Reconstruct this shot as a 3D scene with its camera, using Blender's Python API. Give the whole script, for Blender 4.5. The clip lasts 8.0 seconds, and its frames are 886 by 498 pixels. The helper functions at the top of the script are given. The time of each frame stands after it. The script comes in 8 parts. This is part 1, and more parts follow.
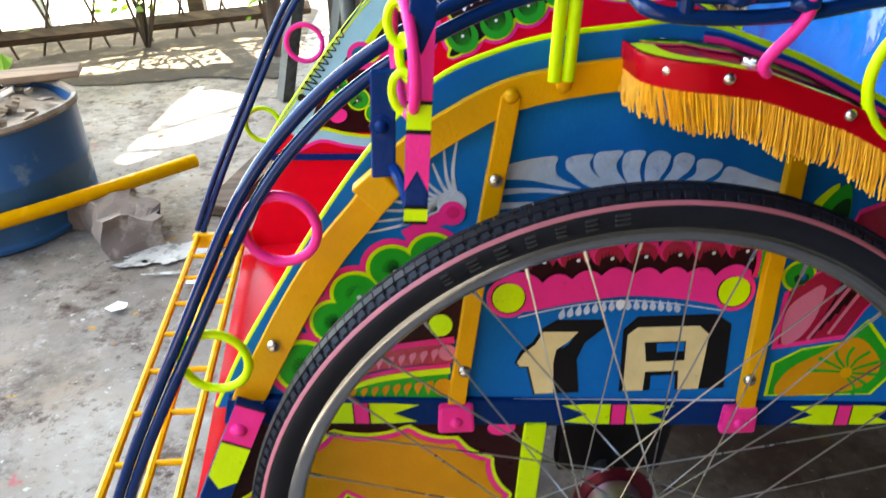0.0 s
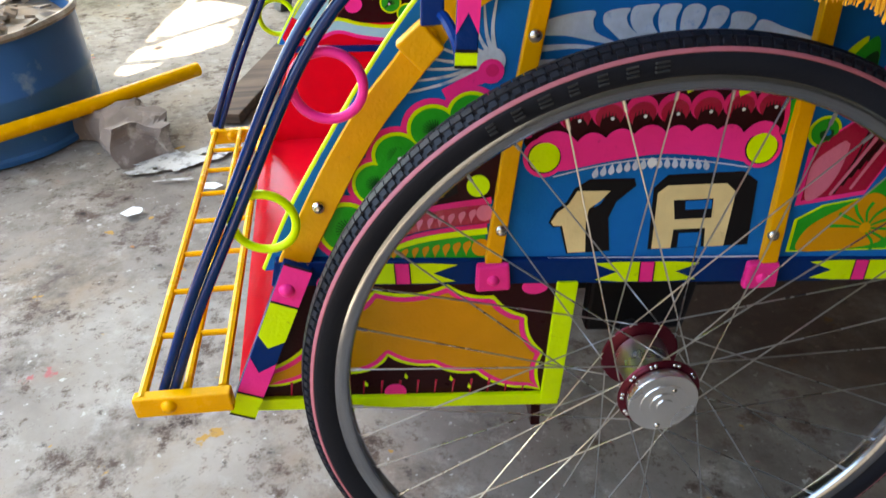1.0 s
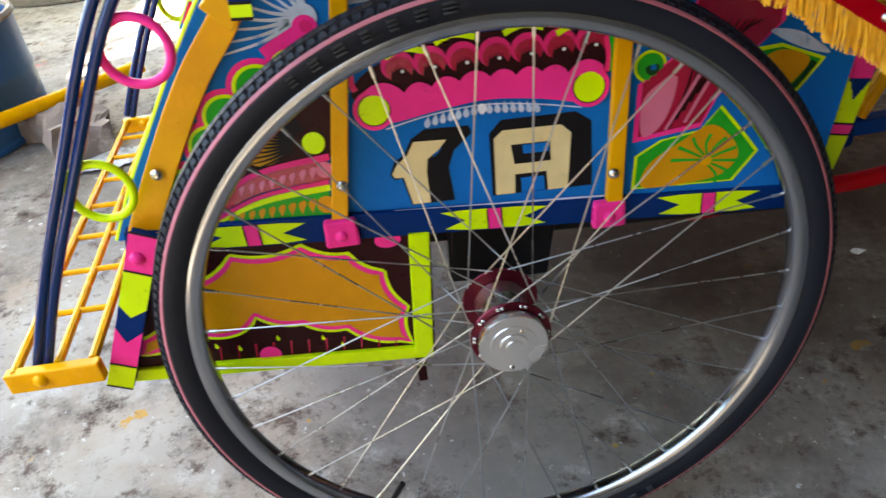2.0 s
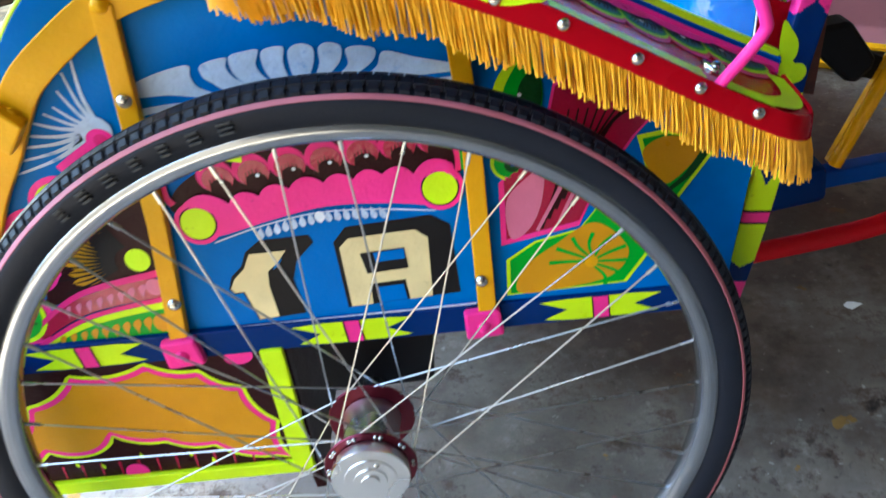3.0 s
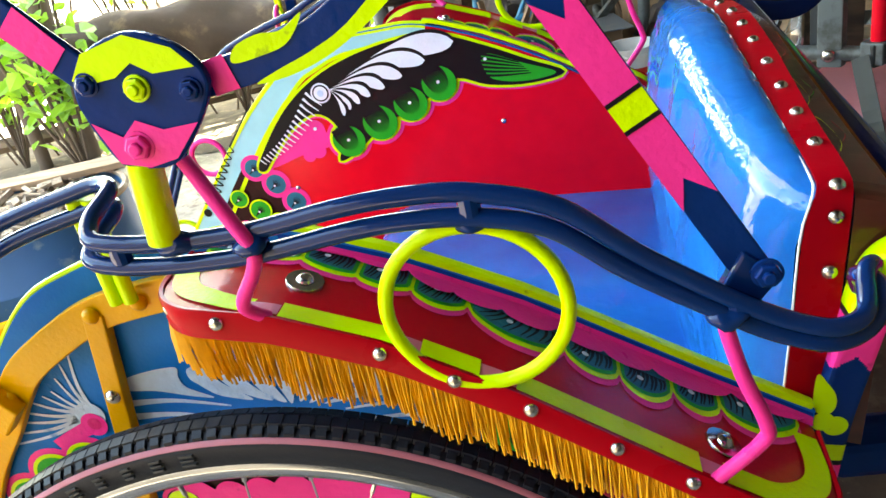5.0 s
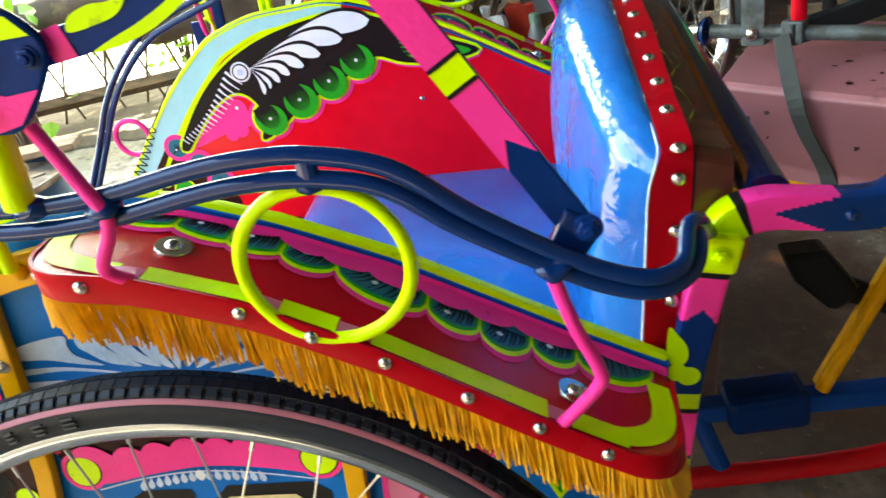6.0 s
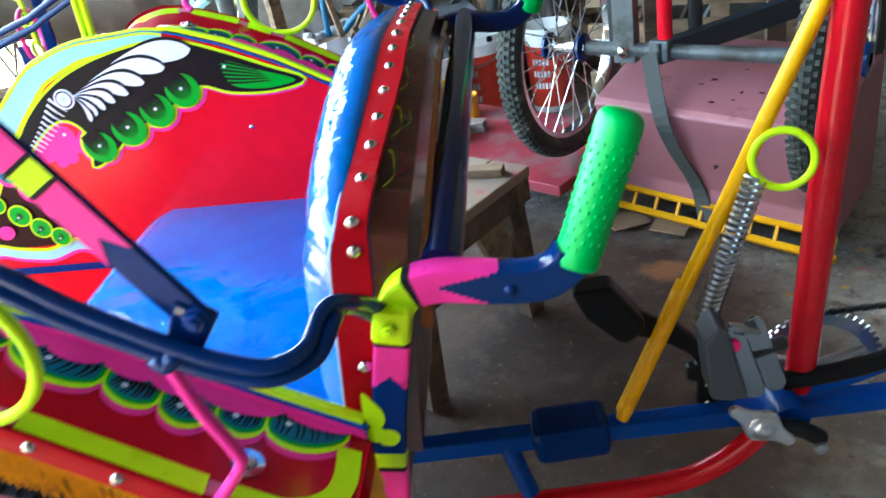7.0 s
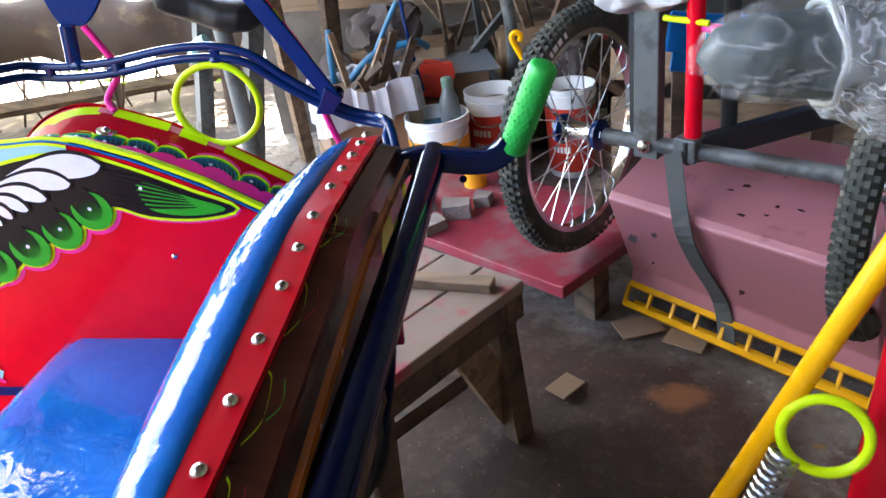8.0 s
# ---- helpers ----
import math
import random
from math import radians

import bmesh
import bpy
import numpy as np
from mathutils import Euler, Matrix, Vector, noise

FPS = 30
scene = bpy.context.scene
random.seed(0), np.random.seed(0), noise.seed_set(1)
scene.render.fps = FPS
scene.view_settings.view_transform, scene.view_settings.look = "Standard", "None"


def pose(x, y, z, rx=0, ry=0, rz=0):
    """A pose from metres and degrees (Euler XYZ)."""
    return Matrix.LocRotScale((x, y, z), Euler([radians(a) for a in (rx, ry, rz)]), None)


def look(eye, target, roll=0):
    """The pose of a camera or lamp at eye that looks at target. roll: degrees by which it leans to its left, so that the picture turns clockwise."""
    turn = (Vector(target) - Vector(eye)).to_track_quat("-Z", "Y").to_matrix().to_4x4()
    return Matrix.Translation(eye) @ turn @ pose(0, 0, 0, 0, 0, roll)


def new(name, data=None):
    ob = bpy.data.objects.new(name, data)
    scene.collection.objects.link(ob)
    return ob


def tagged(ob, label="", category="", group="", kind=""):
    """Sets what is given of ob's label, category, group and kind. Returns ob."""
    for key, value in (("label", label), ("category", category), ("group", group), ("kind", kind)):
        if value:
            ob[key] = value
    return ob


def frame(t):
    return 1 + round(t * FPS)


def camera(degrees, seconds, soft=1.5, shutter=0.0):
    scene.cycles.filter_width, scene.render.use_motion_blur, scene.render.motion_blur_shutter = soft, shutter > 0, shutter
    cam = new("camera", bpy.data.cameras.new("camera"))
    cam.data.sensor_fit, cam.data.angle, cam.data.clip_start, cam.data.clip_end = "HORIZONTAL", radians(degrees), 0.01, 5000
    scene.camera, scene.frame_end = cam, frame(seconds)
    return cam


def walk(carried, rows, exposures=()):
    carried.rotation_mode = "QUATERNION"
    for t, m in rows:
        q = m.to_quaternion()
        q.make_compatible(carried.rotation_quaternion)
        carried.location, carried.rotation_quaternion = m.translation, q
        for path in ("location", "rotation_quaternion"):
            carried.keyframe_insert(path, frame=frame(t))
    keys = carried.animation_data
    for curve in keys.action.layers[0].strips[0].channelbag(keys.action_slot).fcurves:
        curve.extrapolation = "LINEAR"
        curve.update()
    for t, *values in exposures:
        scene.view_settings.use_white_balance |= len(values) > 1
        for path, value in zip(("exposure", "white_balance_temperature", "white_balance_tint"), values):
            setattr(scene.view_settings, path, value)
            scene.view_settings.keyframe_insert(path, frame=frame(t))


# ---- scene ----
cam = camera(60.4, 8.0, soft=1.5, shutter=0.3)
PATH = [
    (0, (-0.181, -0.519, 0.957), (-0.125, 1.234, -0.003), -2.3),
    (0.5, (-0.223, -0.557, 0.939), (-0.166, 1.146, -0.108), -2.3),
    (1, (-0.228, -0.569, 0.92), (-0.168, 1.081, -0.208), -3.2),
    (1.2, (-0.22, -0.578, 0.914), (-0.169, 1.057, -0.238), -3.7),
    (2.3, (-0.011, -0.619, 0.883), (0.021, 1.017, -0.266), -8.9),
    (2.5, (0.022, -0.607, 0.892), (0.039, 1.03, -0.256), -9.8),
    (3, (0.142, -0.49, 0.897), (0.016, 1.152, -0.238), -12.2),
    (3.5, (0.21, -0.392, 0.911), (-0.019, 1.258, -0.197), -11.5),
    (4, (0.24, -0.368, 0.971), (-0.093, 1.322, -0.046), -11.7),
    (4.5, (0.25, -0.361, 1.0), (-0.143, 1.374, 0.086), -12.2),
    (4.7, (0.253, -0.36, 1.01), (-0.151, 1.39, 0.129), -12.3),
    (5.8, (0.305, -0.377, 0.997), (-0.038, 1.368, 0.08), -12.0),
    (6, (0.328, -0.382, 0.995), (0.01, 1.357, 0.06), -12.0),
    (6.5, (0.422, -0.387, 1.005), (0.161, 1.34, 0.032), -11.5),
    (7, (0.526, -0.35, 1.013), (0.311, 1.383, 0.04), -10.7),
    (7.5, (0.595, -0.174, 1.051), (0.358, 1.584, 0.127), -9.4),
    (8, (0.605, -0.066, 1.075), (0.327, 1.677, 0.134), -7.7),
]
walk(cam, [(t, look(eye, target, roll)) for t, eye, target, roll in PATH],
     exposures=[(0, 3.9, 7700, 3), (1, 3.76, 8000, 4), (2.5, 4.27, 7200, 1), (3, 4.6, 6500, -3), (3.5, 4.9, 6300, -4), (4.5, 4.5, 8100, -1), (6, 4.55, 8400, -6), (6.5, 4.64, 8000, -2), (7, 4.98, 6500, -7), (7.5, 4.78, 6300, -1), (8, 4.62, 7200, 12)])

# ---- light: open-sided workshop, noon sun and sky ----
SUN_EL, SUN_AZ = 62.0, 25.0     # elevation; bearing from +y towards -x
world = bpy.data.worlds.new("sky")
scene.world = world
world.use_nodes = True
wn = world.node_tree
sky = wn.nodes.new("ShaderNodeTexSky")
sky.sky_type = "NISHITA"
sky.sun_disc = False
sky.sun_elevation = radians(SUN_EL)
sky.sun_rotation = radians(-SUN_AZ)
wn.links.new(sky.outputs[0], wn.nodes["Background"].inputs[0])
wn.nodes["Background"].inputs[1].default_value = 0.15
sun = new("sun", bpy.data.lights.new("sun", "SUN"))
sun.data.energy, sun.data.angle, sun.data.color = 4.5, radians(0.6), (1.0, 0.95, 0.86)
sd = Vector((-math.sin(radians(SUN_AZ)) * math.cos(radians(SUN_EL)), math.cos(radians(SUN_AZ)) * math.cos(radians(SUN_EL)), math.sin(radians(SUN_EL))))
sun.matrix_world = look(sd * 20, (0, 0, 0))


# ---- materials ----
def nodes_of(name):
    m = bpy.data.materials.new(name)
    m.use_nodes = True
    nt = m.node_tree
    return m, nt, nt.nodes["Principled BSDF"]


def surface(name, rgb, rough=0.5, metal=0.0, vary=0.12, scale=18.0, bump=0.1, bump_scale=140.0, coat=0.0, dirt=None, dirt_at=0.6, dirt_scale=6.0, spec=0.5):
    """A surface with broad tone changes, fine relief and optional dirt patches."""
    m, nt, b = nodes_of(name)
    N, L = nt.nodes.new, nt.links.new
    tc = N("ShaderNodeTexCoord")
    n1 = N("ShaderNodeTexNoise")
    n1.inputs["Scale"].default_value, n1.inputs["Detail"].default_value = scale, 5
    L(tc.outputs["Object"], n1.inputs["Vector"])
    mix = N("ShaderNodeMix")
    mix.data_type = "RGBA"
    L(n1.outputs["Fac"], mix.inputs["Factor"])
    mix.inputs[6].default_value = (*[c * (1 - vary) for c in rgb], 1)
    mix.inputs[7].default_value = (*[min(1, c * (1 + vary)) for c in rgb], 1)
    col = mix.outputs[2]
    if dirt:
        n3 = N("ShaderNodeTexNoise")
        n3.inputs["Scale"].default_value, n3.inputs["Detail"].default_value = dirt_scale, 8
        n3.inputs["Roughness"].default_value = 0.65
        L(tc.outputs["Object"], n3.inputs["Vector"])
        ramp = N("ShaderNodeValToRGB")
        ramp.color_ramp.elements[0].position, ramp.color_ramp.elements[1].position = dirt_at - 0.06, dirt_at + 0.06
        L(n3.outputs["Fac"], ramp.inputs["Fac"])
        mix2 = N("ShaderNodeMix")
        mix2.data_type = "RGBA"
        L(ramp.outputs["Color"], mix2.inputs["Factor"])
        L(col, mix2.inputs[6])
        mix2.inputs[7].default_value = (*dirt, 1)
        col = mix2.outputs[2]
    L(col, b.inputs["Base Color"])
    b.inputs["Metallic"].default_value = metal
    b.inputs["Specular IOR Level"].default_value = spec
    n2 = N("ShaderNodeTexNoise")
    n2.inputs["Scale"].default_value, n2.inputs["Detail"].default_value = bump_scale, 4
    L(tc.outputs["Object"], n2.inputs["Vector"])
    mr = N("ShaderNodeMapRange")
    mr.inputs["To Min"].default_value, mr.inputs["To Max"].default_value = max(0.03, rough - 0.08), min(1, rough + 0.1)
    L(n1.outputs["Fac"], mr.inputs["Value"])
    L(mr.outputs["Result"], b.inputs["Roughness"])
    if bump:
        bp = N("ShaderNodeBump")
        bp.inputs["Strength"].default_value, bp.inputs["Distance"].default_value = bump, 0.002
        L(n2.outputs["Fac"], bp.inputs["Height"])
        L(bp.outputs["Normal"], b.inputs["Normal"])
    b.inputs["Coat Weight"].default_value = coat
    b.inputs["Coat Roughness"].default_value = 0.06
    return m


def enamel(name, rgb, rough=0.3, bump=0.3, vary=0.12, coat=0.0, spec=0.17, chip=None):
    """Brush-painted gloss enamel with brush ridges; chip is the colour of small chips and smears."""
    return surface(name, rgb, rough=rough, vary=vary, scale=34, bump=bump, bump_scale=240, coat=coat, spec=spec, dirt=chip, dirt_at=0.71, dirt_scale=55)


PINK = enamel("pink_enamel", (0.87, 0.030, 0.275), chip=(0.45, 0.02, 0.14))
HOT = enamel("magenta_enamel", (0.72, 0.02, 0.17))
LIME = enamel("lime_enamel", (0.60, 0.85, 0.012), chip=(0.22, 0.33, 0.01))
BLUE = enamel("bright_blue_enamel", (0.0005, 0.135, 0.46), rough=0.34, bump=0.22, spec=0.07)
NAVY = surface("navy_enamel", (0.0010, 0.022, 0.130), rough=0.22, vary=0.15, scale=25, bump=0.35, bump_scale=120, spec=0.10)
TUBEBLUE = surface("tube_blue_enamel", (0.0006, 0.019, 0.100), rough=0.05, vary=0.15, scale=25, bump=0.20, bump_scale=40, spec=0.32)
DEEPBLUE = enamel("deep_blue_enamel", (0.001, 0.045, 0.27), rough=0.2)
ORANGE = enamel("orange_yellow_enamel", (0.72, 0.345, 0.006), chip=(0.34, 0.11, 0.01))
OCHRE = enamel("ochre_enamel", (0.60, 0.27, 0.008))
YELLOW = enamel("yellow_enamel", (0.80, 0.38, 0.005), rough=0.25, chip=(0.45, 0.18, 0.01))
RED = enamel("red_enamel", (0.74, 0.003, 0.018), rough=0.2, bump=0.03)
BANDRED = surface("red_vinyl_band", (0.38, 0.001, 0.008), rough=0.28, vary=0.1, scale=12, bump=0.25, bump_scale=45, spec=0.07)
MAROON = enamel("maroon_enamel", (0.46, 0.002, 0.013), rough=0.16, bump=0.14, spec=0.34)
TUBERED = enamel("deep_red_tube_enamel", (0.50, 0.003, 0.012), rough=0.18, bump=0.1, spec=0.3)
CRIMSON = enamel("crimson_enamel", (0.36, 0.008, 0.04), rough=0.2, spec=0.5)
ROSE = enamel("rose_enamel", (0.62, 0.16, 0.26))
BLACK = enamel("black_enamel", (0.010, 0.009, 0.010), rough=0.35, bump=0.08, spec=0.10)
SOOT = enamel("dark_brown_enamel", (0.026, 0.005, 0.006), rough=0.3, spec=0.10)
GREEN = enamel("green_enamel", (0.010, 0.34, 0.02))
DKGREEN = enamel("dark_green_enamel", (0.006, 0.05, 0.01))
WHITE = enamel("white_enamel", (0.72, 0.76, 0.82))
PALE = surface("pale_blue_enamel", (0.47, 0.58, 0.74), rough=0.3, vary=0.28, scale=70, bump=0.5, bump_scale=240, spec=0.13, dirt=(0.16, 0.32, 0.62), dirt_at=0.63, dirt_scale=48)
CREAM = enamel("cream_enamel", (0.72, 0.58, 0.30), vary=0.2, chip=(0.36, 0.27, 0.14))
CYAN = enamel("pale_cyan_enamel", (0.30, 0.62, 0.66))
TEAL = enamel("teal_enamel", (0.01, 0.13, 0.20))
RUBBER = surface("black_rubber", (0.009, 0.011, 0.018), rough=0.5, vary=0.25, bump=0.12, bump_scale=300, spec=0.2)
MUDDYRUBBER = surface("muddy_rubber", (0.055, 0.056, 0.048), rough=0.8, vary=0.35, scale=14, bump=0.3, bump_scale=120, spec=0.2, dirt=(0.11, 0.10, 0.078), dirt_at=0.56, dirt_scale=18)
GREYFILM = surface("cloudy_film", (0.20, 0.21, 0.21), rough=0.3, vary=0.2, scale=60)
WORNRUBBER = surface("worn_grey_rubber", (0.028, 0.030, 0.034), rough=0.5, vary=0.25, bump=0.12, bump_scale=300, spec=0.3)
ALLOY = surface("bright_alloy_rim", (0.33, 0.35, 0.39), rough=0.18, metal=1, vary=0.08, bump=0.02)
WHITEWALL = surface("pink_rubber_line", (0.42, 0.12, 0.15), rough=0.6)
CHROME = surface("chromed_steel", (0.50, 0.50, 0.51), rough=0.10, metal=1, bump=0.02)
ALU = surface("turned_aluminium", (0.72, 0.72, 0.73), rough=0.28, metal=1, vary=0.1, bump=0.03, dirt=(0.36, 0.27, 0.15), dirt_at=0.70, dirt_scale=30)
STEEL = surface("brushed_steel", (0.48, 0.49, 0.50), rough=0.28, metal=1, bump=0.04)
ZINC = surface("zinc_bolt", (0.55, 0.53, 0.5), rough=0.24, metal=1, bump=0.05)
ANOD = surface("maroon_anodised_metal", (0.12, 0.008, 0.02), rough=0.3, metal=0.7)
DARKMETAL = surface("dark_grey_metal", (0.028, 0.030, 0.032), rough=0.45, metal=0.4)
GREYPAINT = surface("grey_primer", (0.095, 0.102, 0.102), rough=0.5, vary=0.25, dirt=(0.045, 0.042, 0.036), dirt_at=0.55, dirt_scale=12)
GRIP = surface("green_rubber_grip", (0.002, 0.40, 0.06), rough=0.42, vary=0.06, bump=0.05)
FRINGE = surface("orange_fringe_thread", (0.80, 0.37, 0.010), rough=0.6, vary=0.3, scale=120, bump=0.1, bump_scale=500)
PLASTERDUST = surface("dried_white_plaster", (0.50, 0.49, 0.47), rough=0.9, vary=0.2, scale=30, dirt=(0.24, 0.225, 0.20), dirt_at=0.55, dirt_scale=28)
PINKBOX = surface("faded_pink_primer", (0.34, 0.120, 0.135), rough=0.5, vary=0.12, scale=5, dirt=(0.20, 0.06, 0.07), dirt_at=0.66, dirt_scale=9)
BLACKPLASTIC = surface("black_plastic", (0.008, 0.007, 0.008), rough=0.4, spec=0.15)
CARD = surface("cardboard", (0.27, 0.17, 0.10), rough=0.85, vary=0.2, scale=9, dirt=(0.2, 0.13, 0.08), dirt_at=0.62)
SACK = surface("white_sacking", (0.46, 0.45, 0.47), rough=0.7, vary=0.15, bump=0.5, bump_scale=40)
WHITEPLASTIC = surface("white_plastic", (0.7, 0.7, 0.68), rough=0.35, dirt=(0.25, 0.22, 0.18), dirt_at=0.64)
YELLOWPLASTIC = surface("yellow_plastic_label", (0.78, 0.30, 0.012), rough=0.4, dirt=(0.6, 0.56, 0.5), dirt_at=0.69)
REDPLASTIC = surface("red_plastic_label", (0.58, 0.040, 0.020), rough=0.4, dirt=(0.5, 0.42, 0.35), dirt_at=0.68)
BARK = surface("bark", (0.060, 0.037, 0.026), rough=0.9, vary=0.4, scale=14, bump=0.9, bump_scale=30)
# bark darkened so that the shade on the log is in its colour
SHADEBARK = surface("shade_dark_bark", (0.030, 0.017, 0.011), rough=0.85, vary=0.5, scale=9, bump=0.9, bump_scale=30, dirt=(0.085, 0.055, 0.03), dirt_at=0.62, dirt_scale=6)
DRUM = surface("blue_drum_paint", (0.018, 0.105, 0.27), rough=0.45, vary=0.25, scale=5, dirt=(0.20, 0.27, 0.33), dirt_at=0.66, dirt_scale=7, bump=0.3, bump_scale=30)
STONE = surface("dusty_stone", (0.20, 0.158, 0.135), rough=0.9, vary=0.4, scale=14, bump=0.9, bump_scale=30, dirt=(0.42, 0.37, 0.32), dirt_at=0.62, dirt_scale=12)


def leaf_green(name, rgb):
    """Thin leaves: half of the light passes through them."""
    m = surface(name, rgb, rough=0.4, vary=0.4, scale=9)
    nt = m.node_tree
    b, out = nt.nodes["Principled BSDF"], nt.nodes["Material Output"]
    tr, mx = nt.nodes.new("ShaderNodeBsdfTranslucent"), nt.nodes.new("ShaderNodeMixShader")
    tr.inputs["Color"].default_value = (min(1, rgb[0] * 1.8), min(1, rgb[1] * 1.5), rgb[2], 1)
    mx.inputs["Fac"].default_value = 0.45
    nt.links.new(b.outputs[0], mx.inputs[1])
    nt.links.new(tr.outputs[0], mx.inputs[2])
    nt.links.new(mx.outputs[0], out.inputs["Surface"])
    return m


LEAFMAT = leaf_green("leaf", (0.14, 0.30, 0.03))
SADDLE = surface("dark_green_saddle_vinyl", (0.016, 0.027, 0.025), rough=0.6, vary=0.3, scale=20, bump=0.2, spec=0.12)
STRAPM = surface("dark_strap_webbing", (0.06, 0.06, 0.055), rough=0.8)
RUSTY = surface("old_enamel_red", (0.23, 0.014, 0.030), rough=0.55, vary=0.35, dirt=(0.20, 0.085, 0.09), dirt_at=0.53, dirt_scale=7)
SHEET = surface("white_tarpaulin", (0.75, 0.76, 0.77), rough=0.7, vary=0.1, scale=2)


def wood(name, rgb, dark, scale=3.0, rough=0.75):
    m, nt, b = nodes_of(name)
    N, L = nt.nodes.new, nt.links.new
    tc, mp = N("ShaderNodeTexCoord"), N("ShaderNodeMapping")
    mp.inputs["Scale"].default_value = (1, 9, 9)
    L(tc.outputs["Object"], mp.inputs["Vector"])
    n = N("ShaderNodeTexNoise")
    n.inputs["Scale"].default_value, n.inputs["Detail"].default_value, n.inputs["Distortion"].default_value = scale, 8, 0.6
    L(mp.outputs["Vector"], n.inputs["Vector"])
    r = N("ShaderNodeValToRGB")
    r.color_ramp.elements[0].color, r.color_ramp.elements[1].color = (*dark, 1), (*rgb, 1)
    r.color_ramp.elements[0].position, r.color_ramp.elements[1].position = 0.32, 0.66
    L(n.outputs["Fac"], r.inputs["Fac"])
    L(r.outputs["Color"], b.inputs["Base Color"])
    b.inputs["Roughness"].default_value = rough
    bp = N("ShaderNodeBump")
    bp.inputs["Strength"].default_value, bp.inputs["Distance"].default_value = 0.4, 0.003
    L(n.outputs["Fac"], bp.inputs["Height"])
    L(bp.outputs["Normal"], b.inputs["Normal"])
    return m


WOOD = wood("weathered_wood", (0.31, 0.20, 0.12), (0.11, 0.068, 0.04))
OLDWOOD = wood("dark_old_wood", (0.14, 0.085, 0.052), (0.036, 0.022, 0.014))
VARNISH = wood("varnished_dark_red_wood", (0.095, 0.020, 0.012), (0.028, 0.007, 0.005), rough=0.2)
AMBER = surface("amber_varnish", (0.30, 0.085, 0.014), rough=0.25, vary=0.3, scale=30)
INK = surface("near_black_navy_enamel", (0.001, 0.007, 0.040), rough=0.12, vary=0.1, bump=0.12, bump_scale=60, spec=0.22)
PAINTEDBENCH = surface("pink_stained_wood", (0.24, 0.175, 0.135), rough=0.75, vary=0.35, scale=10, dirt=(0.40, 0.03, 0.06), dirt_at=0.57, dirt_scale=5, bump=0.4, bump_scale=50)


def concrete_floor():
    m, nt, b = nodes_of("stained_concrete")
    N, L = nt.nodes.new, nt.links.new
    tc = N("ShaderNodeTexCoord")

    def noise_of(scale, detail=8, rough=0.6):
        n = N("ShaderNodeTexNoise")
        n.inputs["Scale"].default_value, n.inputs["Detail"].default_value, n.inputs["Roughness"].default_value = scale, detail, rough
        L(tc.outputs["Object"], n.inputs["Vector"])
        return n

    def ramp_of(n, a, b_):
        r = N("ShaderNodeValToRGB")
        r.color_ramp.elements[0].position, r.color_ramp.elements[1].position = a, b_
        L(n.outputs["Fac"], r.inputs["Fac"])
        return r.outputs["Color"]

    def over(col, fac, rgb):
        x = N("ShaderNodeMix")
        x.data_type = "RGBA"
        L(fac, x.inputs["Factor"])
        if isinstance(col, tuple):
            x.inputs[6].default_value = (*col, 1)
        else:
            L(col, x.inputs[6])
        x.inputs[7].default_value = (*rgb, 1)
        return x.outputs[2]

    col = over((0.16, 0.134, 0.113), ramp_of(noise_of(1.3, 9, 0.66), 0.36, 0.66), (0.37, 0.335, 0.293))
    col = over(col, ramp_of(noise_of(2.3, 8, 0.7), 0.52, 0.74), (0.26, 0.19, 0.125))
    col = over(col, ramp_of(noise_of(4.3, 12, 0.75), 0.50, 0.66), (0.115, 0.094, 0.078))
    col = over(col, ramp_of(noise_of(11, 12, 0.78), 0.54, 0.68), (0.40, 0.375, 0.335))
    col = over(col, ramp_of(noise_of(31, 6, 0.7), 0.60, 0.70), (0.085, 0.07, 0.06))
    col = over(col, ramp_of(noise_of(55, 3, 0.6), 0.675, 0.715), (0.46, 0.44, 0.40))
    col = over(col, ramp_of(noise_of(17, 5, 0.65), 0.68, 0.76), (0.034, 0.029, 0.026))
    col = over(col, ramp_of(noise_of(14.3, 4, 0.55), 0.69, 0.71), (0.42, 0.24, 0.06))
    col = over(col, ramp_of(noise_of(9.1, 5, 0.6), 0.695, 0.72), (0.38, 0.12, 0.12))
    # shade under the pedicab and stool, painted in as a ragged reddish-brown patch
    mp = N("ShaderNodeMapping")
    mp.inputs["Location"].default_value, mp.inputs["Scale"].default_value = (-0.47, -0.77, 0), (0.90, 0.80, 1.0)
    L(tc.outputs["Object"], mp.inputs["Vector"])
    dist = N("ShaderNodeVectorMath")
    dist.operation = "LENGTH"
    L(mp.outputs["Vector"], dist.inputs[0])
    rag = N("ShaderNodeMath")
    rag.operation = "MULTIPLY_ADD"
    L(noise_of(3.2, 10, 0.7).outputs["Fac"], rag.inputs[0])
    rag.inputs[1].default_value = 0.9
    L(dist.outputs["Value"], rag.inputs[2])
    shade_fac = N("ShaderNodeMapRange")
    L(rag.outputs[0], shade_fac.inputs["Value"])
    shade_fac.inputs["From Min"].default_value, shade_fac.inputs["From Max"].default_value = 0.84, 1.16
    shade_fac.inputs["To Min"].default_value, shade_fac.inputs["To Max"].default_value = 0.88, 0.0
    col = over(col, shade_fac.outputs["Result"], (0.036, 0.015, 0.010))
    col = over(col, ramp_of(noise_of(26, 9, 0.75), 0.56, 0.70), (0.105, 0.064, 0.046))
    col = over(col, ramp_of(noise_of(6.5, 12, 0.8), 0.53, 0.61), (0.088, 0.060, 0.046))
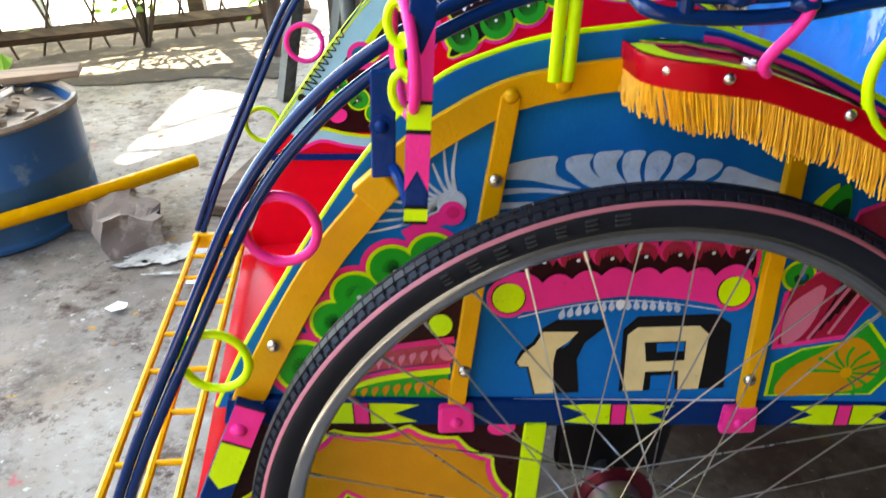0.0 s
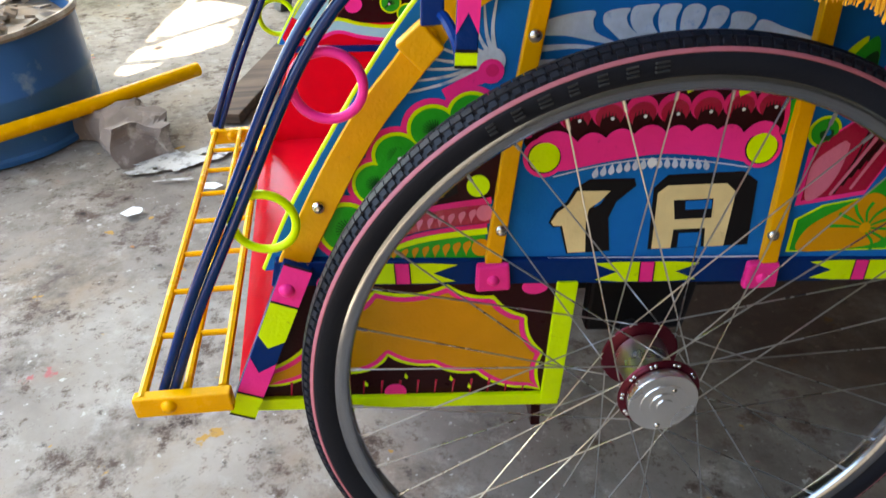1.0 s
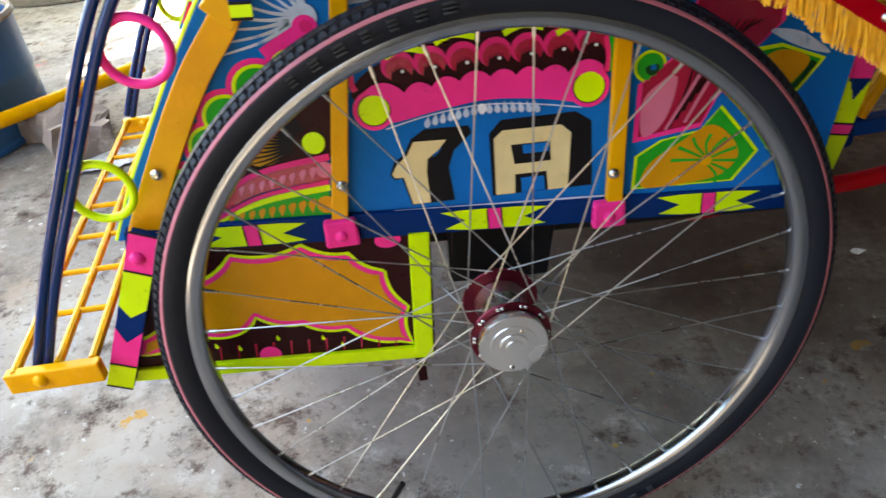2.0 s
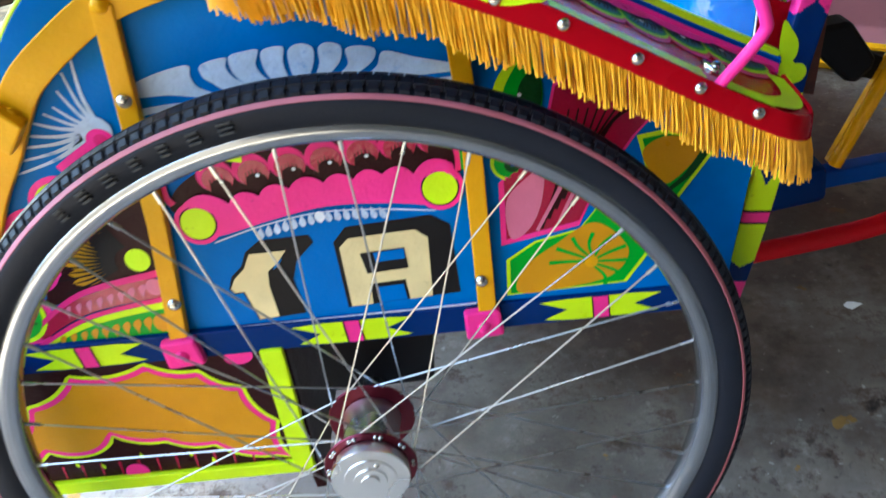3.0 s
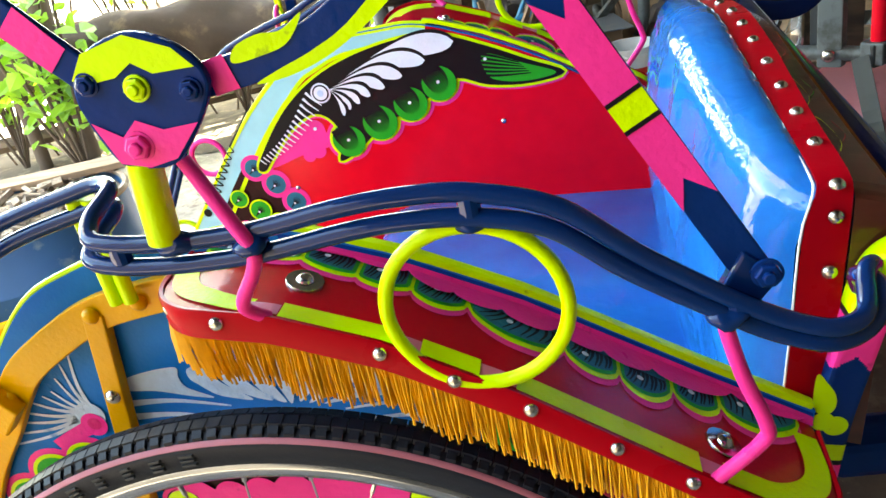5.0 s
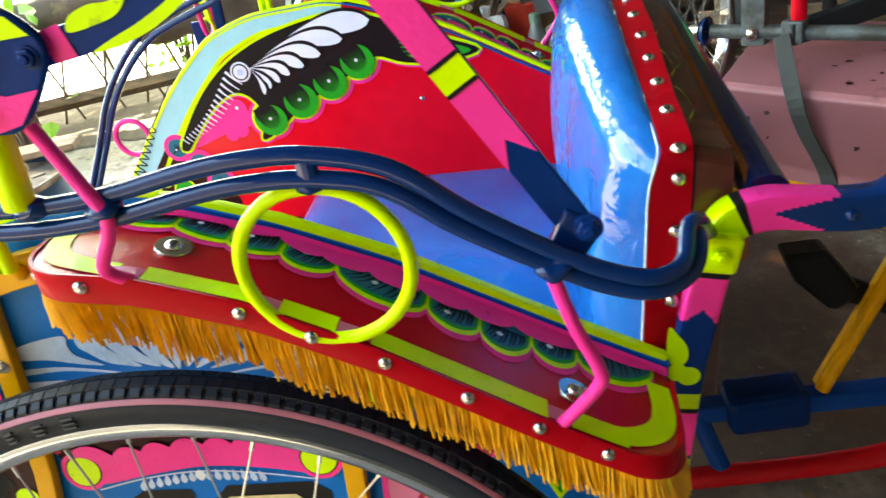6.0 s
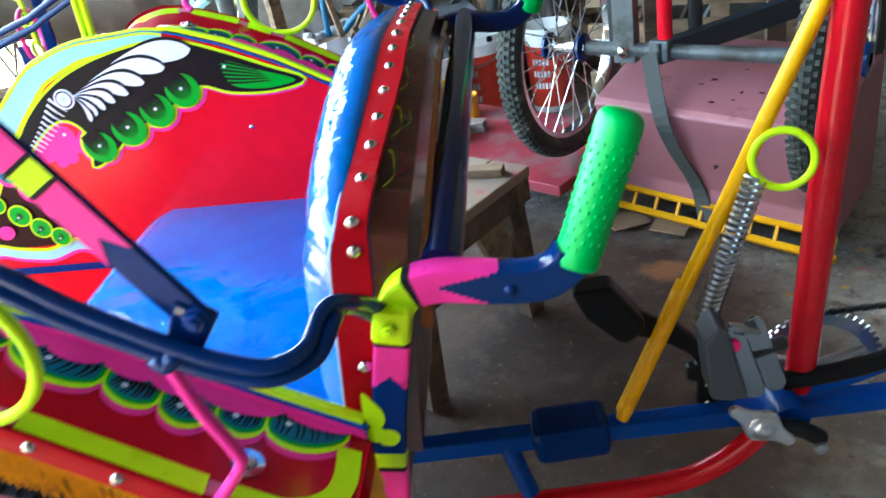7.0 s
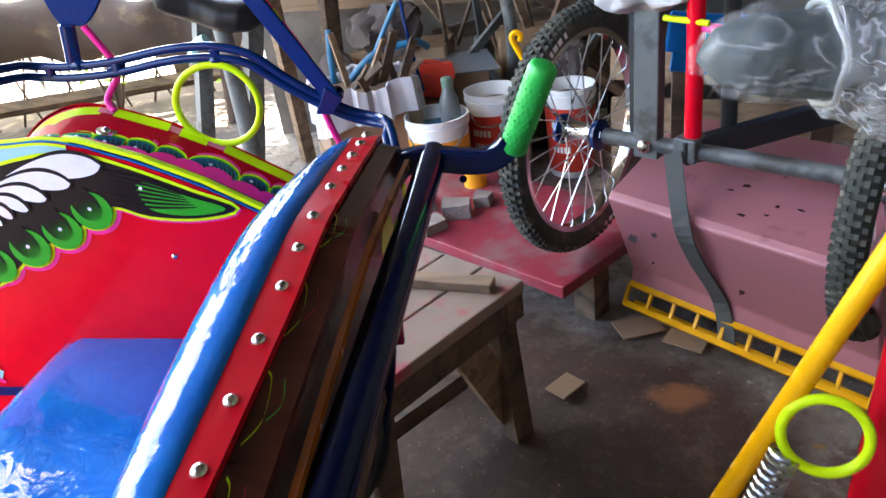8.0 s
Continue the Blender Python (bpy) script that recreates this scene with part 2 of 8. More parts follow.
    col = over(col, ramp_of(noise_of(83, 3, 0.6), 0.69, 0.74), (0.20, 0.16, 0.13))
    col = over(col, ramp_of(noise_of(13, 6, 0.68), 0.65, 0.73), (0.022, 0.017, 0.015))
    col = over(col, ramp_of(noise_of(7.7, 5, 0.6), 0.70, 0.73), (0.34, 0.15, 0.06))
    mo, md, mm, mf = N("ShaderNodeMapping"), N("ShaderNodeVectorMath"), N("ShaderNodeMath"), N("ShaderNodeMapRange")
    mo.inputs["Location"].default_value, mo.inputs["Scale"].default_value = (-0.86 * 8, -1.22 * 14, 0), (8.0, 14.0, 1.0)
    L(tc.outputs["Object"], mo.inputs["Vector"])
    md.operation, mm.operation = "LENGTH", "MULTIPLY_ADD"
    L(mo.outputs["Vector"], md.inputs[0])
    L(noise_of(16, 6, 0.7).outputs["Fac"], mm.inputs[0])
    mm.inputs[1].default_value = 1.0
    L(md.outputs["Value"], mm.inputs[2])
    L(mm.outputs[0], mf.inputs["Value"])
    mf.inputs["From Min"].default_value, mf.inputs["From Max"].default_value = 0.85, 1.2
    mf.inputs["To Min"].default_value, mf.inputs["To Max"].default_value = 0.75, 0.0
    col = over(col, mf.outputs["Result"], (0.26, 0.105, 0.045))
    L(col, b.inputs["Base Color"])
    b.inputs["Roughness"].default_value = 0.75
    b.inputs["Specular IOR Level"].default_value = 0.2
    bp = N("ShaderNodeBump")
    bp.inputs["Strength"].default_value, bp.inputs["Distance"].default_value = 0.5, 0.004
    L(noise_of(30, 10, 0.7).outputs["Fac"], bp.inputs["Height"])
    L(bp.outputs["Normal"], b.inputs["Normal"])
    return m


CONCRETE = concrete_floor()


def vinyl():
    """Blue seat vinyl; far-end violet stands in for the red lining's reflection."""
    m, nt, b = nodes_of("blue_violet_vinyl")
    N, L = nt.nodes.new, nt.links.new
    tc = N("ShaderNodeTexCoord")
    n = N("ShaderNodeTexNoise")
    n.inputs["Scale"].default_value, n.inputs["Detail"].default_value, n.inputs["Distortion"].default_value = 5.0, 4, 0.5
    L(tc.outputs["Object"], n.inputs["Vector"])
    r = N("ShaderNodeValToRGB")
    e = r.color_ramp.elements
    e[0].position, e[0].color = 0.34, (0.0005, 0.082, 0.34, 1)
    e[1].position, e[1].color = 0.86, (0.005, 0.10, 0.50, 1)
    mid = e.new(0.60)
    mid.color = (0.0005, 0.140, 0.47, 1)
    L(n.outputs["Fac"], r.inputs["Fac"])
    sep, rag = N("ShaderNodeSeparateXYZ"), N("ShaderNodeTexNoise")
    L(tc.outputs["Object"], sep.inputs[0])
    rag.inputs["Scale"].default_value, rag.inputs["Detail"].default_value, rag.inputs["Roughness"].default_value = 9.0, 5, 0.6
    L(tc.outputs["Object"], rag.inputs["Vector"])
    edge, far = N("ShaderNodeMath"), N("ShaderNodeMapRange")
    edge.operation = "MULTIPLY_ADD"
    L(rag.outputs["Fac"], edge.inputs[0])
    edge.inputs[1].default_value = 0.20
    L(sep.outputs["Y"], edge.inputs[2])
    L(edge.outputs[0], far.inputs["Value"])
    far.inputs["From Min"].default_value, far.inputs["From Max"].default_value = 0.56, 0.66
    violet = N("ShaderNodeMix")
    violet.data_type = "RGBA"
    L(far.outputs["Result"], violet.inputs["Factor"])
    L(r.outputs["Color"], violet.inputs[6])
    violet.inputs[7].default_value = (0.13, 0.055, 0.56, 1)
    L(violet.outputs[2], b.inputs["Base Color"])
    b.inputs["Roughness"].default_value = 0.06
    b.inputs["Specular IOR Level"].default_value = 0.42
    n2 = N("ShaderNodeTexNoise")
    n2.inputs["Scale"].default_value, n2.inputs["Detail"].default_value, n2.inputs["Distortion"].default_value = 7, 2, 0.8
    L(tc.outputs["Object"], n2.inputs["Vector"])
    bp = N("ShaderNodeBump")
    bp.inputs["Strength"].default_value, bp.inputs["Distance"].default_value = 0.5, 0.012
    n4, both = N("ShaderNodeTexNoise"), N("ShaderNodeMath")
    n4.inputs["Scale"].default_value, n4.inputs["Detail"].default_value, n4.inputs["Distortion"].default_value = 26, 2, 1.6
    L(tc.outputs["Object"], n4.inputs["Vector"])
    both.operation = "MULTIPLY_ADD"
    both.inputs[1].default_value = 0.22
    L(n4.outputs["Fac"], both.inputs[0])
    L(n2.outputs["Fac"], both.inputs[2])
    L(both.outputs[0], bp.inputs["Height"])
    L(bp.outputs["Normal"], b.inputs["Normal"])
    return m


VINYL = vinyl()


def clear_plastic(name, haze_most):
    m, nt, b = nodes_of(name)
    b.inputs["Base Color"].default_value = (0.80, 0.82, 0.86, 1)
    b.inputs["Roughness"].default_value = 0.10
    b.inputs["Specular IOR Level"].default_value = 0.5
    N, L = nt.nodes.new, nt.links.new
    tc, n, bp = N("ShaderNodeTexCoord"), N("ShaderNodeTexNoise"), N("ShaderNodeBump")
    n.inputs["Scale"].default_value, n.inputs["Detail"].default_value, n.inputs["Distortion"].default_value = 34, 4, 2.2
    L(tc.outputs["Object"], n.inputs["Vector"])
    bp.inputs["Strength"].default_value, bp.inputs["Distance"].default_value = 0.7, 0.012
    L(n.outputs["Fac"], bp.inputs["Height"])
    L(bp.outputs["Normal"], b.inputs["Normal"])
    # creases: thin whiter lines stand in for glints on an almost clear film
    n3, haze = N("ShaderNodeTexNoise"), N("ShaderNodeValToRGB")
    n3.inputs["Scale"].default_value, n3.inputs["Detail"].default_value, n3.inputs["Distortion"].default_value = 12, 3, 1.8
    L(tc.outputs["Object"], n3.inputs["Vector"])
    L(n3.outputs["Fac"], haze.inputs["Fac"])
    el = haze.color_ramp.elements
    el[0].position, el[0].color = 0.36, (haze_most * 0.30, haze_most * 0.30, haze_most * 0.30, 1)
    el[1].position, el[1].color = 0.62, (haze_most * 0.35, haze_most * 0.35, haze_most * 0.35, 1)
    for at_, k_ in ((0.462, 0.22), (0.482, 0.75), (0.500, 0.24), (0.545, 0.26), (0.556, 0.55), (0.568, 0.28)):
        e_ = el.new(at_)
        v_ = min(1.0, haze_most * k_ * 1.3)
        e_.color = (v_, v_, v_, 1)
    L(haze.outputs["Color"], b.inputs["Alpha"])
    return m


WRAP = clear_plastic("clear_plastic_wrap", 0.30)
HAZYWRAP = clear_plastic("hazy_plastic_wrap", 0.60)


# ---- building tools ----
ORIGIN = {}


def thing(name, at, label, category, group="", kind=""):
    ob = new(name)
    ob.location = at
    ORIGIN[ob] = Vector(at)
    return tagged(ob, label, category, group, kind)


def part(name, bm, material, parent=None, label="", smooth=False, bevel=0.0, kind=""):
    """Links a bmesh, given in world places, as one mesh under a thing or a part."""
    me = bpy.data.meshes.new(name)
    org = ORIGIN.get(parent, Vector((0, 0, 0)))
    bmesh.ops.recalc_face_normals(bm, faces=bm.faces)
    bmesh.ops.translate(bm, verts=bm.verts, vec=-org)
    bm.to_mesh(me)
    bm.free()
    for m in (material if isinstance(material, (list, tuple)) else [material]):
        me.materials.append(m)
    if smooth:
        me.shade_smooth()
        me.set_sharp_from_angle(angle=radians(42))
    ob = new(name, me)
    ORIGIN[ob] = org
    if parent:
        ob.parent = parent
    if bevel:
        mod = ob.modifiers.new("edge", "BEVEL")
        mod.width, mod.segments, mod.limit_method = bevel, 2, "ANGLE"
    return tagged(ob, label, kind=kind)


def smooth_line(pts, n=8, closed=False):
    """Catmull-Rom through the points."""
    P = [Vector(p) for p in pts]
    out, k = [], len(P)
    for i in range(k if closed else k - 1):
        if closed:
            a, b, c, d = P[i - 1], P[i], P[(i + 1) % k], P[(i + 2) % k]
        else:
            a, b, c, d = P[max(i - 1, 0)], P[i], P[i + 1], P[min(i + 2, k - 1)]
        for j in range(n):
            t = j / n
            out.append(0.5 * (2 * b + (c - a) * t + (2 * a - 5 * b + 4 * c - d) * t * t + (3 * b - a - 3 * c + d) * t ** 3))
    if not closed:
        out.append(P[-1])
    return out


def sweep(bm, line, section, closed=False, normal=None, pick=None):
    """Sweeps a closed section of (a, b) offsets along a line; normal fixes the a direction. pick(s, u) gives a material number."""
    L = [Vector(p) for p in line]
    k, rings, dist = len(L), [], 0.0
    ref = None
    lens = []
    for i, p in enumerate(L):
        if closed:
            d = L[(i + 1) % k] - L[i - 1]
        else:
            d = L[min(i + 1, k - 1)] - L[max(i - 1, 0)]
        d.normalize()
        if normal is not None:
            a = Vector(normal) - d * d.dot(Vector(normal))
        elif ref is None:
            a = d.orthogonal()
        else:
            a = ref - d * d.dot(ref)
        a.normalize()
        ref = a
        b = d.cross(a)
        rings.append([bm.verts.new(p + a * u + b * v) for u, v in section])
        if i:
            dist += (L[i] - L[i - 1]).length
        lens.append(dist)
    m = len(section)
    for i in range(k if closed else k - 1):
        r, q = rings[i], rings[(i + 1) % k]
        for j in range(m):
            f = bm.faces.new((r[j], r[(j + 1) % m], q[(j + 1) % m], q[j]))
            if pick:
                f.material_index = pick((lens[i] + lens[(i + 1) % k]) / 2 / max(dist, 1e-6), (j + 0.5) / m)
    if not closed:
        bm.faces.new(rings[0])
        f = bm.faces.new(list(reversed(rings[-1])))
        if pick:
            f.material_index = pick(1.0, 0)
    return bm


def circle(r, n=12):
    return [(r * math.cos(2 * math.pi * i / n), r * math.sin(2 * math.pi * i / n)) for i in range(n)]


def tube(pts, r, n=12, smooth=8, closed=False):
    bm = bmesh.new()
    return sweep(bm, smooth_line(pts, smooth, closed) if smooth else pts, circle(r, n), closed)


def rect(w, t):
    return [(-w / 2, -t / 2), (w / 2, -t / 2), (w / 2, t / 2), (-w / 2, t / 2)]


def hoop(c, r, rt, axis, n=40, m=10, squash=1.0):
    """A ring of radius r and tube radius rt about an axis."""
    q = Vector(axis).to_track_quat("Z", "Y")
    line = [Vector(c) + q @ Vector((r * math.cos(2 * math.pi * i / n), r * squash * math.sin(2 * math.pi * i / n), 0)) for i in range(n)]
    return sweep(bmesh.new(), line, circle(rt, m), True)


def box(c, size, rot=None):
    bm = bmesh.new()
    bmesh.ops.create_cube(bm, size=1)
    bmesh.ops.scale(bm, verts=bm.verts, vec=size)
    if rot is not None:
        bmesh.ops.transform(bm, verts=bm.verts, matrix=pose(0, 0, 0, *rot))
    bmesh.ops.translate(bm, verts=bm.verts, vec=c)
    return bm


def lathe(c, axis, profile, n=32):
    """Turns (radius, height) pairs about an axis through c."""
    bm = bmesh.new()
    q = Vector(axis).to_track_quat("Z", "Y")
    rings = []
    for r, h in profile:
        if r < 1e-6:
            rings.append([bm.verts.new(Vector(c) + q @ Vector((0, 0, h)))])
        else:
            rings.append([bm.verts.new(Vector(c) + q @ Vector((r * math.cos(2 * math.pi * i / n), r * math.sin(2 * math.pi * i / n), h))) for i in range(n)])
    for a, b in zip(rings, rings[1:]):
        for i in range(n):
            j = (i + 1) % n
            if len(a) == 1 and len(b) > 1:
                bm.faces.new((a[0], b[i], b[j]))
            elif len(b) == 1 and len(a) > 1:
                bm.faces.new((a[i], a[j], b[0]))
            elif len(a) > 1:
                bm.faces.new((a[i], a[j], b[j], b[i]))
    return bm


def plate(outline, y0, y1):
    """A flat plate with an (x, z) outline between two y planes."""
    bm = bmesh.new()
    a = [bm.verts.new((x, y0, z)) for x, z in outline]
    b = [bm.verts.new((x, y1, z)) for x, z in outline]
    bm.faces.new(a)
    bm.faces.new(list(reversed(b)))
    k = len(outline)
    for i in range(k):
        bm.faces.new((a[i], b[i], b[(i + 1) % k], a[(i + 1) % k]))
    return bm


def curve2(pts, n=8, closed=False):
    return [(p.x, p.y) for p in smooth_line([(a, b, 0) for a, b in pts], n, closed)]


def widened(line, widths):
    """The two sides of a 2D line, set off by half the widths (one number or a pair from start to end)."""
    k, left, right = len(line), [], []
    for i, (x, z) in enumerate(line):
        x0, z0 = line[max(i - 1, 0)]
        x1, z1 = line[min(i + 1, k - 1)]
        d = math.hypot(x1 - x0, z1 - z0) or 1
        nx, nz = -(z1 - z0) / d, (x1 - x0) / d
        t = i / max(k - 1, 1)
        w = widths if isinstance(widths, (int, float)) else widths[0] + (widths[1] - widths[0]) * t
        left.append((x + nx * w / 2, z + nz * w / 2))
        right.append((x - nx * w / 2, z - nz * w / 2))
    return left, right


def strap(line, width, y0, y1):
    """A flat strap along a 2D line, built of quads."""
    if len(line) < 4:
        line = [(a[0] + (b[0] - a[0]) * k / 5, a[1] + (b[1] - a[1]) * k / 5) for a, b in zip(line, line[1:]) for k in range(5)] + [line[-1]]
    l, r = widened(line, width)
    bm = bmesh.new()
    rows = [[bm.verts.new((x, y, z)) for (x, z), y in ((p_, y0), (q_, y0), (q_, y1), (p_, y1))] for p_, q_ in zip(l, r)]
    for a, b in zip(rows, rows[1:]):
        for j in range(4):
            bm.faces.new((a[j], a[(j + 1) % 4], b[(j + 1) % 4], b[j]))
    bm.faces.new(rows[0])
    bm.faces.new(rows[-1][::-1])
    return bm


def bolt(name, at, axis, r, parent, material=None, washer=0.0, label=""):
    prof = [(0, r * 0.75), (r * 0.45, r * 0.68), (r * 0.8, r * 0.42), (r, r * 0.1), (r, -0.001)]
    if washer:
        prof += [(r * 1.05, 0.0004), (washer * 0.97, 0.0002), (washer, -0.0008), (washer, -0.002)]
    return part(name, lathe(at, axis, prof, 14), material or ZINC, parent, label, smooth=True)


def nut(name, at, axis, r, parent, material, label=""):
    """A painted hexagon nut on a washer with a stud end."""
    bm = lathe(at, axis, [(r * 1.2, -0.001), (r * 1.2, r * 0.14), (r * 0.98, r * 0.18)], 20)
    for prof, n in (([(r, 0.0), (r, r * 0.55), (r * 0.86, r * 0.66), (r * 0.55, r * 0.66)], 6), ([(r * 0.5, 0.0), (r * 0.5, r * 0.95), (r * 0.38, r * 1.02), (0, r * 1.02)], 12)):
        extra = lathe(at, axis, prof, n)
        me = bpy.data.meshes.new("nut_piece")
        extra.to_mesh(me)
        extra.free()
        bm.from_mesh(me)
        bpy.data.meshes.remove(me)
    return part(name, bm, material, parent, label)


class Paint:
    """Brushed enamel shapes laid on a surface: one thin mesh for each motif."""
    STEP = 0.0005

    def __init__(self, name, parent, place, label=""):
        self.name, self.parent, self.place, self.label = name, parent, place, label
        self.bm, self.mats, self.tick = bmesh.new(), [], 0

    def index(self, mat):
        if mat not in self.mats:
            self.mats.append(mat)
        return self.mats.index(mat)

    def face(self, mat, pts, level):
        vs = [self.bm.verts.new(self.place(u, v, level * self.STEP + self.tick * 4e-6)) for u, v in pts]
        f = self.bm.faces.new(vs)
        f.material_index = self.index(mat)

    def poly(self, mat, pts, level=1):
        self.tick += 1
        clean = [p for i, p in enumerate(pts) if math.hypot(p[0] - pts[i - 1][0], p[1] - pts[i - 1][1]) > 1e-5]
        self.face(mat, clean, level)
        return self

    def blob(self, mat, pts, level=1, n=6):
        return self.poly(mat, curve2(pts, n, True), level)

    def stroke(self, mat, pts, widths, level=2, n=6):
        line = curve2(pts, n) if len(pts) > 2 else [(pts[0][0] + (pts[1][0] - pts[0][0]) * i / 4, pts[0][1] + (pts[1][1] - pts[0][1]) * i / 4) for i in range(5)]
        l, r = widened(line, widths)
        self.tick += 1
        for i in range(len(line) - 1):
            q = [l[i], l[i + 1], r[i + 1], r[i]]
            self.face(mat, q, level)
        return self

    def disc(self, mat, c, r, level=2, squash=1.0, turn=0.0, n=28):
        ct, st = math.cos(radians(turn)), math.sin(radians(turn))
        pts = []
        for i in range(n):
            a = 2 * math.pi * i / n
            u, v = r * math.cos(a), r * squash * math.sin(a)
            pts.append((c[0] + u * ct - v * st, c[1] + u * st + v * ct))
        return self.poly(mat, pts, level)

    def drop(self, mat, base, tip, w, level=2, bend=0.0, fat=1.7, n=14, blunt=0.75):
        """A teardrop from a pointed base to a round tip."""
        dx, dz = tip[0] - base[0], tip[1] - base[1]
        L = math.hypot(dx, dz)
        nx, nz = -dz / L, dx / L
        left, right = [], []
        for i in range(n + 1):
            t = i / n
            h = w / 2 * max(0.02, math.sin(math.pi * t ** fat)) ** blunt if t < 1 else 0.0
            o = bend * L * math.sin(math.pi * t * 0.9)
            cx, cz = base[0] + dx * t + nx * o, base[1] + dz * t + nz * o
            left.append((cx + nx * h, cz + nz * h))
            right.append((cx - nx * h, cz - nz * h))
        return self.poly(mat, left + right[::-1], level)

    def lobe(self, c, r, level=2, fill=None, edge=None, rim=None, hair=None, aim=-90):
        """A scallop lobe: rim, edge line, filling, dark hair strokes and a white dot."""
        if rim:
            self.disc(rim, c, r * 1.42, level)
        self.disc(edge or LIME, c, r * 1.14, level + 1)
        self.disc(fill or GREEN, c, r * 0.97, level + 2)
        for k in range(-4, 5):
            a = radians(aim + k * 17)
            b = (c[0] - math.cos(radians(aim)) * r * 0.8, c[1] - math.sin(radians(aim)) * r * 0.8)
            e = (c[0] + math.cos(a) * r * 0.45, c[1] + math.sin(a) * r * 0.45)
            self.stroke(hair or DKGREEN, [b, ((b[0] + e[0]) / 2 + 0.12 * k * (e[1] - b[1]) / 4, (b[1] + e[1]) / 2 - 0.12 * k * (e[0] - b[0]) / 4), e], (r * 0.10, r * 0.03), level + 3, 3)
        self.disc(WHITE, (c[0] - math.cos(radians(aim)) * r * 0.2, c[1] - math.sin(radians(aim)) * r * 0.2), r * 0.11, level + 4, n=10)
        return self

    def bow(self, c, slope, half, height, level=2, band=0.0075):
        """A swallow-tailed lime ribbon with a pink middle on a rail."""
        def at(u, v):
            return (c[0] + u, c[1] + u * slope + v)
        for s in (-1, 1):
            self.poly(LIME, [at(s * band, -height), at(s * band, height), at(s * half * 0.55, height), at(s * half, height * 0.85), at(s * half * 0.55, 0), at(s * half * 0.95, -height * 0.8), at(s * half * 0.5, -height)], level)
        self.poly(PINK, [at(-band, -height), at(band, -height), at(band, height), at(-band, height)], level + 1)
        for s in (-1, 1):
            self.stroke(BLACK, [at(s * band, -height), at(s * band, height)], 0.0012, level + 2)
        return self

    def piece(self, name, label=""):
        """Ends the shape in hand and begins another one on the same surface."""
        if self.bm.faces:
            self.done()
            self.bm, self.mats, self.tick = bmesh.new(), [], 0
        self.name, self.label = name, label or self.label
        return self

    def done(self):
        for f in self.bm.faces:
            f.normal_update()
        me = bpy.data.meshes.new(self.name)
        org = ORIGIN[self.parent]
        bmesh.ops.translate(self.bm, verts=self.bm.verts, vec=-org)
        self.bm.to_mesh(me)
        self.bm.free()
        for m in self.mats:
            me.materials.append(m)
        ob = new(self.name, me)
        ob.parent = self.parent
        ORIGIN[ob] = org
        return tagged(ob, self.label)


def arcs(nodes, bulge, n=7):
    """Scallops: round arcs between successive nodes, swelling to the left by bulge times the chord."""
    out = []
    for (x0, z0), (x1, z1) in zip(nodes, nodes[1:]):
        for i in range(n):
            t = i / n
            o = bulge * math.sin(math.pi * t) ** 0.8
            out.append((x0 + (x1 - x0) * t - (z1 - z0) * o, z0 + (z1 - z0) * t + (x1 - x0) * o))
    out.append(nodes[-1])
    return out


def grown(pts, g, n=4):
    """A closed outline set outwards by g."""
    cl = curve2(pts, n, True) if n else list(pts)
    area = sum(a[0] * b[1] - b[0] * a[1] for a, b in zip(cl, cl[1:] + cl[:1]))
    s = 1 if area < 0 else -1
    out = []
    for i, (x, z) in enumerate(cl):
        x0, z0 = cl[i - 2]
        x1, z1 = cl[(i + 2) % len(cl)]
        d = math.hypot(x1 - x0, z1 - z0) or 1
        out.append((x - s * (z1 - z0) / d * g, z + s * (x1 - x0) / d * g))
    return out


# ---- the pedicab ----
MID = 0.405                      # its middle plane; the two sides mirror each other
AXLE_Z, AXLE_X = 0.355, 0.0
TOP = [(-0.385, 0.479), (-0.353, 0.537), (-0.318, 0.590), (-0.268, 0.664), (-0.216, 0.731), (-0.163, 0.782), (-0.114, 0.803), (-0.070, 0.813),
       (-0.010, 0.818), (0.030, 0.820), (0.067, 0.8125), (0.100, 0.799), (0.134, 0.785), (0.206, 0.748), (0.269, 0.708), (0.322, 0.674), (0.363, 0.649), (0.392, 0.632)]
FENDER_X = [-0.060, 0.000, 0.030, 0.067, 0.134, 0.206, 0.269, 0.322, 0.363, 0.400]
FENDER_Z = [0.808, 0.807, 0.805, 0.798, 0.772, 0.735, 0.695, 0.661, 0.636, 0.613]


def zf(x):
    return float(np.interp(x, FENDER_X, FENDER_Z))


def rail_z(x):
    return 0.4480 - 0.084 * x


cab = thing("pedicab", (0, MID, 0), "brightly hand-painted three-wheeled pedicab with fringed fenders, parked on the workshop floor", "pedicab")


def side(near):
    """Puts a place given for the near side on the wanted side."""
    return (lambda x, y, z: (x, y, z)) if near else (lambda x, y, z: (x, 2 * MID - y, z))


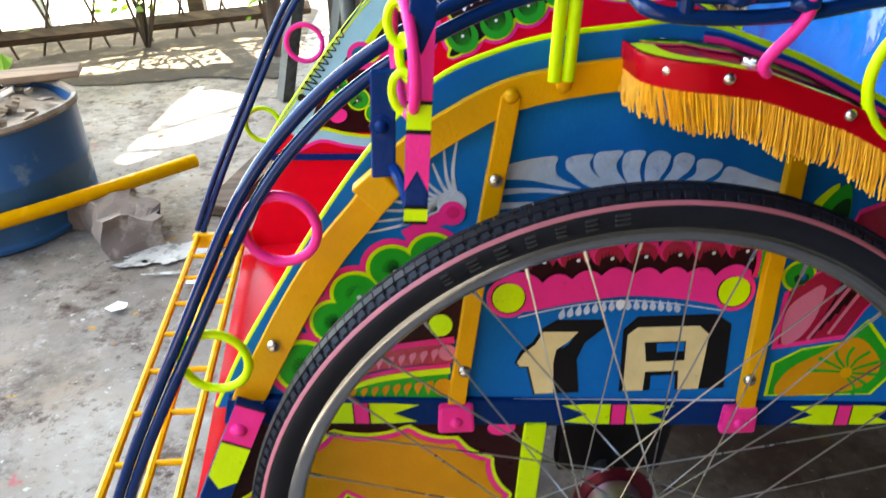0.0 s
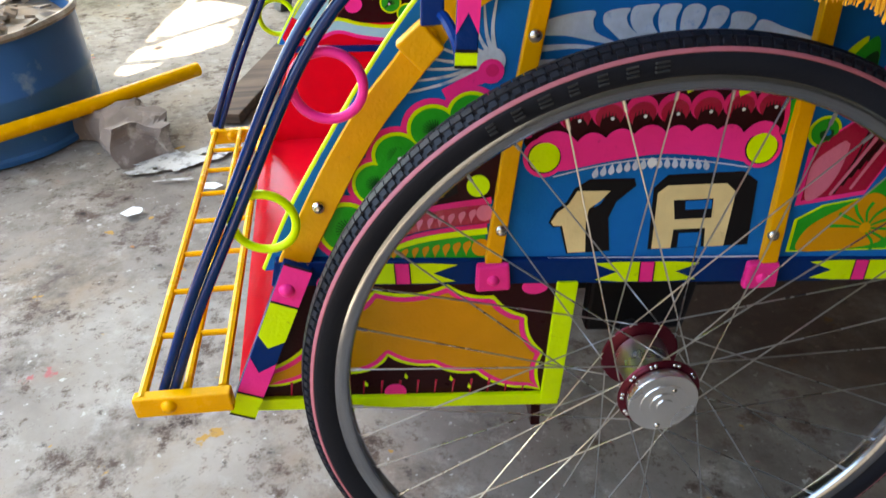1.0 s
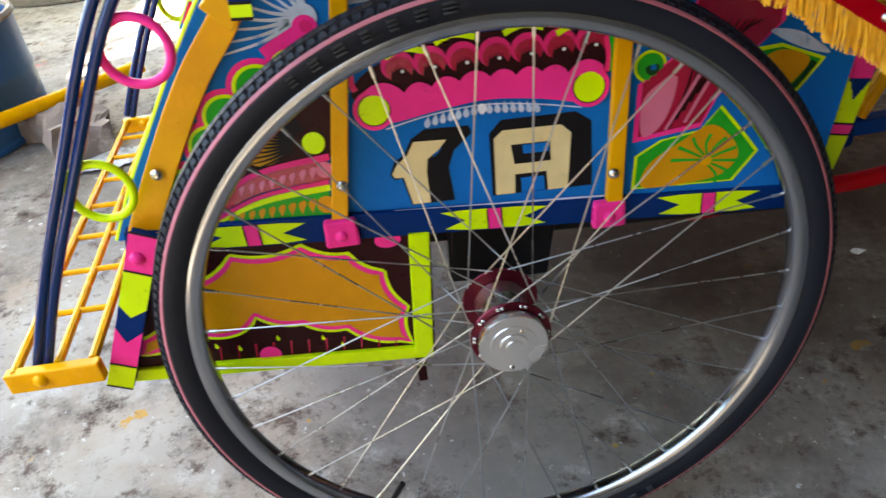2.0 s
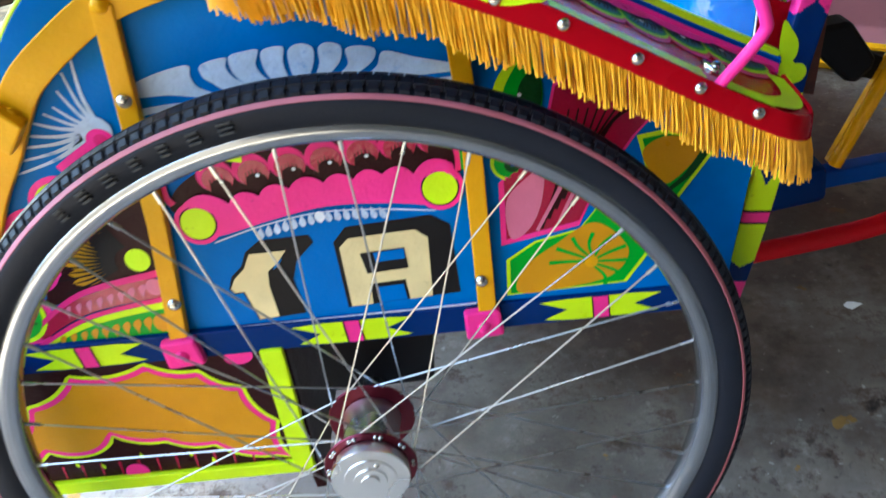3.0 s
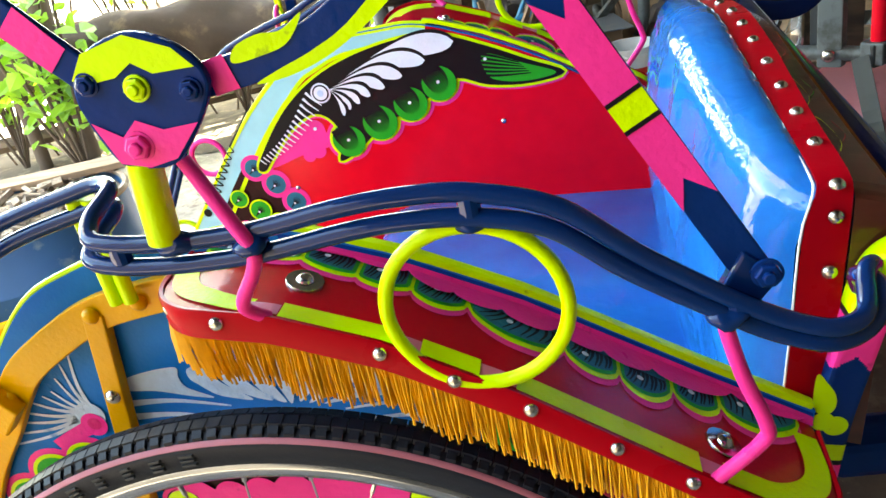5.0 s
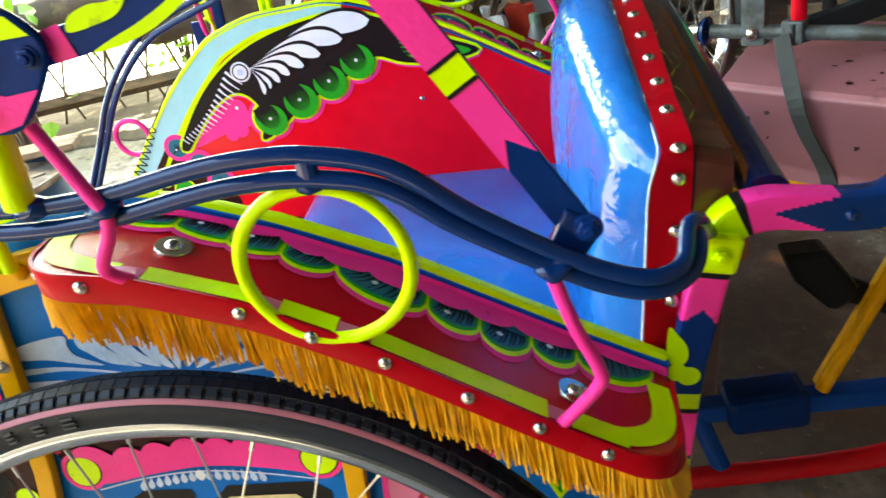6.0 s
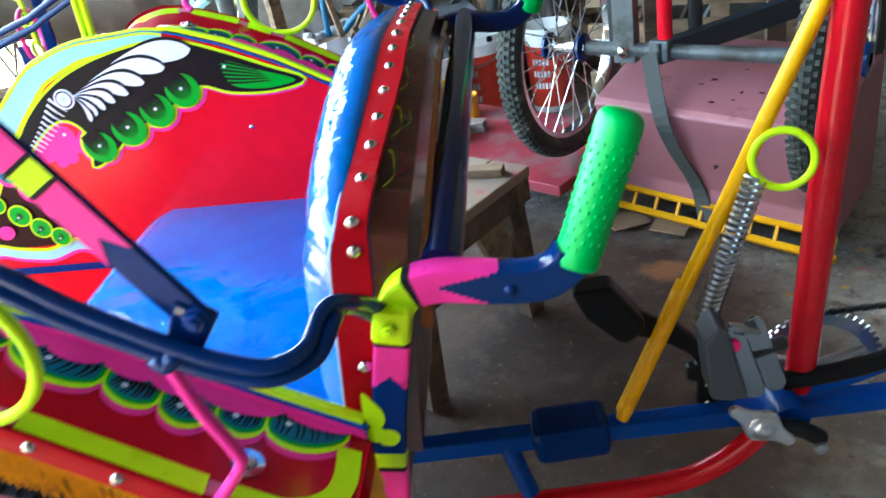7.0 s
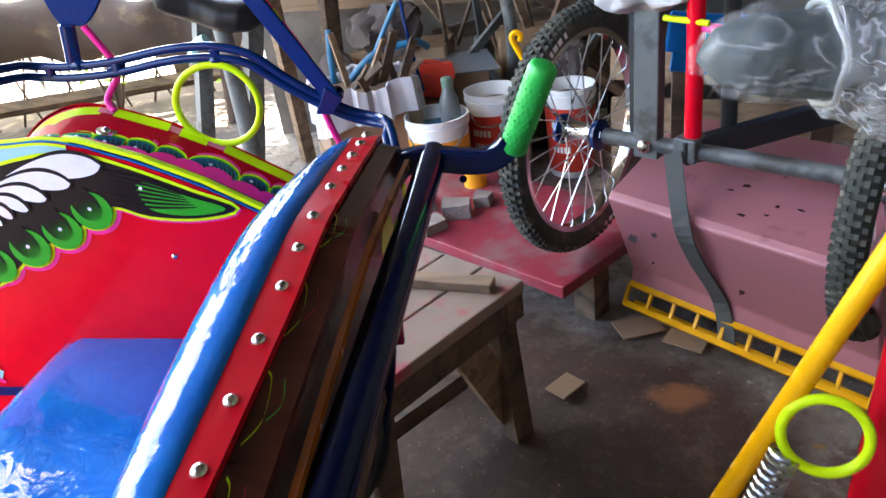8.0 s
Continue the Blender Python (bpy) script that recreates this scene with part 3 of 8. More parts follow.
# wheels
def build_wheel(near):
    S = side(near)
    sg = 1 if near else -1
    cy = 0.0 if near else 2 * MID
    c = Vector((AXLE_X, cy, AXLE_Z))
    ax = (0, -sg, 0)
    rim = part("wheel", lathe(c, ax, [(0.3105, -0.0085), (0.3090, -0.004), (0.3090, 0.004), (0.3105, 0.0085), (0.3130, 0.0108), (0.3165, 0.0123), (0.3205, 0.0130), (0.3240, 0.0124), (0.3258, 0.0105), (0.3245, 0.008), (0.314, 0.005), (0.314, -0.005),
                                      (0.3245, -0.008), (0.3258, -0.0105), (0.3240, -0.0124), (0.3205, -0.0130), (0.3165, -0.0123), (0.3130, -0.0108), (0.3105, -0.0085)], 120), ALLOY, cab, "spoked wheel with a chromed rim", smooth=True)
    body = []
    for i in range(25):
        a = math.pi * (i / 24) - math.pi / 2
        body.append((0.3375 + 0.0165 * math.cos(a), 0.0178 * math.sin(a)))
    body = [(0.3225, -0.0090), (0.3255, -0.0128)] + body[2:-2] + [(0.3255, 0.0128), (0.3225, 0.0090)]
    tyre = part("tyre", lathe(c, ax, body, 140), RUBBER, rim, "black rubber tyre with a pink sidewall line", smooth=True)
    part("sidewall_line", lathe(c, ax, [(0.3446, 0.0160), (0.3452, 0.0164), (0.3478, 0.0149), (0.3482, 0.0138)], 140), WHITEWALL, rim, "pink line", smooth=True)
    if near:
        bm = bmesh.new()
        n = 205
        for i in range(n):
            for row in (-1, 1):
                a = 2 * math.pi * (i + (0.25 if row > 0 else -0.25)) / n
                for (r0, y0, r1, y1, da, turn) in ((0.3545, 0.0090, 0.3572, 0.0008, 0.455, 0.0), (0.3498, 0.0136, 0.3545, 0.0095, 0.31, 0.0)):
                    da *= 2 * math.pi / n
                    v = []
                    for s in (-1, 1):
                        for (rr, yy) in ((r0 - 0.003, y0), (r0 + 0.0012, y0), (r1, y1), (r1 - 0.003, y1)):
                            b = a + s * da + turn * 2 * math.pi / n
                            v.append(bm.verts.new(c + Vector((rr * math.cos(b), -sg * -row * yy, rr * math.sin(b)))))
                    p, q = v[:4], v[4:]
                    bm.faces.new(p), bm.faces.new(q[::-1])
                    for j in range(4):
                        bm.faces.new((p[j], q[j], q[(j + 1) % 4], p[(j + 1) % 4]))
        part("tread", bm, RUBBER, rim, "blocky rubber tread", kind="stuff")
        bm = bmesh.new()
        for start in (119, 299):
            for k, w in enumerate((0.0040, 0.0050, 0.0058, 0.0044, 0.0044, 0.0052, 0.0062)):
                a = radians(start - 4.1 * k)
                for rr, hh in ((0.3328, 0.0011), (0.3366, 0.0009), (0.3404, 0.0011)):
                    o, u = [[bm.verts.new(c + Vector(((rr + dr * g) * math.cos(a + da * g / rr), -sg * yy, (rr + dr * g) * math.sin(a + da * g / rr)))) for dr, da in ((-hh, -w), (hh, -w), (hh, w), (-hh, w))] for yy, g in ((0.0184, 0.8), (0.0165, 1.0))]
                    bm.faces.new(o)
                    for j in range(4):
                        bm.faces.new((o[j], o[(j + 1) % 4], u[(j + 1) % 4], u[j]))
        part("raised_lettering", bm, WORNRUBBER, rim, "raised bars of moulded lettering", kind="stuff")
    # hub
    hub = part("hub", lathe(c, ax, [(0, -0.034), (0.020, -0.034), (0.0285, -0.028), (0.0275, -0.020), (0.0265, -0.012), (0.0265, 0.012), (0.0275, 0.020), (0.0285, 0.028), (0.020, 0.033), (0, 0.033)], 40), ALU, rim, "polished metal hub", smooth=True)
    for h in (-0.031, 0.031):
        part("hub_flange", lathe(c, ax, [(0.026, h - 0.0014), (0.0415, h - 0.0014), (0.0425, h), (0.0415, h + 0.0014), (0.026, h + 0.0014)], 40), ANOD, rim, "dark red anodised flange", smooth=True)
    part("hub_cap", lathe(c, ax, [(0.0345, 0.034), (0.0358, 0.044), (0.0350, 0.0462), (0.0240, 0.0466), (0.0236, 0.0478), (0.0150, 0.0481), (0.0146, 0.0496), (0.0085, 0.0499), (0.0082, 0.0514), (0, 0.0516)], 64), ALU, rim, "turned aluminium hub cap", smooth=True)
    for a, rr in ((62, 0.019), (262, 0.029)):
        p = c + Vector((rr * math.cos(radians(a)), -sg * 0.0478, rr * math.sin(radians(a))))
        bolt("cap_screw", p - Vector((0, -sg * 0.001, 0)), ax, 0.0032, rim)
    # spokes, laced three-cross
    for k in range(40):
        th = 0.5 + 9 * k
        fl = (-0.031 if k % 4 in (0, 3) else 0.031) * sg
        turn = 64 if k % 2 == 0 else -64
        a, b = radians(th), radians(th + turn)
        p = c + Vector((0.3092 * math.cos(a), 0.002 * (1 if fl > 0 else -1), 0.3092 * math.sin(a)))
        q = c + Vector((0.0385 * math.cos(b), fl, 0.0385 * math.sin(b)))
        bm = tube([p, q], 0.00082, 6, 0)
        nip = p + (q - p).normalized() * 0.011
        sweep(bm, [p, nip], circle(0.0017, 6))
        part("spoke", bm, STEEL, rim, smooth=True)
        bolt("spoke_head", q + Vector((0, 0.0022 if fl > 0 else -0.0022, 0)), (0, 1 if fl > 0 else -1, 0), 0.0022, rim)
    if near:
        a = radians(-122)
        part("valve", tube([c + Vector((0.309 * math.cos(a), 0, 0.309 * math.sin(a))), c + Vector((0.268 * math.cos(a), 0, 0.268 * math.sin(a)))], 0.0038, 8, 0), BLACKPLASTIC, rim, "black valve cap")
    return rim


near_wheel = build_wheel(True)
build_wheel(False)
lean = Matrix.Translation((AXLE_X, -MID, AXLE_Z)) @ Matrix.Rotation(radians(-2.6), 4, "X") @ Matrix.Rotation(radians(1.6), 4, "Z") @ Matrix.Translation((-AXLE_X, MID, -AXLE_Z))
for ob in (near_wheel, *near_wheel.children):
    ob.data.transform(lean)
part("axle", tube([(0, 0.03, AXLE_Z), (0, 0.78, AXLE_Z)], 0.011, 10, 0), DARKMETAL, cab, "dark steel axle")
for yy in (0.088, 0.722):
    part("axle_bracket", plate([(-0.05, 0.352), (0.062, 0.345), (0.075, 0.43), (0.03, 0.445), (-0.045, 0.445)], yy - 0.012, yy + 0.012), BLACKPLASTIC, cab, "black axle bracket", bevel=0.004)


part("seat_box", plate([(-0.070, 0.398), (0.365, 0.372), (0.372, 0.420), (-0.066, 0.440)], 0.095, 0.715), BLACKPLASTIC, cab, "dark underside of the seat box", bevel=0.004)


# side panels
def far_out(x, z):
    """The far panel reaches a little further forward and up than the near one."""
    k = max(0.0, min(1.0, (0.06 - x) / 0.20))
    return (x - 0.045 * max(0.0, min(1.0, (-x - 0.18) / 0.2)) - 0.014 * k, z + 0.012 * k - 0.007 * max(0.0, min(1.0, (-x - 0.07) / 0.09)))


def build_side(near):
    S = side(near)
    sg = 1 if near else -1

    def Y(y):
        return y if near else 2 * MID - y

    def plate_at(outline, y0, y1):
        return plate(outline, Y(y0), Y(y1))

    top = curve2(TOP, 6)
    if not near:
        top = [far_out(x, z) for x, z in top]
    outline = top + [(0.390, 0.620), (0.372, 0.540), (0.352 if near else 0.366, 0.446), (0.350 if near else 0.366, 0.428), (-0.330 if near else -0.40, 0.480)]
    panel = part("side_panel", plate_at(outline, 0.0755, 0.082), BLUE, cab, "blue wooden side panel with hand-painted folk ornament", bevel=0.001)
    inner = part("inner_lining", plate_at([(x, z - 0.002) for x, z in top[2:]] + [(0.385, 0.60), (0.36, 0.45), (-0.32 if near else -0.42, 0.462)], 0.0825, 0.086), RED, cab, "glossy red inner lining of the side panel")
    edge = part("edge_trim", tube([(x, Y(0.0785), z + 0.001) for x, z in top if x < 0.06], 0.0028, 8, 0), LIME, panel, "lime edge trim", smooth=True)
    # lower footwell side
    lo = [(-0.445, 0.303), (-0.080, 0.266), (-0.066, 0.441), (-0.350, 0.476), (-0.372, 0.470)]
    low = part("footwell_side", plate_at(lo, 0.056, 0.068), SOOT, cab, "footwell side panel painted ochre and dark brown with a lime frame", bevel=0.001)
    rail = part("side_rail", plate_at([(-0.372, rail_z(-0.372) + 0.015), (0.352, rail_z(0.352) + 0.015), (0.352, rail_z(0.352) - 0.015), (-0.38, rail_z(-0.38) - 0.015)], 0.0530, 0.0800), NAVY, cab, "navy side rail with lime ribbon bows", bevel=0.0015)
    if not near:
        return panel, inner, low, rail
    # orange straps, bolted on
    arch = curve2([(-0.358, 0.482), (-0.330, 0.531), (-0.294, 0.590), (-0.260, 0.639), (-0.228, 0.676), (-0.207, 0.703), (-0.182, 0.729), (-0.140, 0.754), (-0.106, 0.7695), (-0.070, 0.7775), (-0.020, 0.783), (0.03, 0.783)], 6)
    part("arch_strap", strap(arch, (0.029, 0.026), 0.0665, 0.0750), ORANGE, panel, "orange arched metal strap", bevel=0.0012)
    part("strap", strap([(-0.103, 0.772), (-0.158, 0.462)], 0.0165, 0.0640, 0.0745), ORANGE, panel, "orange flat strap", bevel=0.0012)
    part("strap", strap([(0.142, 0.735), (0.142, 0.66), (0.1395, 0.60), (0.1285, 0.445)], 0.0165, 0.0640, 0.0745), ORANGE, panel, "orange flat strap", bevel=0.0012)
    part("strap_block", plate([(-0.236, 0.703), (-0.213, 0.722), (-0.194, 0.698), (-0.214, 0.677)], 0.052, 0.066), ORANGE, panel, "orange strap joint", bevel=0.002)
    for x, z in ((-0.3215, 0.549), (-0.116, 0.700), (0.1285, 0.483), (-0.147, 0.511), (0.139, 0.647)):
        bolt("strap_bolt", (x, 0.0640, z), (0, -1, 0), 0.0062, panel)
    for x, z in ((-0.1035, 0.772), (-0.062, 0.779), (-0.205, 0.705)):
        bolt("strap_rivet", (x, 0.0640, z), (0, -1, 0), 0.0065, panel, ORANGE)
    for x in (-0.1570, 0.123):
        z = rail_z(x)
        part("strap_foot", plate([(x - 0.018, z - 0.017), (x + 0.018, z - 0.0175), (x + 0.017, z + 0.014), (x - 0.016, z + 0.015)], 0.043, 0.0535), PINK, rail, "pink strap foot", bevel=0.003)
        bolt("foot_rivet", (x, 0.0435, z - 0.003), (0, -1, 0), 0.0065, rail, PINK)
    return panel, inner, low, rail


near_panel, _, near_low, near_rail = build_side(True)
_, far_lining, _, _ = build_side(False)


def on_panel(u, v, h):
    return (u, 0.0752 - h, v)


def on_rail(u, v, h):
    return (u, 0.0528 - h, v)


def on_low(u, v, h):
    return (u, 0.0558 - h, v)


# ornament of the outer side panel
p = Paint("painted_fan", near_panel, on_panel, "white brushed sunburst fan")
fc = (-0.150, 0.676)
for tip in ((-0.146, 0.738), (-0.158, 0.727), (-0.168, 0.714), (-0.177, 0.702), (-0.187, 0.698), (-0.208, 0.697), (-0.220, 0.686), (-0.230, 0.675), (-0.236, 0.662), (-0.242, 0.650)):
    dx, dz = tip[0] - fc[0], tip[1] - fc[1]
    p.piece("painted_ray", "white brushed ray")
    p.stroke(PALE, [(fc[0] + dx * 0.12, fc[1] + dz * 0.12), (fc[0] + dx * 0.5 - dz * 0.05, fc[1] + dz * 0.5 + dx * 0.05), tip], (0.0046, 0.0014), 1)
p.piece("painted_rosette", "pink dot on a white crescent")
p.disc(PALE, (-0.153, 0.676), 0.013, 2).disc(PINK, (-0.153, 0.667), 0.0115, 3).disc(HOT, (-0.152, 0.668), 0.006, 4, n=12)
p.done()
p = Paint("painted_scallop_border", near_panel, on_panel, "green scallops with lime and pink edges")
lobes = [(-0.172, 0.627, 0.020, 100), (-0.208, 0.616, 0.021, 125), (-0.243, 0.591, 0.021, 130), (-0.266, 0.564, 0.0195, 140), (-0.298, 0.519, 0.025, 150)]
for x, z, r, aim in lobes:
    p.disc(PINK, (x, z), r * 1.40, 1)
for x, z, r, aim in lobes:
    p.lobe((x, z), r, 2, aim=aim)
p.stroke(PINK, [(-0.196, 0.648), (-0.176, 0.657), (-0.158, 0.664)], (0.010, 0.014), 1)
p.done()
p = Paint("painted_plume", near_panel, on_panel, "white acanthus plumes")
p.blob(PALE, [(-0.112, 0.706), (-0.093, 0.712), (-0.069, 0.715), (-0.062, 0.713), (-0.064, 0.705), (-0.060, 0.695), (-0.041, 0.684), (-0.060, 0.687), (-0.086, 0.694), (-0.111, 0.697)], 1)
for pts in ([(-0.053, 0.713), (-0.033, 0.715), (-0.035, 0.707), (-0.030, 0.697), (-0.010, 0.680), (-0.024, 0.682), (-0.038, 0.687), (-0.049, 0.697), (-0.055, 0.704)],
            [(-0.030, 0.715), (-0.018, 0.717), (-0.007, 0.716), (-0.012, 0.705), (-0.008, 0.694), (0.006, 0.678), (-0.007, 0.681), (-0.022, 0.690), (-0.031, 0.702)],
            [(-0.004, 0.715), (0.012, 0.715), (0.009, 0.703), (0.010, 0.691), (0.016, 0.675), (0.006, 0.679), (-0.003, 0.690), (-0.007, 0.703)],
            [(0.015, 0.711), (0.025, 0.715), (0.034, 0.710), (0.032, 0.699), (0.026, 0.688), (0.020, 0.673), (0.016, 0.682), (0.013, 0.695)],
            [(0.038, 0.709), (0.046, 0.712), (0.055, 0.707), (0.052, 0.696), (0.043, 0.688), (0.027, 0.674), (0.030, 0.687), (0.036, 0.697)],
            [(0.058, 0.704), (0.069, 0.705), (0.080, 0.700), (0.076, 0.691), (0.061, 0.683), (0.034, 0.672), (0.044, 0.683), (0.057, 0.692)]):
    p.piece("painted_plume", "white plume")
    p.blob(PALE, pts, 2)
p.piece("painted_leaf", "white leaf")
p.blob(PALE, [(0.086, 0.697), (0.109, 0.688), (0.137, 0.677), (0.142, 0.671), (0.106, 0.673), (0.079, 0.674), (0.045, 0.670), (0.060, 0.677), (0.078, 0.686)], 1)
for k in range(4):
    p.piece("painted_streak", "white streak")
    p.stroke(PALE, [(-0.118 + 0.005 * k, 0.684 - 0.013 * k), (-0.076, 0.684 - 0.0135 * k), (-0.03 + 0.004 * k, 0.675 - 0.014 * k)], (0.0065, 0.0015), 1)
    p.piece("painted_streak", "white streak")
    p.stroke(PALE, [(0.140 - 0.004 * k, 0.664 - 0.012 * k), (0.10, 0.667 - 0.0125 * k), (0.060, 0.664 - 0.013 * k)], (0.0055, 0.0015), 1)
p.done()
p = Paint("painted_crest", near_panel, on_panel, "pink scalloped crest with lime discs over dark red petals")
p.poly(SOOT, curve2([(-0.113, 0.586), (-0.112, 0.612), (-0.060, 0.634), (0.013, 0.640), (0.098, 0.632), (0.127, 0.612), (0.122, 0.580), (0.0, 0.582)], 5, True), 1)
for k in range(7):
    x = -0.075 + 0.031 * k
    p.disc(HOT, (x, 0.619 - 0.00002 * k), 0.0158, 2, 0.95).disc(CRIMSON, (x + 0.001, 0.615), 0.0132, 3, 0.95).disc(SOOT, (x + 0.002, 0.607), 0.0095, 3, 0.9)
    for j in range(-2, 3):
        p.stroke(SOOT, [(x + 0.001 + 0.0035 * j, 0.606), (x + 0.0008 + 0.003 * j, 0.620 - 0.0012 * abs(j))], (0.0026, 0.0006), 3)
    p.disc(WHITE, (x + 0.004, 0.613), 0.0018, 4, n=8)
for x, a in ((-0.068, 0.633), (-0.02, 0.640), (0.045, 0.640), (0.095, 0.633)):
    p.stroke(LIME, [(x - 0.018, a - 0.004), (x, a + 0.002), (x + 0.02, a - 0.003)], 0.006, 4)
topline = arcs([(0.122, 0.592), (0.088, 0.589), (0.062, 0.594), (0.037, 0.594), (0.012, 0.596), (-0.018, 0.596), (-0.045, 0.594), (-0.072, 0.592), (-0.115, 0.594)], -0.28)
p.poly(PINK, curve2([(-0.120, 0.570), (-0.091, 0.5635), (-0.040, 0.570), (0.009, 0.5735), (0.060, 0.567), (0.112, 0.5555), (0.124, 0.565)], 5) + topline, 5)
for c in ((-0.1035, 0.579), (0.1075, 0.5725)):
    p.disc(PINK, c, 0.0205, 5).disc(BLACK, c, 0.0163, 6).disc(LIME, c, 0.0150, 7)
p.stroke(HOT, [(-0.118, 0.60), (-0.121, 0.61), (-0.118, 0.63)], 0.006, 6).stroke(LIME, [(-0.127, 0.60), (-0.129, 0.615), (-0.125, 0.63)], 0.006, 6)
p.stroke(HOT, [(0.125, 0.585), (0.127, 0.60), (0.124, 0.62)], 0.005, 6).stroke(GREEN, [(0.131, 0.585), (0.132, 0.605), (0.130, 0.62)], 0.006, 6)
for k in range(15):
    x = -0.052 + 0.0075 * k
    z = 0.5655 - 0.00025 * abs(k - 7) ** 1.6
    p.drop(PALE, (x, z + 0.006), (x - 0.003 * (7 - k) / 7, z - 0.006), 0.0062, 6)
p.disc(WHITE, (0.001, 0.566), 0.0048, 7, n=14)
p.stroke(PALE, [(-0.095, 0.5585), (-0.05, 0.5665), (0.0, 0.5695), (0.05, 0.5635), (0.1, 0.553)], (0.0014, 0.0014), 6)
p.done()
def on_letters(u, v, h):
    """The lettering stands just over the rail."""
    return on_panel(u, v + 0.0085 * max(0.0, 0.545 - v) / 0.08, h)


p = Paint("painted_lettering", near_panel, on_letters, "cream lettering 1A with black drop shadow")
p.poly(BLACK, [(-0.0805, 0.465), (-0.036, 0.4645), (-0.0385, 0.505), (-0.031, 0.524), (-0.012, 0.541), (-0.014, 0.5495), (-0.058, 0.552), (-0.073, 0.543), (-0.081, 0.528), (-0.0925, 0.519), (-0.0985, 0.505), (-0.094, 0.4985), (-0.087, 0.499)], 1)
p.poly(BLUE, [(-0.0505, 0.5255), (-0.0425, 0.530), (-0.047, 0.5235), (-0.0535, 0.519)], 2)
p.poly(CREAM, [(-0.079, 0.4665), (-0.0610, 0.466), (-0.0612, 0.503), (-0.0585, 0.5185), (-0.047, 0.527), (-0.0375, 0.538), (-0.0705, 0.5405), (-0.0785, 0.526), (-0.090, 0.5165), (-0.0962, 0.506), (-0.0935, 0.5010), (-0.0850, 0.5005)], 3)
p.poly(BLACK, [(0.0035, 0.4625), (0.0055, 0.537), (0.019, 0.5505), (0.094, 0.5485), (0.1095, 0.536), (0.1075, 0.459), (0.0845, 0.4598)], 1)
p.poly(CREAM, [(0.0072, 0.4635), (0.0097, 0.531), (0.0190, 0.5392), (0.0785, 0.5368), (0.0885, 0.526), (0.0820, 0.4605), (0.0615, 0.4610), (0.0610, 0.4845), (0.0285, 0.4855), (0.0270, 0.4625)], 3)
p.poly(BLACK, [(0.0262, 0.5215), (0.0662, 0.5200), (0.0660, 0.4970), (0.0285, 0.4982)], 4).poly(BLUE, [(0.038, 0.5200), (0.0650, 0.5190), (0.0648, 0.5085), (0.0385, 0.5095)], 5)
p.poly(BLUE, [(0.0345, 0.4800), (0.0580, 0.4792), (0.0585, 0.4615), (0.0340, 0.4622)], 2)
p.stroke(PALE, [(-0.10, 0.4620), (0.12, 0.4440)], 0.0022, 5)
p.done()
p = Paint("painted_feather", near_panel, on_panel, "ochre and black feather over crimson and green bands")
p.poly(SOOT, curve2([(-0.138, 0.612), (-0.20, 0.592), (-0.25, 0.548), (-0.262, 0.524), (-0.21, 0.532), (-0.15, 0.540)], 5, True), 1)
for k in range(9):
    a = radians(100 + 11 * k)
    p.drop(OCHRE, (-0.176 + 0.012 * math.cos(a), 0.553 + 0.012 * math.sin(a)), (-0.182 + 0.052 * math.cos(a), 0.550 + 0.05 * math.sin(a)), 0.0100, 2, 0.08)
    if k % 2:
        p.disc(PINK, (-0.184 + 0.06 * math.cos(a), 0.552 + 0.058 * math.sin(a)), 0.0052, 2, n=10)
for k in range(17):
    a = radians(96 + 6.2 * k)
    r1 = 0.052 if k % 2 else 0.062
    p.stroke(BLACK, [(-0.174 + 0.014 * math.cos(a), 0.554 + 0.014 * math.sin(a)), (-0.178 + 0.036 * math.cos(a + 0.06), 0.552 + 0.036 * math.sin(a + 0.06)), (-0.182 + r1 * math.cos(a), 0.550 + r1 * math.sin(a))], (0.0034, 0.0008), 4, 3)
p.disc(LIME, (-0.1675, 0.5545), 0.0112, 5)
p.stroke(HOT, [(-0.282, 0.505), (-0.23, 0.531), (-0.155, 0.5385)], (0.004, 0.007), 4).stroke(CRIMSON, [(-0.285, 0.497), (-0.23, 0.519), (-0.158, 0.525)], (0.012, 0.022), 3)
for k in range(8):
    x = -0.245 + 0.0105 * k
    p.drop(ROSE, (x - 0.004, 0.508 + 0.0012 * k), (x + 0.001, 0.521 + 0.0013 * k), 0.0045 + 0.0003 * k, 4, 0.15)
p.disc(ROSE, (-0.162, 0.526), 0.0085, 5, n=16)
p.stroke(HOT, [(-0.287, 0.486), (-0.23, 0.507), (-0.160, 0.5125)], (0.004, 0.005), 5)
p.stroke(LIME, [(-0.292, 0.482), (-0.23, 0.501), (-0.160, 0.5065)], (0.005, 0.007), 4).stroke(GREEN, [(-0.295, 0.476), (-0.23, 0.488), (-0.162, 0.490)], (0.012, 0.027), 3)
for k in range(9):
    x = -0.262 + 0.0105 * k
    p.drop(OCHRE, (x - 0.004, 0.481), (x + 0.001, 0.492 + 0.0006 * k), 0.0052 + 0.0003 * k, 4, 0.15)
p.disc(OCHRE, (-0.167, 0.489), 0.0095, 5, n=16)
p.done()
p = Paint("painted_leaf_spray", near_panel, on_panel, "crimson, green and ochre leaves with lime edges")
leaf = [(0.151, 0.507), (0.157, 0.566), (0.196, 0.592), (0.212, 0.648), (0.255, 0.664), (0.300, 0.640), (0.300, 0.611), (0.276, 0.588), (0.237, 0.542), (0.221, 0.514)]
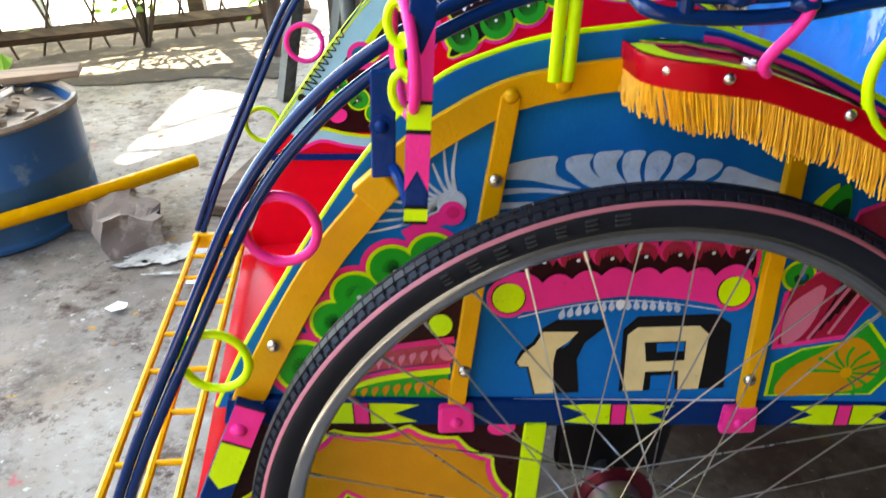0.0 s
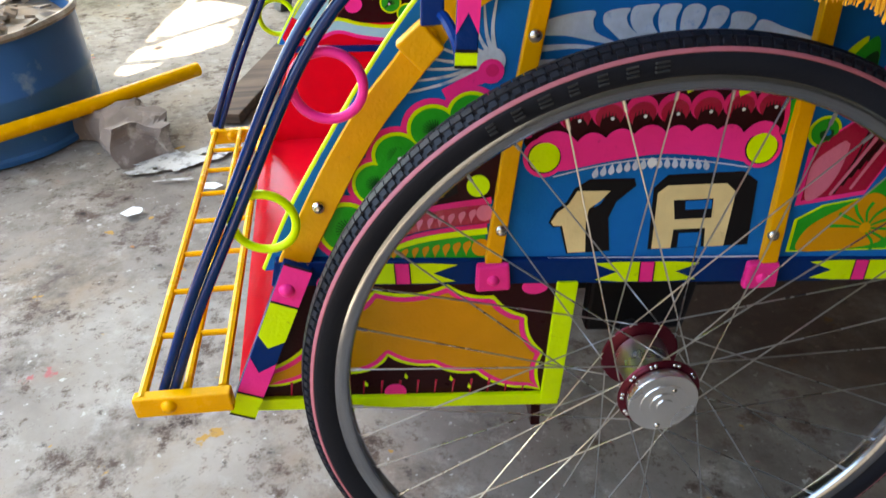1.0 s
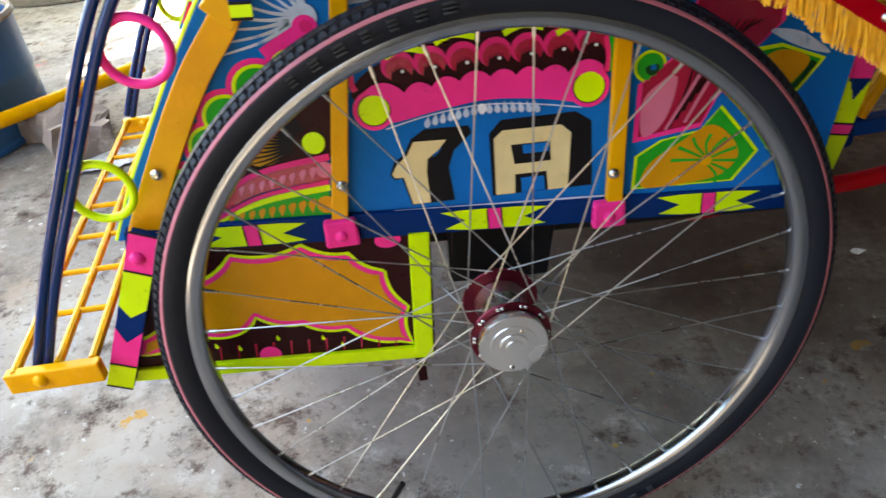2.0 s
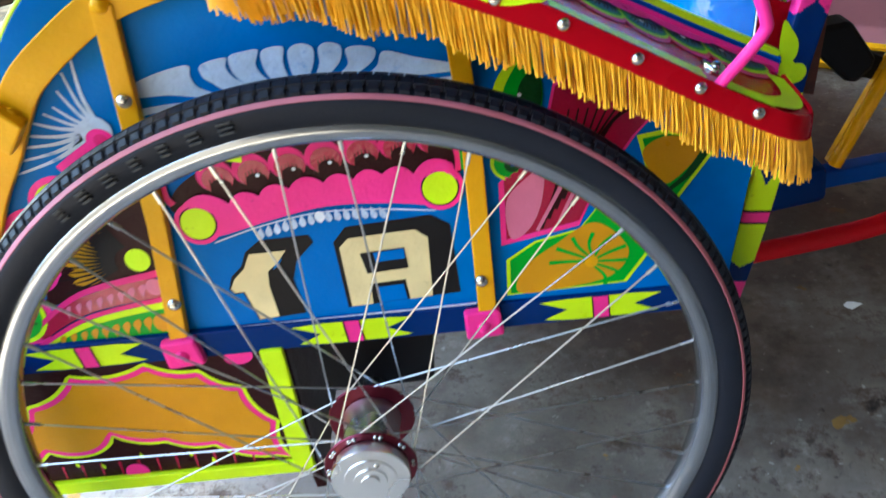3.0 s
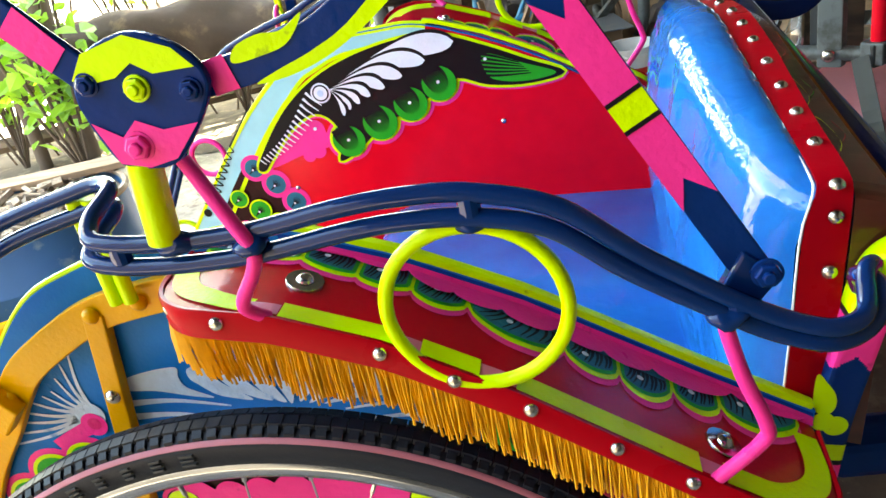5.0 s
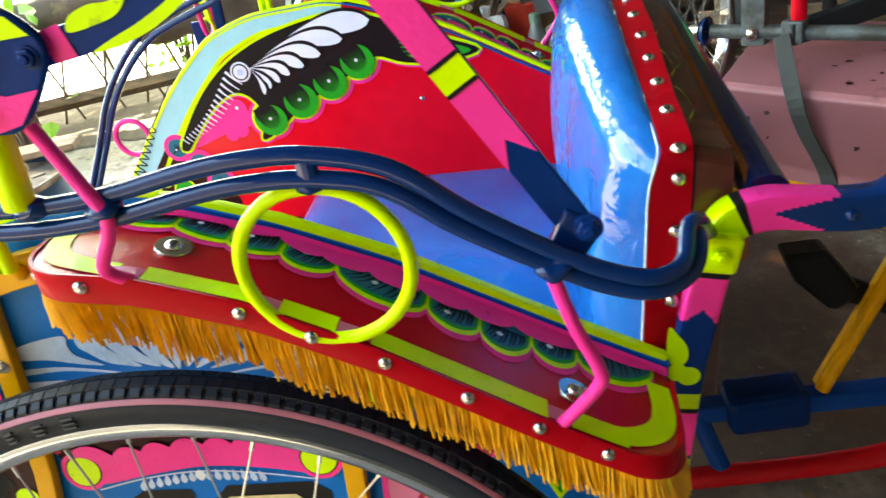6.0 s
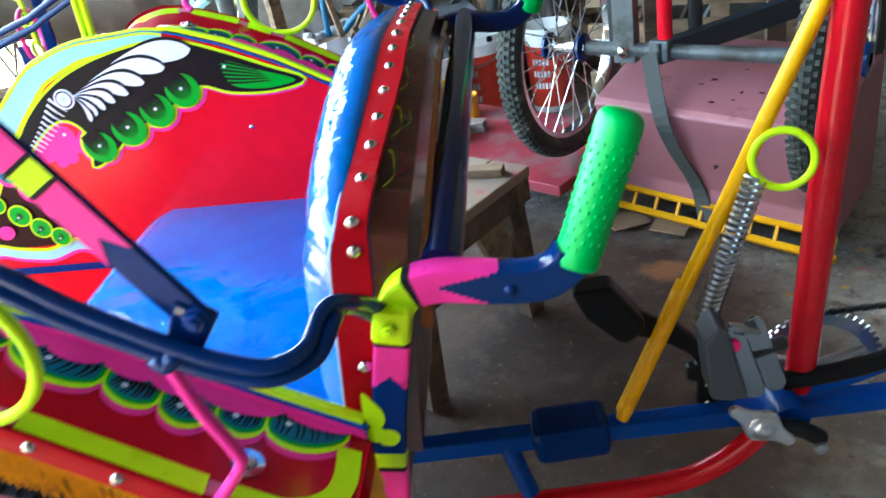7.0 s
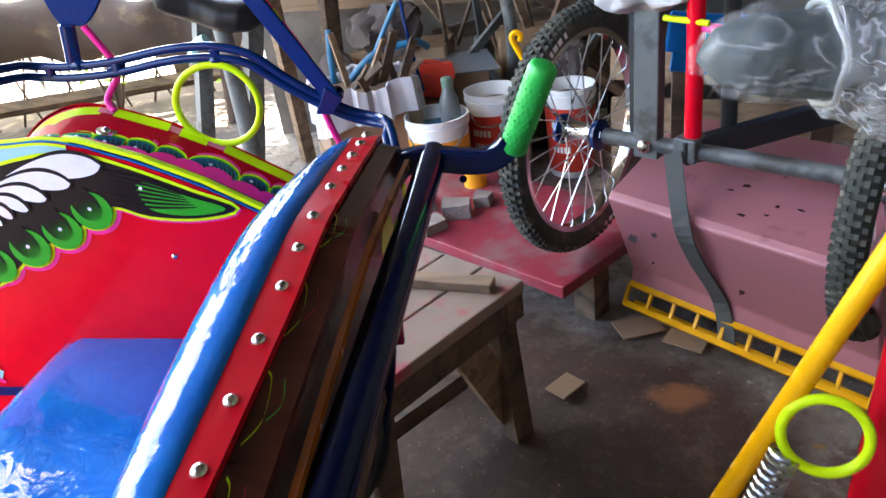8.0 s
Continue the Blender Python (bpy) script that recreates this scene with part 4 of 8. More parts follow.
p.poly(PINK, leaf, 1).poly(CRIMSON, [(0.226 + (x - 0.226) * 0.93, 0.585 + (z - 0.585) * 0.93) for x, z in leaf], 2)
p.blob(ROSE, [(0.160, 0.514), (0.161, 0.548), (0.178, 0.565), (0.196, 0.572), (0.190, 0.54), (0.176, 0.518)], 3)
p.disc(ROSE, (0.263, 0.645), 0.010, 3, n=18).disc(ROSE, (0.205, 0.582), 0.006, 3, n=12)
for k in range(8):
    p.stroke(SOOT, [(0.188 + 0.0072 * k, 0.518 + 0.0080 * k), (0.207 + 0.0070 * k, 0.560 + 0.0062 * k), (0.222 + 0.0078 * k, 0.622 - 0.0010 * k)], (0.0032, 0.0014), 4)
p.stroke(ROSE, [(0.184, 0.517), (0.206, 0.55), (0.222, 0.575)], (0.003, 0.004), 5).stroke(ROSE, [(0.204, 0.522), (0.222, 0.552), (0.24, 0.58)], (0.003, 0.004), 5)
oc = [(0.149, 0.456), (0.153, 0.492), (0.180, 0.506), (0.221, 0.511), (0.243, 0.534), (0.268, 0.502), (0.284, 0.480), (0.258, 0.450)]
p.poly(LIME, oc, 1).poly(GREEN, [(0.209 + (x - 0.209) * 0.94, 0.483 + (z - 0.483) * 0.94) for x, z in oc], 2)
p.blob(OCHRE, [(0.160, 0.458), (0.168, 0.482), (0.198, 0.500), (0.235, 0.515), (0.262, 0.484), (0.245, 0.460), (0.2, 0.455)], 3)
for a in range(-70, 200, 30):
    ca, sa = math.cos(radians(a)), math.sin(radians(a))
    p.stroke(GREEN, [(0.228 + 0.006 * ca, 0.478 + 0.006 * sa), (0.228 + 0.02 * ca - 0.004 * sa, 0.478 + 0.018 * sa), (0.226 + 0.036 * ca, 0.478 + 0.028 * sa)], (0.002, 0.004), 4)
p.disc(ORANGE, (0.228, 0.478), 0.006, 5, n=14)
up = [(0.276, 0.587), (0.30, 0.588), (0.346, 0.568), (0.322, 0.540), (0.298, 0.512), (0.284, 0.545)]
p.poly(LIME, up, 1).poly(GREEN, [(0.308 + (x - 0.308) * 0.86, 0.560 + (z - 0.560) * 0.86) for x, z in up], 2).blob(OCHRE, [(0.280, 0.572), (0.300, 0.582), (0.328, 0.571), (0.322, 0.556), (0.300, 0.540), (0.288, 0.548)], 3).stroke(DKGREEN, [(0.296, 0.532), (0.316, 0.545), (0.334, 0.566)], (0.003, 0.008), 4)
p.blob(PALE, [(0.285, 0.603), (0.318, 0.597), (0.350, 0.572), (0.318, 0.582)], 1)
p.disc(LIME, (0.169, 0.583), 0.0165, 1).disc(GREEN, (0.169, 0.583), 0.0135, 2).disc(DKGREEN, (0.171, 0.581), 0.007, 3).disc(BLUE, (0.172, 0.582), 0.003, 4, n=10)
p.blob(LIME, [(0.158, 0.615), (0.166, 0.655), (0.188, 0.675), (0.180, 0.64), (0.172, 0.612)], 1).blob(GREEN, [(0.166, 0.616), (0.173, 0.65), (0.196, 0.675), (0.203, 0.64), (0.19, 0.605)], 2).blob(DKGREEN, [(0.180, 0.62), (0.185, 0.65), (0.2, 0.66), (0.2, 0.63)], 3)
p.disc(WHITE, (0.184, 0.642), 0.0018, 4, n=8)
p.done()
# the foot of the near panel leans outwards
for ob in (near_panel, *near_panel.children_recursive):
    bm = bmesh.new()
    bm.from_mesh(ob.data)
    if ob == near_panel:
        bmesh.ops.bisect_plane(bm, geom=bm.verts[:] + bm.edges[:] + bm.faces[:], plane_co=(0, 0, 0.585), plane_no=(0, 0, 1))
    for v in bm.verts:
        v.co.y -= 0.14 * max(0.0, 0.585 - v.co.z)
    bm.to_mesh(ob.data)
    bm.free()
# rail bows
p = Paint("painted_bow", near_rail, on_rail, "lime swallow-tailed bows with pink middles")
for x in (-0.2475, 0.003, 0.2325):
    p.piece("painted_bow")
    p.bow((x, rail_z(x)), -0.084, 0.056, 0.0125, 1)
p.done()
# footwell side
p = Paint("painted_cartouche", near_low, on_low, "ochre cartouche with pink and lime scalloped outline")
lower = arcs([(-0.412, 0.330), (-0.345, 0.352), (-0.300, 0.340), (-0.272, 0.362), (-0.222, 0.342), (-0.175, 0.326), (-0.118, 0.296)], -0.12)
upper = arcs([(-0.104, 0.290), (-0.103, 0.345), (-0.122, 0.398), (-0.156, 0.427), (-0.203, 0.446), (-0.278, 0.446), (-0.335, 0.415), (-0.402, 0.350)], 0.12)
ring = lower + upper


def resampled(pts, n=72):
    run = [0.0]
    for a, b in zip(pts, pts[1:]):
        run.append(run[-1] + math.hypot(b[0] - a[0], b[1] - a[1]))
    at = [run[-1] * i / n for i in range(n + 1)]
    return list(zip(np.interp(at, run, [q[0] for q in pts]), np.interp(at, run, [q[1] for q in pts])))


for mat, k, lv in ((LIME, 0.0035, 1), (PINK, -0.0005, 2), (OCHRE, -0.0062, 3)):
    full = grown(ring, k, 0)
    foot_, head_ = resampled(full[:len(lower)]), resampled(full[len(lower):][::-1])
    p.tick += 1
    for i in range(72):
        p.face(mat, [foot_[i], foot_[i + 1], head_[i + 1], head_[i]], lv)
p.disc(PINK, (-0.268, 0.303), 0.0125, 2)
p.disc(PINK, (-0.112, 0.4385), 0.014, 4, 0.7)
for x, z in ((-0.205, 0.316), (-0.185, 0.302), (-0.255, 0.325), (-0.325, 0.326), (-0.30, 0.318)):
    p.drop(LIME, (x, z + 0.006), (x + 0.001, z - 0.003), 0.004, 2)
for k in range(14):
    x = -0.385 + 0.02 * k
    p.stroke(CRIMSON, [(x, 0.306 - 0.1 * (x + 0.385)), (x + 0.004, 0.330 - 0.08 * (x + 0.385))], (0.001, 0.003), 1)
p.done()
part("lime_frame", strap([(-0.440, 0.3055), (-0.082, 0.2755)], 0.017, 0.050, 0.0565), LIME, near_low, "lime frame bar", bevel=0.0015)
part("lime_frame", strap([(-0.0925, 0.276), (-0.0785, 0.443)], 0.022, 0.049, 0.0555), LIME, near_low, "lime frame bar", bevel=0.0015)


def straight(a, b, n=40):
    a, b = Vector(a), Vector(b)
    return [a + (b - a) * i / n for i in range(n + 1)]


# red floor and step rack
bm = bmesh.new()
fl = [bm.verts.new((x, y, z)) for z in (0.306, 0.294) for x, y in ((-0.447, 0.066), (-0.505, 0.745), (-0.105, 0.745), (-0.105, 0.066))]
bm.faces.new(fl[:4])
bm.faces.new(fl[7:3:-1])
for i in range(4):
    bm.faces.new((fl[i], fl[(i + 1) % 4], fl[4 + (i + 1) % 4], fl[4 + i]))
part("footwell_floor", bm, RED, cab, "red painted footwell floor")
RX = lambda yy: -0.07 * (yy - 0.02)          # the rack runs slightly forward towards the far side
RZ = lambda yy: 0.356 - 0.024 * (yy - 0.02)
rack = part("step_rack", tube([(-0.530, 0.02, RZ(0.02)), (-0.530 + RX(0.705), 0.705, RZ(0.705))], 0.0055, 8, 0), YELLOW, cab, "yellow welded step rack")
part("rack_bar", tube([(-0.485, 0.03, RZ(0.03)), (-0.485 + RX(0.70), 0.70, RZ(0.70))], 0.0050, 8, 0), YELLOW, rack, smooth=True)
part("rack_bar", tube([(-0.447, 0.03, RZ(0.03)), (-0.447 + RX(0.70), 0.70, RZ(0.70))], 0.0055, 8, 0), YELLOW, rack, smooth=True)
for yy in (0.125, 0.213, 0.300, 0.388, 0.472, 0.552, 0.628):
    part("rack_rung", tube([(-0.530 + RX(yy), yy, RZ(yy)), (-0.447 + RX(yy), yy, RZ(yy))], 0.0038, 8, 0), YELLOW, rack, smooth=True)
for yy in (0.022, 0.708):
    part("rack_end", box((-0.488 + RX(yy), yy, RZ(yy) - 0.009), (0.102, 0.014, 0.026)), YELLOW, rack, bevel=0.002)
    bolt("rack_bolt", (-0.502 + RX(yy), yy - 0.008, RZ(yy) - 0.007), (0, -1, 0), 0.008, rack, YELLOW)

# fenders
def fender_edge(n=14):
    """The outer edge of a fender in (x, y): from the front round to the rear."""
    pts = [(-0.012, 0.074)]
    for i in range(n + 1):
        a = math.pi + (math.pi / 2) * i / n
        pts.append((0.036 + 0.048 * math.cos(a), 0.036 + 0.048 * math.sin(a)))
    for i in range(1, 24):
        pts.append((0.036 + (0.352 - 0.036) * i / 24, -0.012))
    for i in range(n + 1):
        a = -math.pi / 2 + (math.pi / 2) * i / n
        pts.append((0.352 + 0.036 * math.cos(a), 0.024 + 0.036 * math.sin(a)))
    pts.append((0.390, 0.070))
    return pts


def build_fender(near):
    S0 = side(near)
    lift, inset_ = (0.0, 0.0) if near else (0.006, 0.016)   # the far fender sits a little higher and flares up

    def S(x, y, z):
        if near:      # the near board dips outwards towards its rear and is a little narrower at its front
            out_w = (0.080 - y) / 0.0985
            z += float(np.interp(x, [0.04, 0.13, 0.21, 0.30, 0.34], [0.003, 0.002, -0.002, -0.0065, -0.008])) * out_w
            y += float(np.interp(x, [0.04, 0.13, 0.21, 0.30], [0.004, 0.004, 0.001, -0.002])) * out_w
        return S0(x, y, z + lift + (0.0 if near else 0.28 * max(0.0, 0.070 - y)))
    edge = fender_edge()
    bm = bmesh.new()
    topv = [bm.verts.new(S(x, y, zf(x))) for x, y in edge]
    inn = [bm.verts.new(S(min(max(x, -0.012), 0.388), 0.080, zf(x))) for x, y in edge]
    topl = [bm.verts.new(S(x, y, zf(x) - 0.006)) for x, y in edge]
    innl = [bm.verts.new(S(min(max(x, -0.012), 0.388), 0.080, zf(x) - 0.006)) for x, y in edge]
    for i in range(len(edge) - 1):
        bm.faces.new((topv[i], topv[i + 1], inn[i + 1], inn[i]))
        bm.faces.new((topl[i], innl[i], innl[i + 1], topl[i + 1]))
        bm.faces.new((topv[i], topl[i], topl[i + 1], topv[i + 1]))
    fender = part("fender", bm, MAROON, cab, "glossy dark red fender board with painted scallops and a fringe", smooth=True)
    # red vinyl band round the edge
    bm = bmesh.new()
    rows = []
    for i, (x, y) in enumerate(edge):
        x0, y0 = edge[max(i - 1, 0)]
        x1, y1 = edge[min(i + 1, len(edge) - 1)]
        d = math.hypot(x1 - x0, y1 - y0)
        nx, ny = (y1 - y0) / d, -(x1 - x0) / d
        rows.append([bm.verts.new(S(x + nx * o, y + ny * o, zf(x) + h)) for o, h in ((0.0, 0.0015), (0.0025, 0.002), (0.0035, 0.0), (0.0035, -0.0175), (0.0015, -0.0190), (0.0, -0.0180))])
    for a, b in zip(rows, rows[1:]):
        for j in range(6):
            bm.faces.new((a[j], a[(j + 1) % 6], b[(j + 1) % 6], b[j]))
    part("edge_band", bm, BANDRED, fender, "red vinyl edge band", smooth=True)
    # fringe threads
    rnd = random.Random(4)
    bm = bmesh.new()
    for i in range(len(edge) - 1):
        (x0, y0), (x1, y1) = edge[i], edge[i + 1]
        d = math.hypot(x1 - x0, y1 - y0)
        nx, ny = (y1 - y0) / d, -(x1 - x0) / d
        steps = max(2, int(d / 0.00062))
        for k in range(steps):
            t = (k + rnd.random() * 0.8) / steps
            x, y = x0 + (x1 - x0) * t, y0 + (y1 - y0) * t
            zt = zf(x) - 0.0165
            front = max(0.0, min(1.0, (0.06 - x) / 0.07))
            ln = 0.0325 - 0.006 * front + 0.003 * math.sin(x * 90) + rnd.uniform(-0.005, 0.004)
            if rnd.random() < 0.03:
                continue
            w = rnd.uniform(0.0006, 0.0010)
            tx, ty = (x1 - x0) / d * w, (y1 - y0) / d * w
            o0, o1 = rnd.uniform(0.0, 0.0022), rnd.uniform(-0.003, 0.006)
            lean = rnd.gauss(0, 0.0016) + 0.008 * front
            lx, ly = (x1 - x0) / d * lean, (y1 - y0) / d * lean
            q = []
            for (f, oo) in ((0, o0), (0.5, (o0 + o1) / 2 + 0.001), (1, o1)):
                cx_, cy_, cz_ = x + nx * oo + lx * f, y + ny * oo + ly * f, zt - ln * f
                q.append([bm.verts.new(S(cx_ - tx, cy_ - ty, cz_)), bm.verts.new(S(cx_ + tx, cy_ + ty, cz_)), bm.verts.new(S(cx_ + nx * w * 1.4, cy_ + ny * w * 1.4, cz_))])
            for a, b in zip(q, q[1:]):
                for j in range(3):
                    bm.faces.new((a[j], a[(j + 1) % 3], b[(j + 1) % 3], b[j]))
    part("fringe", bm, FRINGE, fender, "orange-yellow hanging thread fringe", kind="stuff")
    for x, y in ((0.000, 0.003), (0.038, -0.0158), (0.130, -0.0158), (0.170, -0.0158), (0.211, -0.0158), (0.257, -0.0158), (0.298, -0.0158), (0.338, -0.0158)):
        nrm = (0, -1 if near else 1, 0) if y < 0 else (-0.7, -0.7 if near else 0.7, 0)
        bolt("band_stud", S(x, y, zf(x) - 0.0060), nrm, 0.0047, fender)
    # lime border strips on top, with worn gaps at the stays
    def place(u, v, h):
        return S(u, v, zf(u) + 0.0006 + h)
    p = Paint("painted_border", fender, place, "lime border strips")
    inner_front = [(-0.003, 0.066), (-0.001, 0.038), (0.010, 0.016), (0.032, 0.003), (0.056, -0.003)]
    p.stroke(LIME, inner_front, (0.017, 0.0155), 1, 8)
    for a, b in ((0.074, 0.139), (0.152, 0.184), (0.204, 0.304), (0.318, 0.352)):
        n = max(3, int((b - a) / 0.008))
        p.stroke(LIME, [(a + (b - a) * i / n, -0.0035) for i in range(n + 1)], 0.0155, 2, 1)
    p.stroke(LIME, [(0.318, -0.0035), (0.350, -0.0025), (0.372, 0.012), (0.380, 0.032), (0.380, 0.060)], (0.014, 0.016), 3, 8)
    for x in (0.063, 0.1455, 0.194, 0.311):
        p.stroke(ROSE, [(x - 0.010, -0.0040), (x, -0.004), (x + 0.010, -0.0040)], 0.011, 1, 2)
    p.done()
    # scallop garland
    p = Paint("painted_garland", fender, lambda u, v, h: place(u, v - inset_, h), "garland of blue and green scallops edged lime and pink")
    cusps = [(-0.002, 0.074), (0.030, 0.068), (0.068, 0.063), (0.104, 0.056), (0.138, 0.056), (0.172, 0.058), (0.230, 0.0500), (0.263, 0.048), (0.296, 0.054), (0.326, 0.057), (0.379, 0.071)]
    lows = [0.066, 0.060, 0.054, 0.048, 0.045, 0.035, 0.036, 0.034, 0.042, 0.047]
    eyes = [(0.016, 0.0715), (0.049, 0.070), (0.083, 0.070), (0.117, 0.066), (0.153, 0.062), (0.198, 0.0515), (0.243, 0.0495), (0.276, 0.0485), (0.308, 0.056), (0.340, 0.0635)]
    TOPV = 0.0749

    def rim(c0, c1, low, inset, n=16):
        """The hanging edge of one scallop, drawn in by inset from its cusps and its foot."""
        dip = (c0[1] + c1[1]) / 2 - low
        pts = []
        for i in range(n + 1):
            t = i / n
            x = c0[0] + (c1[0] - c0[0]) * t
            side_ = max(0.0, inset) * 0.75
            x = min(max(x, c0[0] + side_), c1[0] - side_)
            pts.append((x, min(TOPV, c0[1] + (c1[1] - c0[1]) * t - dip * math.sin(math.pi * t) ** 0.55 + inset)))
        return pts

    def hang(mat, pts, top, lv):
        for (x0, v0), (x1, v1) in zip(pts, pts[1:]):
            if x1 - x0 > 1e-6:
                p.face(mat, [(x0, v0), (x1, v1), (x1, max(top, v1 + 1e-5)), (x0, max(top, v0 + 1e-5))], lv)
    for c0, c1, low, eye in zip(cusps, cusps[1:], lows, eyes):
        hang(PINK, rim(c0, c1, low, -0.0082), TOPV, 1)
    for c0, c1, low, eye in zip(cusps, cusps[1:], lows, eyes):
        hang(LIME, rim(c0, c1, low, -0.0030), TOPV, 2)
        hang(GREEN, rim(c0, c1, low, 0.0014), TOPV, 3)
        hang(TEAL, rim(c0, c1, low, 0.0046), TOPV, 4)
        w = c1[0] - c0[0]
        foot = rim(c0, c1, low, 0.0060)
        for k in range(9):
            fx, fv = foot[2 + int(12 * k / 8.01)]
            q0 = (eye[0] + w * 0.15 + (k - 4) * w * 0.075, min(TOPV, eye[1] + 0.008))
            p.stroke(BLACK, [q0, ((q0[0] + fx) / 2 + w * 0.03, (q0[1] + fv) / 2 + 0.0006), (fx, fv)], (0.0026, 0.0006), 5, 4)
        p.disc(WHITE, eye, 0.0021, 6, n=10)
    # pink crest hanging in small lobes from the body side
    crest = [(0.030, 0.0748), (0.098, 0.0740), (0.134, 0.0725), (0.163, 0.0635), (0.193, 0.0620), (0.226, 0.0630), (0.255, 0.0605), (0.285, 0.0630), (0.336, 0.0715), (0.384, 0.0748)]
    clow = [0.0725, 0.0680, 0.0610, 0.0570, 0.0535, 0.0555, 0.0545, 0.0580, 0.0660]
    for c0, c1, low in zip(crest, crest[1:], clow):
        hang(PINK, rim(c0, c1, low, 0.0, 12), TOPV + 0.0002, 7)
    p.done()
    # washers
    for x, y in ((0.077, 0.034), (0.321, 0.022)):
        nz = Vector((-(zf(x + 0.01) - zf(x - 0.01)) / 0.02, 0, 1)).normalized()
        bolt("washer_bolt", Vector(S(x, y, zf(x))) + nz * 0.0022, nz, 0.0060, fender, CHROME, washer=0.0125)
    # raised blue and lime lip along the body side
    lip = [(0.05 + 0.34 * i / 24) for i in range(25)]
    bm = bmesh.new()
    for h0, h1 in ((0.0085, 0.012),):
        a = [bm.verts.new(S(x, 0.0752, zf(x) + h0)) for x in lip]
        b = [bm.verts.new(S(x, 0.0752, zf(x) + h1)) for x in lip]
        for i in range(24):
            bm.faces.new((a[i], a[i + 1], b[i + 1], b[i]))
    part("blue_lip", bm, DEEPBLUE, fender, "blue line")
    bm = bmesh.new()
    a = [bm.verts.new(S(x, 0.0752, zf(x))) for x in lip]
    b = [bm.verts.new(S(x, 0.0752, zf(x) + 0.0085)) for x in lip]
    for i in range(24):
        bm.faces.new((a[i], a[i + 1], b[i + 1], b[i]))
    part("pink_lip", bm, PINK, fender, "pink line")
    bm = sweep(bmesh.new(), [Vector(S(x, 0.0800, zf(x) + 0.0150)) for x in lip], rect(0.006, 0.0085), normal=(0, 0, 1))
    part("lime_lip", bm, LIME, fender, "lime strip", bevel=0.001)
    return fender


build_fender(True)
build_fender(False)


# handrails, rings and stays
def pair_rail(near):
    S = side(near)
    line = smooth_line([(-0.509, 0.040, 0.346), (-0.457, 0.038, 0.455), (-0.387, 0.036, 0.583), (-0.320, 0.036, 0.702), (-0.268, 0.036, 0.765), (-0.208, 0.036, 0.812), (-0.130, 0.044, 0.848), (-0.066, 0.050, 0.863),
                        (-0.042, 0.050, 0.867), (-0.030, 0.036, 0.866), (-0.026, 0.004, 0.861), (-0.016, -0.013, 0.855), (0.021, -0.015, 0.850), (0.075, -0.015, 0.850), (0.130, -0.015, 0.857), (0.165, -0.015, 0.859), (0.199, -0.015, 0.8565),
                        (0.239, -0.015, 0.844), (0.277, -0.015, 0.813), (0.322, -0.015, 0.782), (0.350, -0.015, 0.766), (0.375, -0.013, 0.758), (0.395, 0.002, 0.758), (0.404, 0.030, 0.766), (0.412, 0.062, 0.748), (0.420, 0.080, 0.728)], 7)
    if not near:
        line = [Vector((q.x - 0.066 * max(0.0, min(1.0, (-0.06 - q.x) / 0.14)), q.y + 0.055 * max(0.0, min(1.0, (0.66 - q.z) / 0.28)), q.z)) for q in line]
    k = len(line)
    offs, last = [], Vector((0, 0, 1))
    for i, p_ in enumerate(line):
        d = (line[min(i + 1, k - 1)] - line[max(i - 1, 0)]).normalized()
        o = Vector((-d.z, 0, d.x))
        if o.length > 0.45:
            if o.z < 0:
                o = -o
            last = o.normalized()
        offs.append(last.copy())
    for _ in range(6):
        offs = [((offs[max(i - 1, 0)] + offs[i] + offs[min(i + 1, k - 1)]) / 3).normalized() for i in range(k)]
    rail = None
    for s in (1, -1):
        gap = [0.0054 + 0.0016 * max(0.0, min(1.0, (p_.x + 0.45) / 0.2)) if p_.x < 0.19 else max(0.0044, 0.0070 - 0.02 * (p_.x - 0.19)) for p_ in line]
        pts = [Vector(S(*(p_ + offs[i] * s * gap[i]))) for i, p_ in enumerate(line)]
        bm = sweep(bmesh.new(), pts, circle(0.0053, 14))
        if rail is None:
            rail = part("handrail", bm, TUBEBLUE, cab, "glossy blue double-tube handrail", smooth=True)
        else:
            part("rail_tube", bm, TUBEBLUE, rail, smooth=True)
    # welds between the tubes
    for x, z in ((0.0, 0.853), (0.082, 0.850), (0.198, 0.856), (0.325, 0.780)):
        part("weld", box(S(x, -0.015, z), (0.012, 0.010, 0.018), (0, 0, 0)), TUBEBLUE, rail, bevel=0.0045)
    for i, (x, y, z, r) in enumerate(((0.079, -0.019, 0.851, 0.0085), (0.320, -0.016, 0.777, 0.0085), (0.197, -0.013, 0.847, 0.0075), (0.036, -0.016, 0.857, 0.0095))):
        bm = bmesh.new()
        bmesh.ops.create_icosphere(bm, subdivisions=3, radius=1, matrix=Matrix.Translation(S(x, y, z)) @ Matrix.Diagonal((r * 1.25, r * 0.9, r * 0.8, 1)))
        for v in bm.verts:
            v.co += Vector(noise.noise_vector(v.co * 140 + Vector((i, 0, 0)))) * 0.0022
        part("weld_bead", bm, TUBEBLUE, rail, "lumpy painted weld", smooth=True)
    part("ring", hoop(S(0.190, -0.010, 0.793), 0.0505, 0.0043, (0.02, 1, 0)), LIME, rail, "lime ring", smooth=True)
    part("ring", hoop(S(-0.295, 0.040, 0.6775) if near else S(-0.357, 0.040, 0.657), 0.0300, 0.0044, (0.05, 1, 0)), PINK, rail, "pink ring", smooth=True)
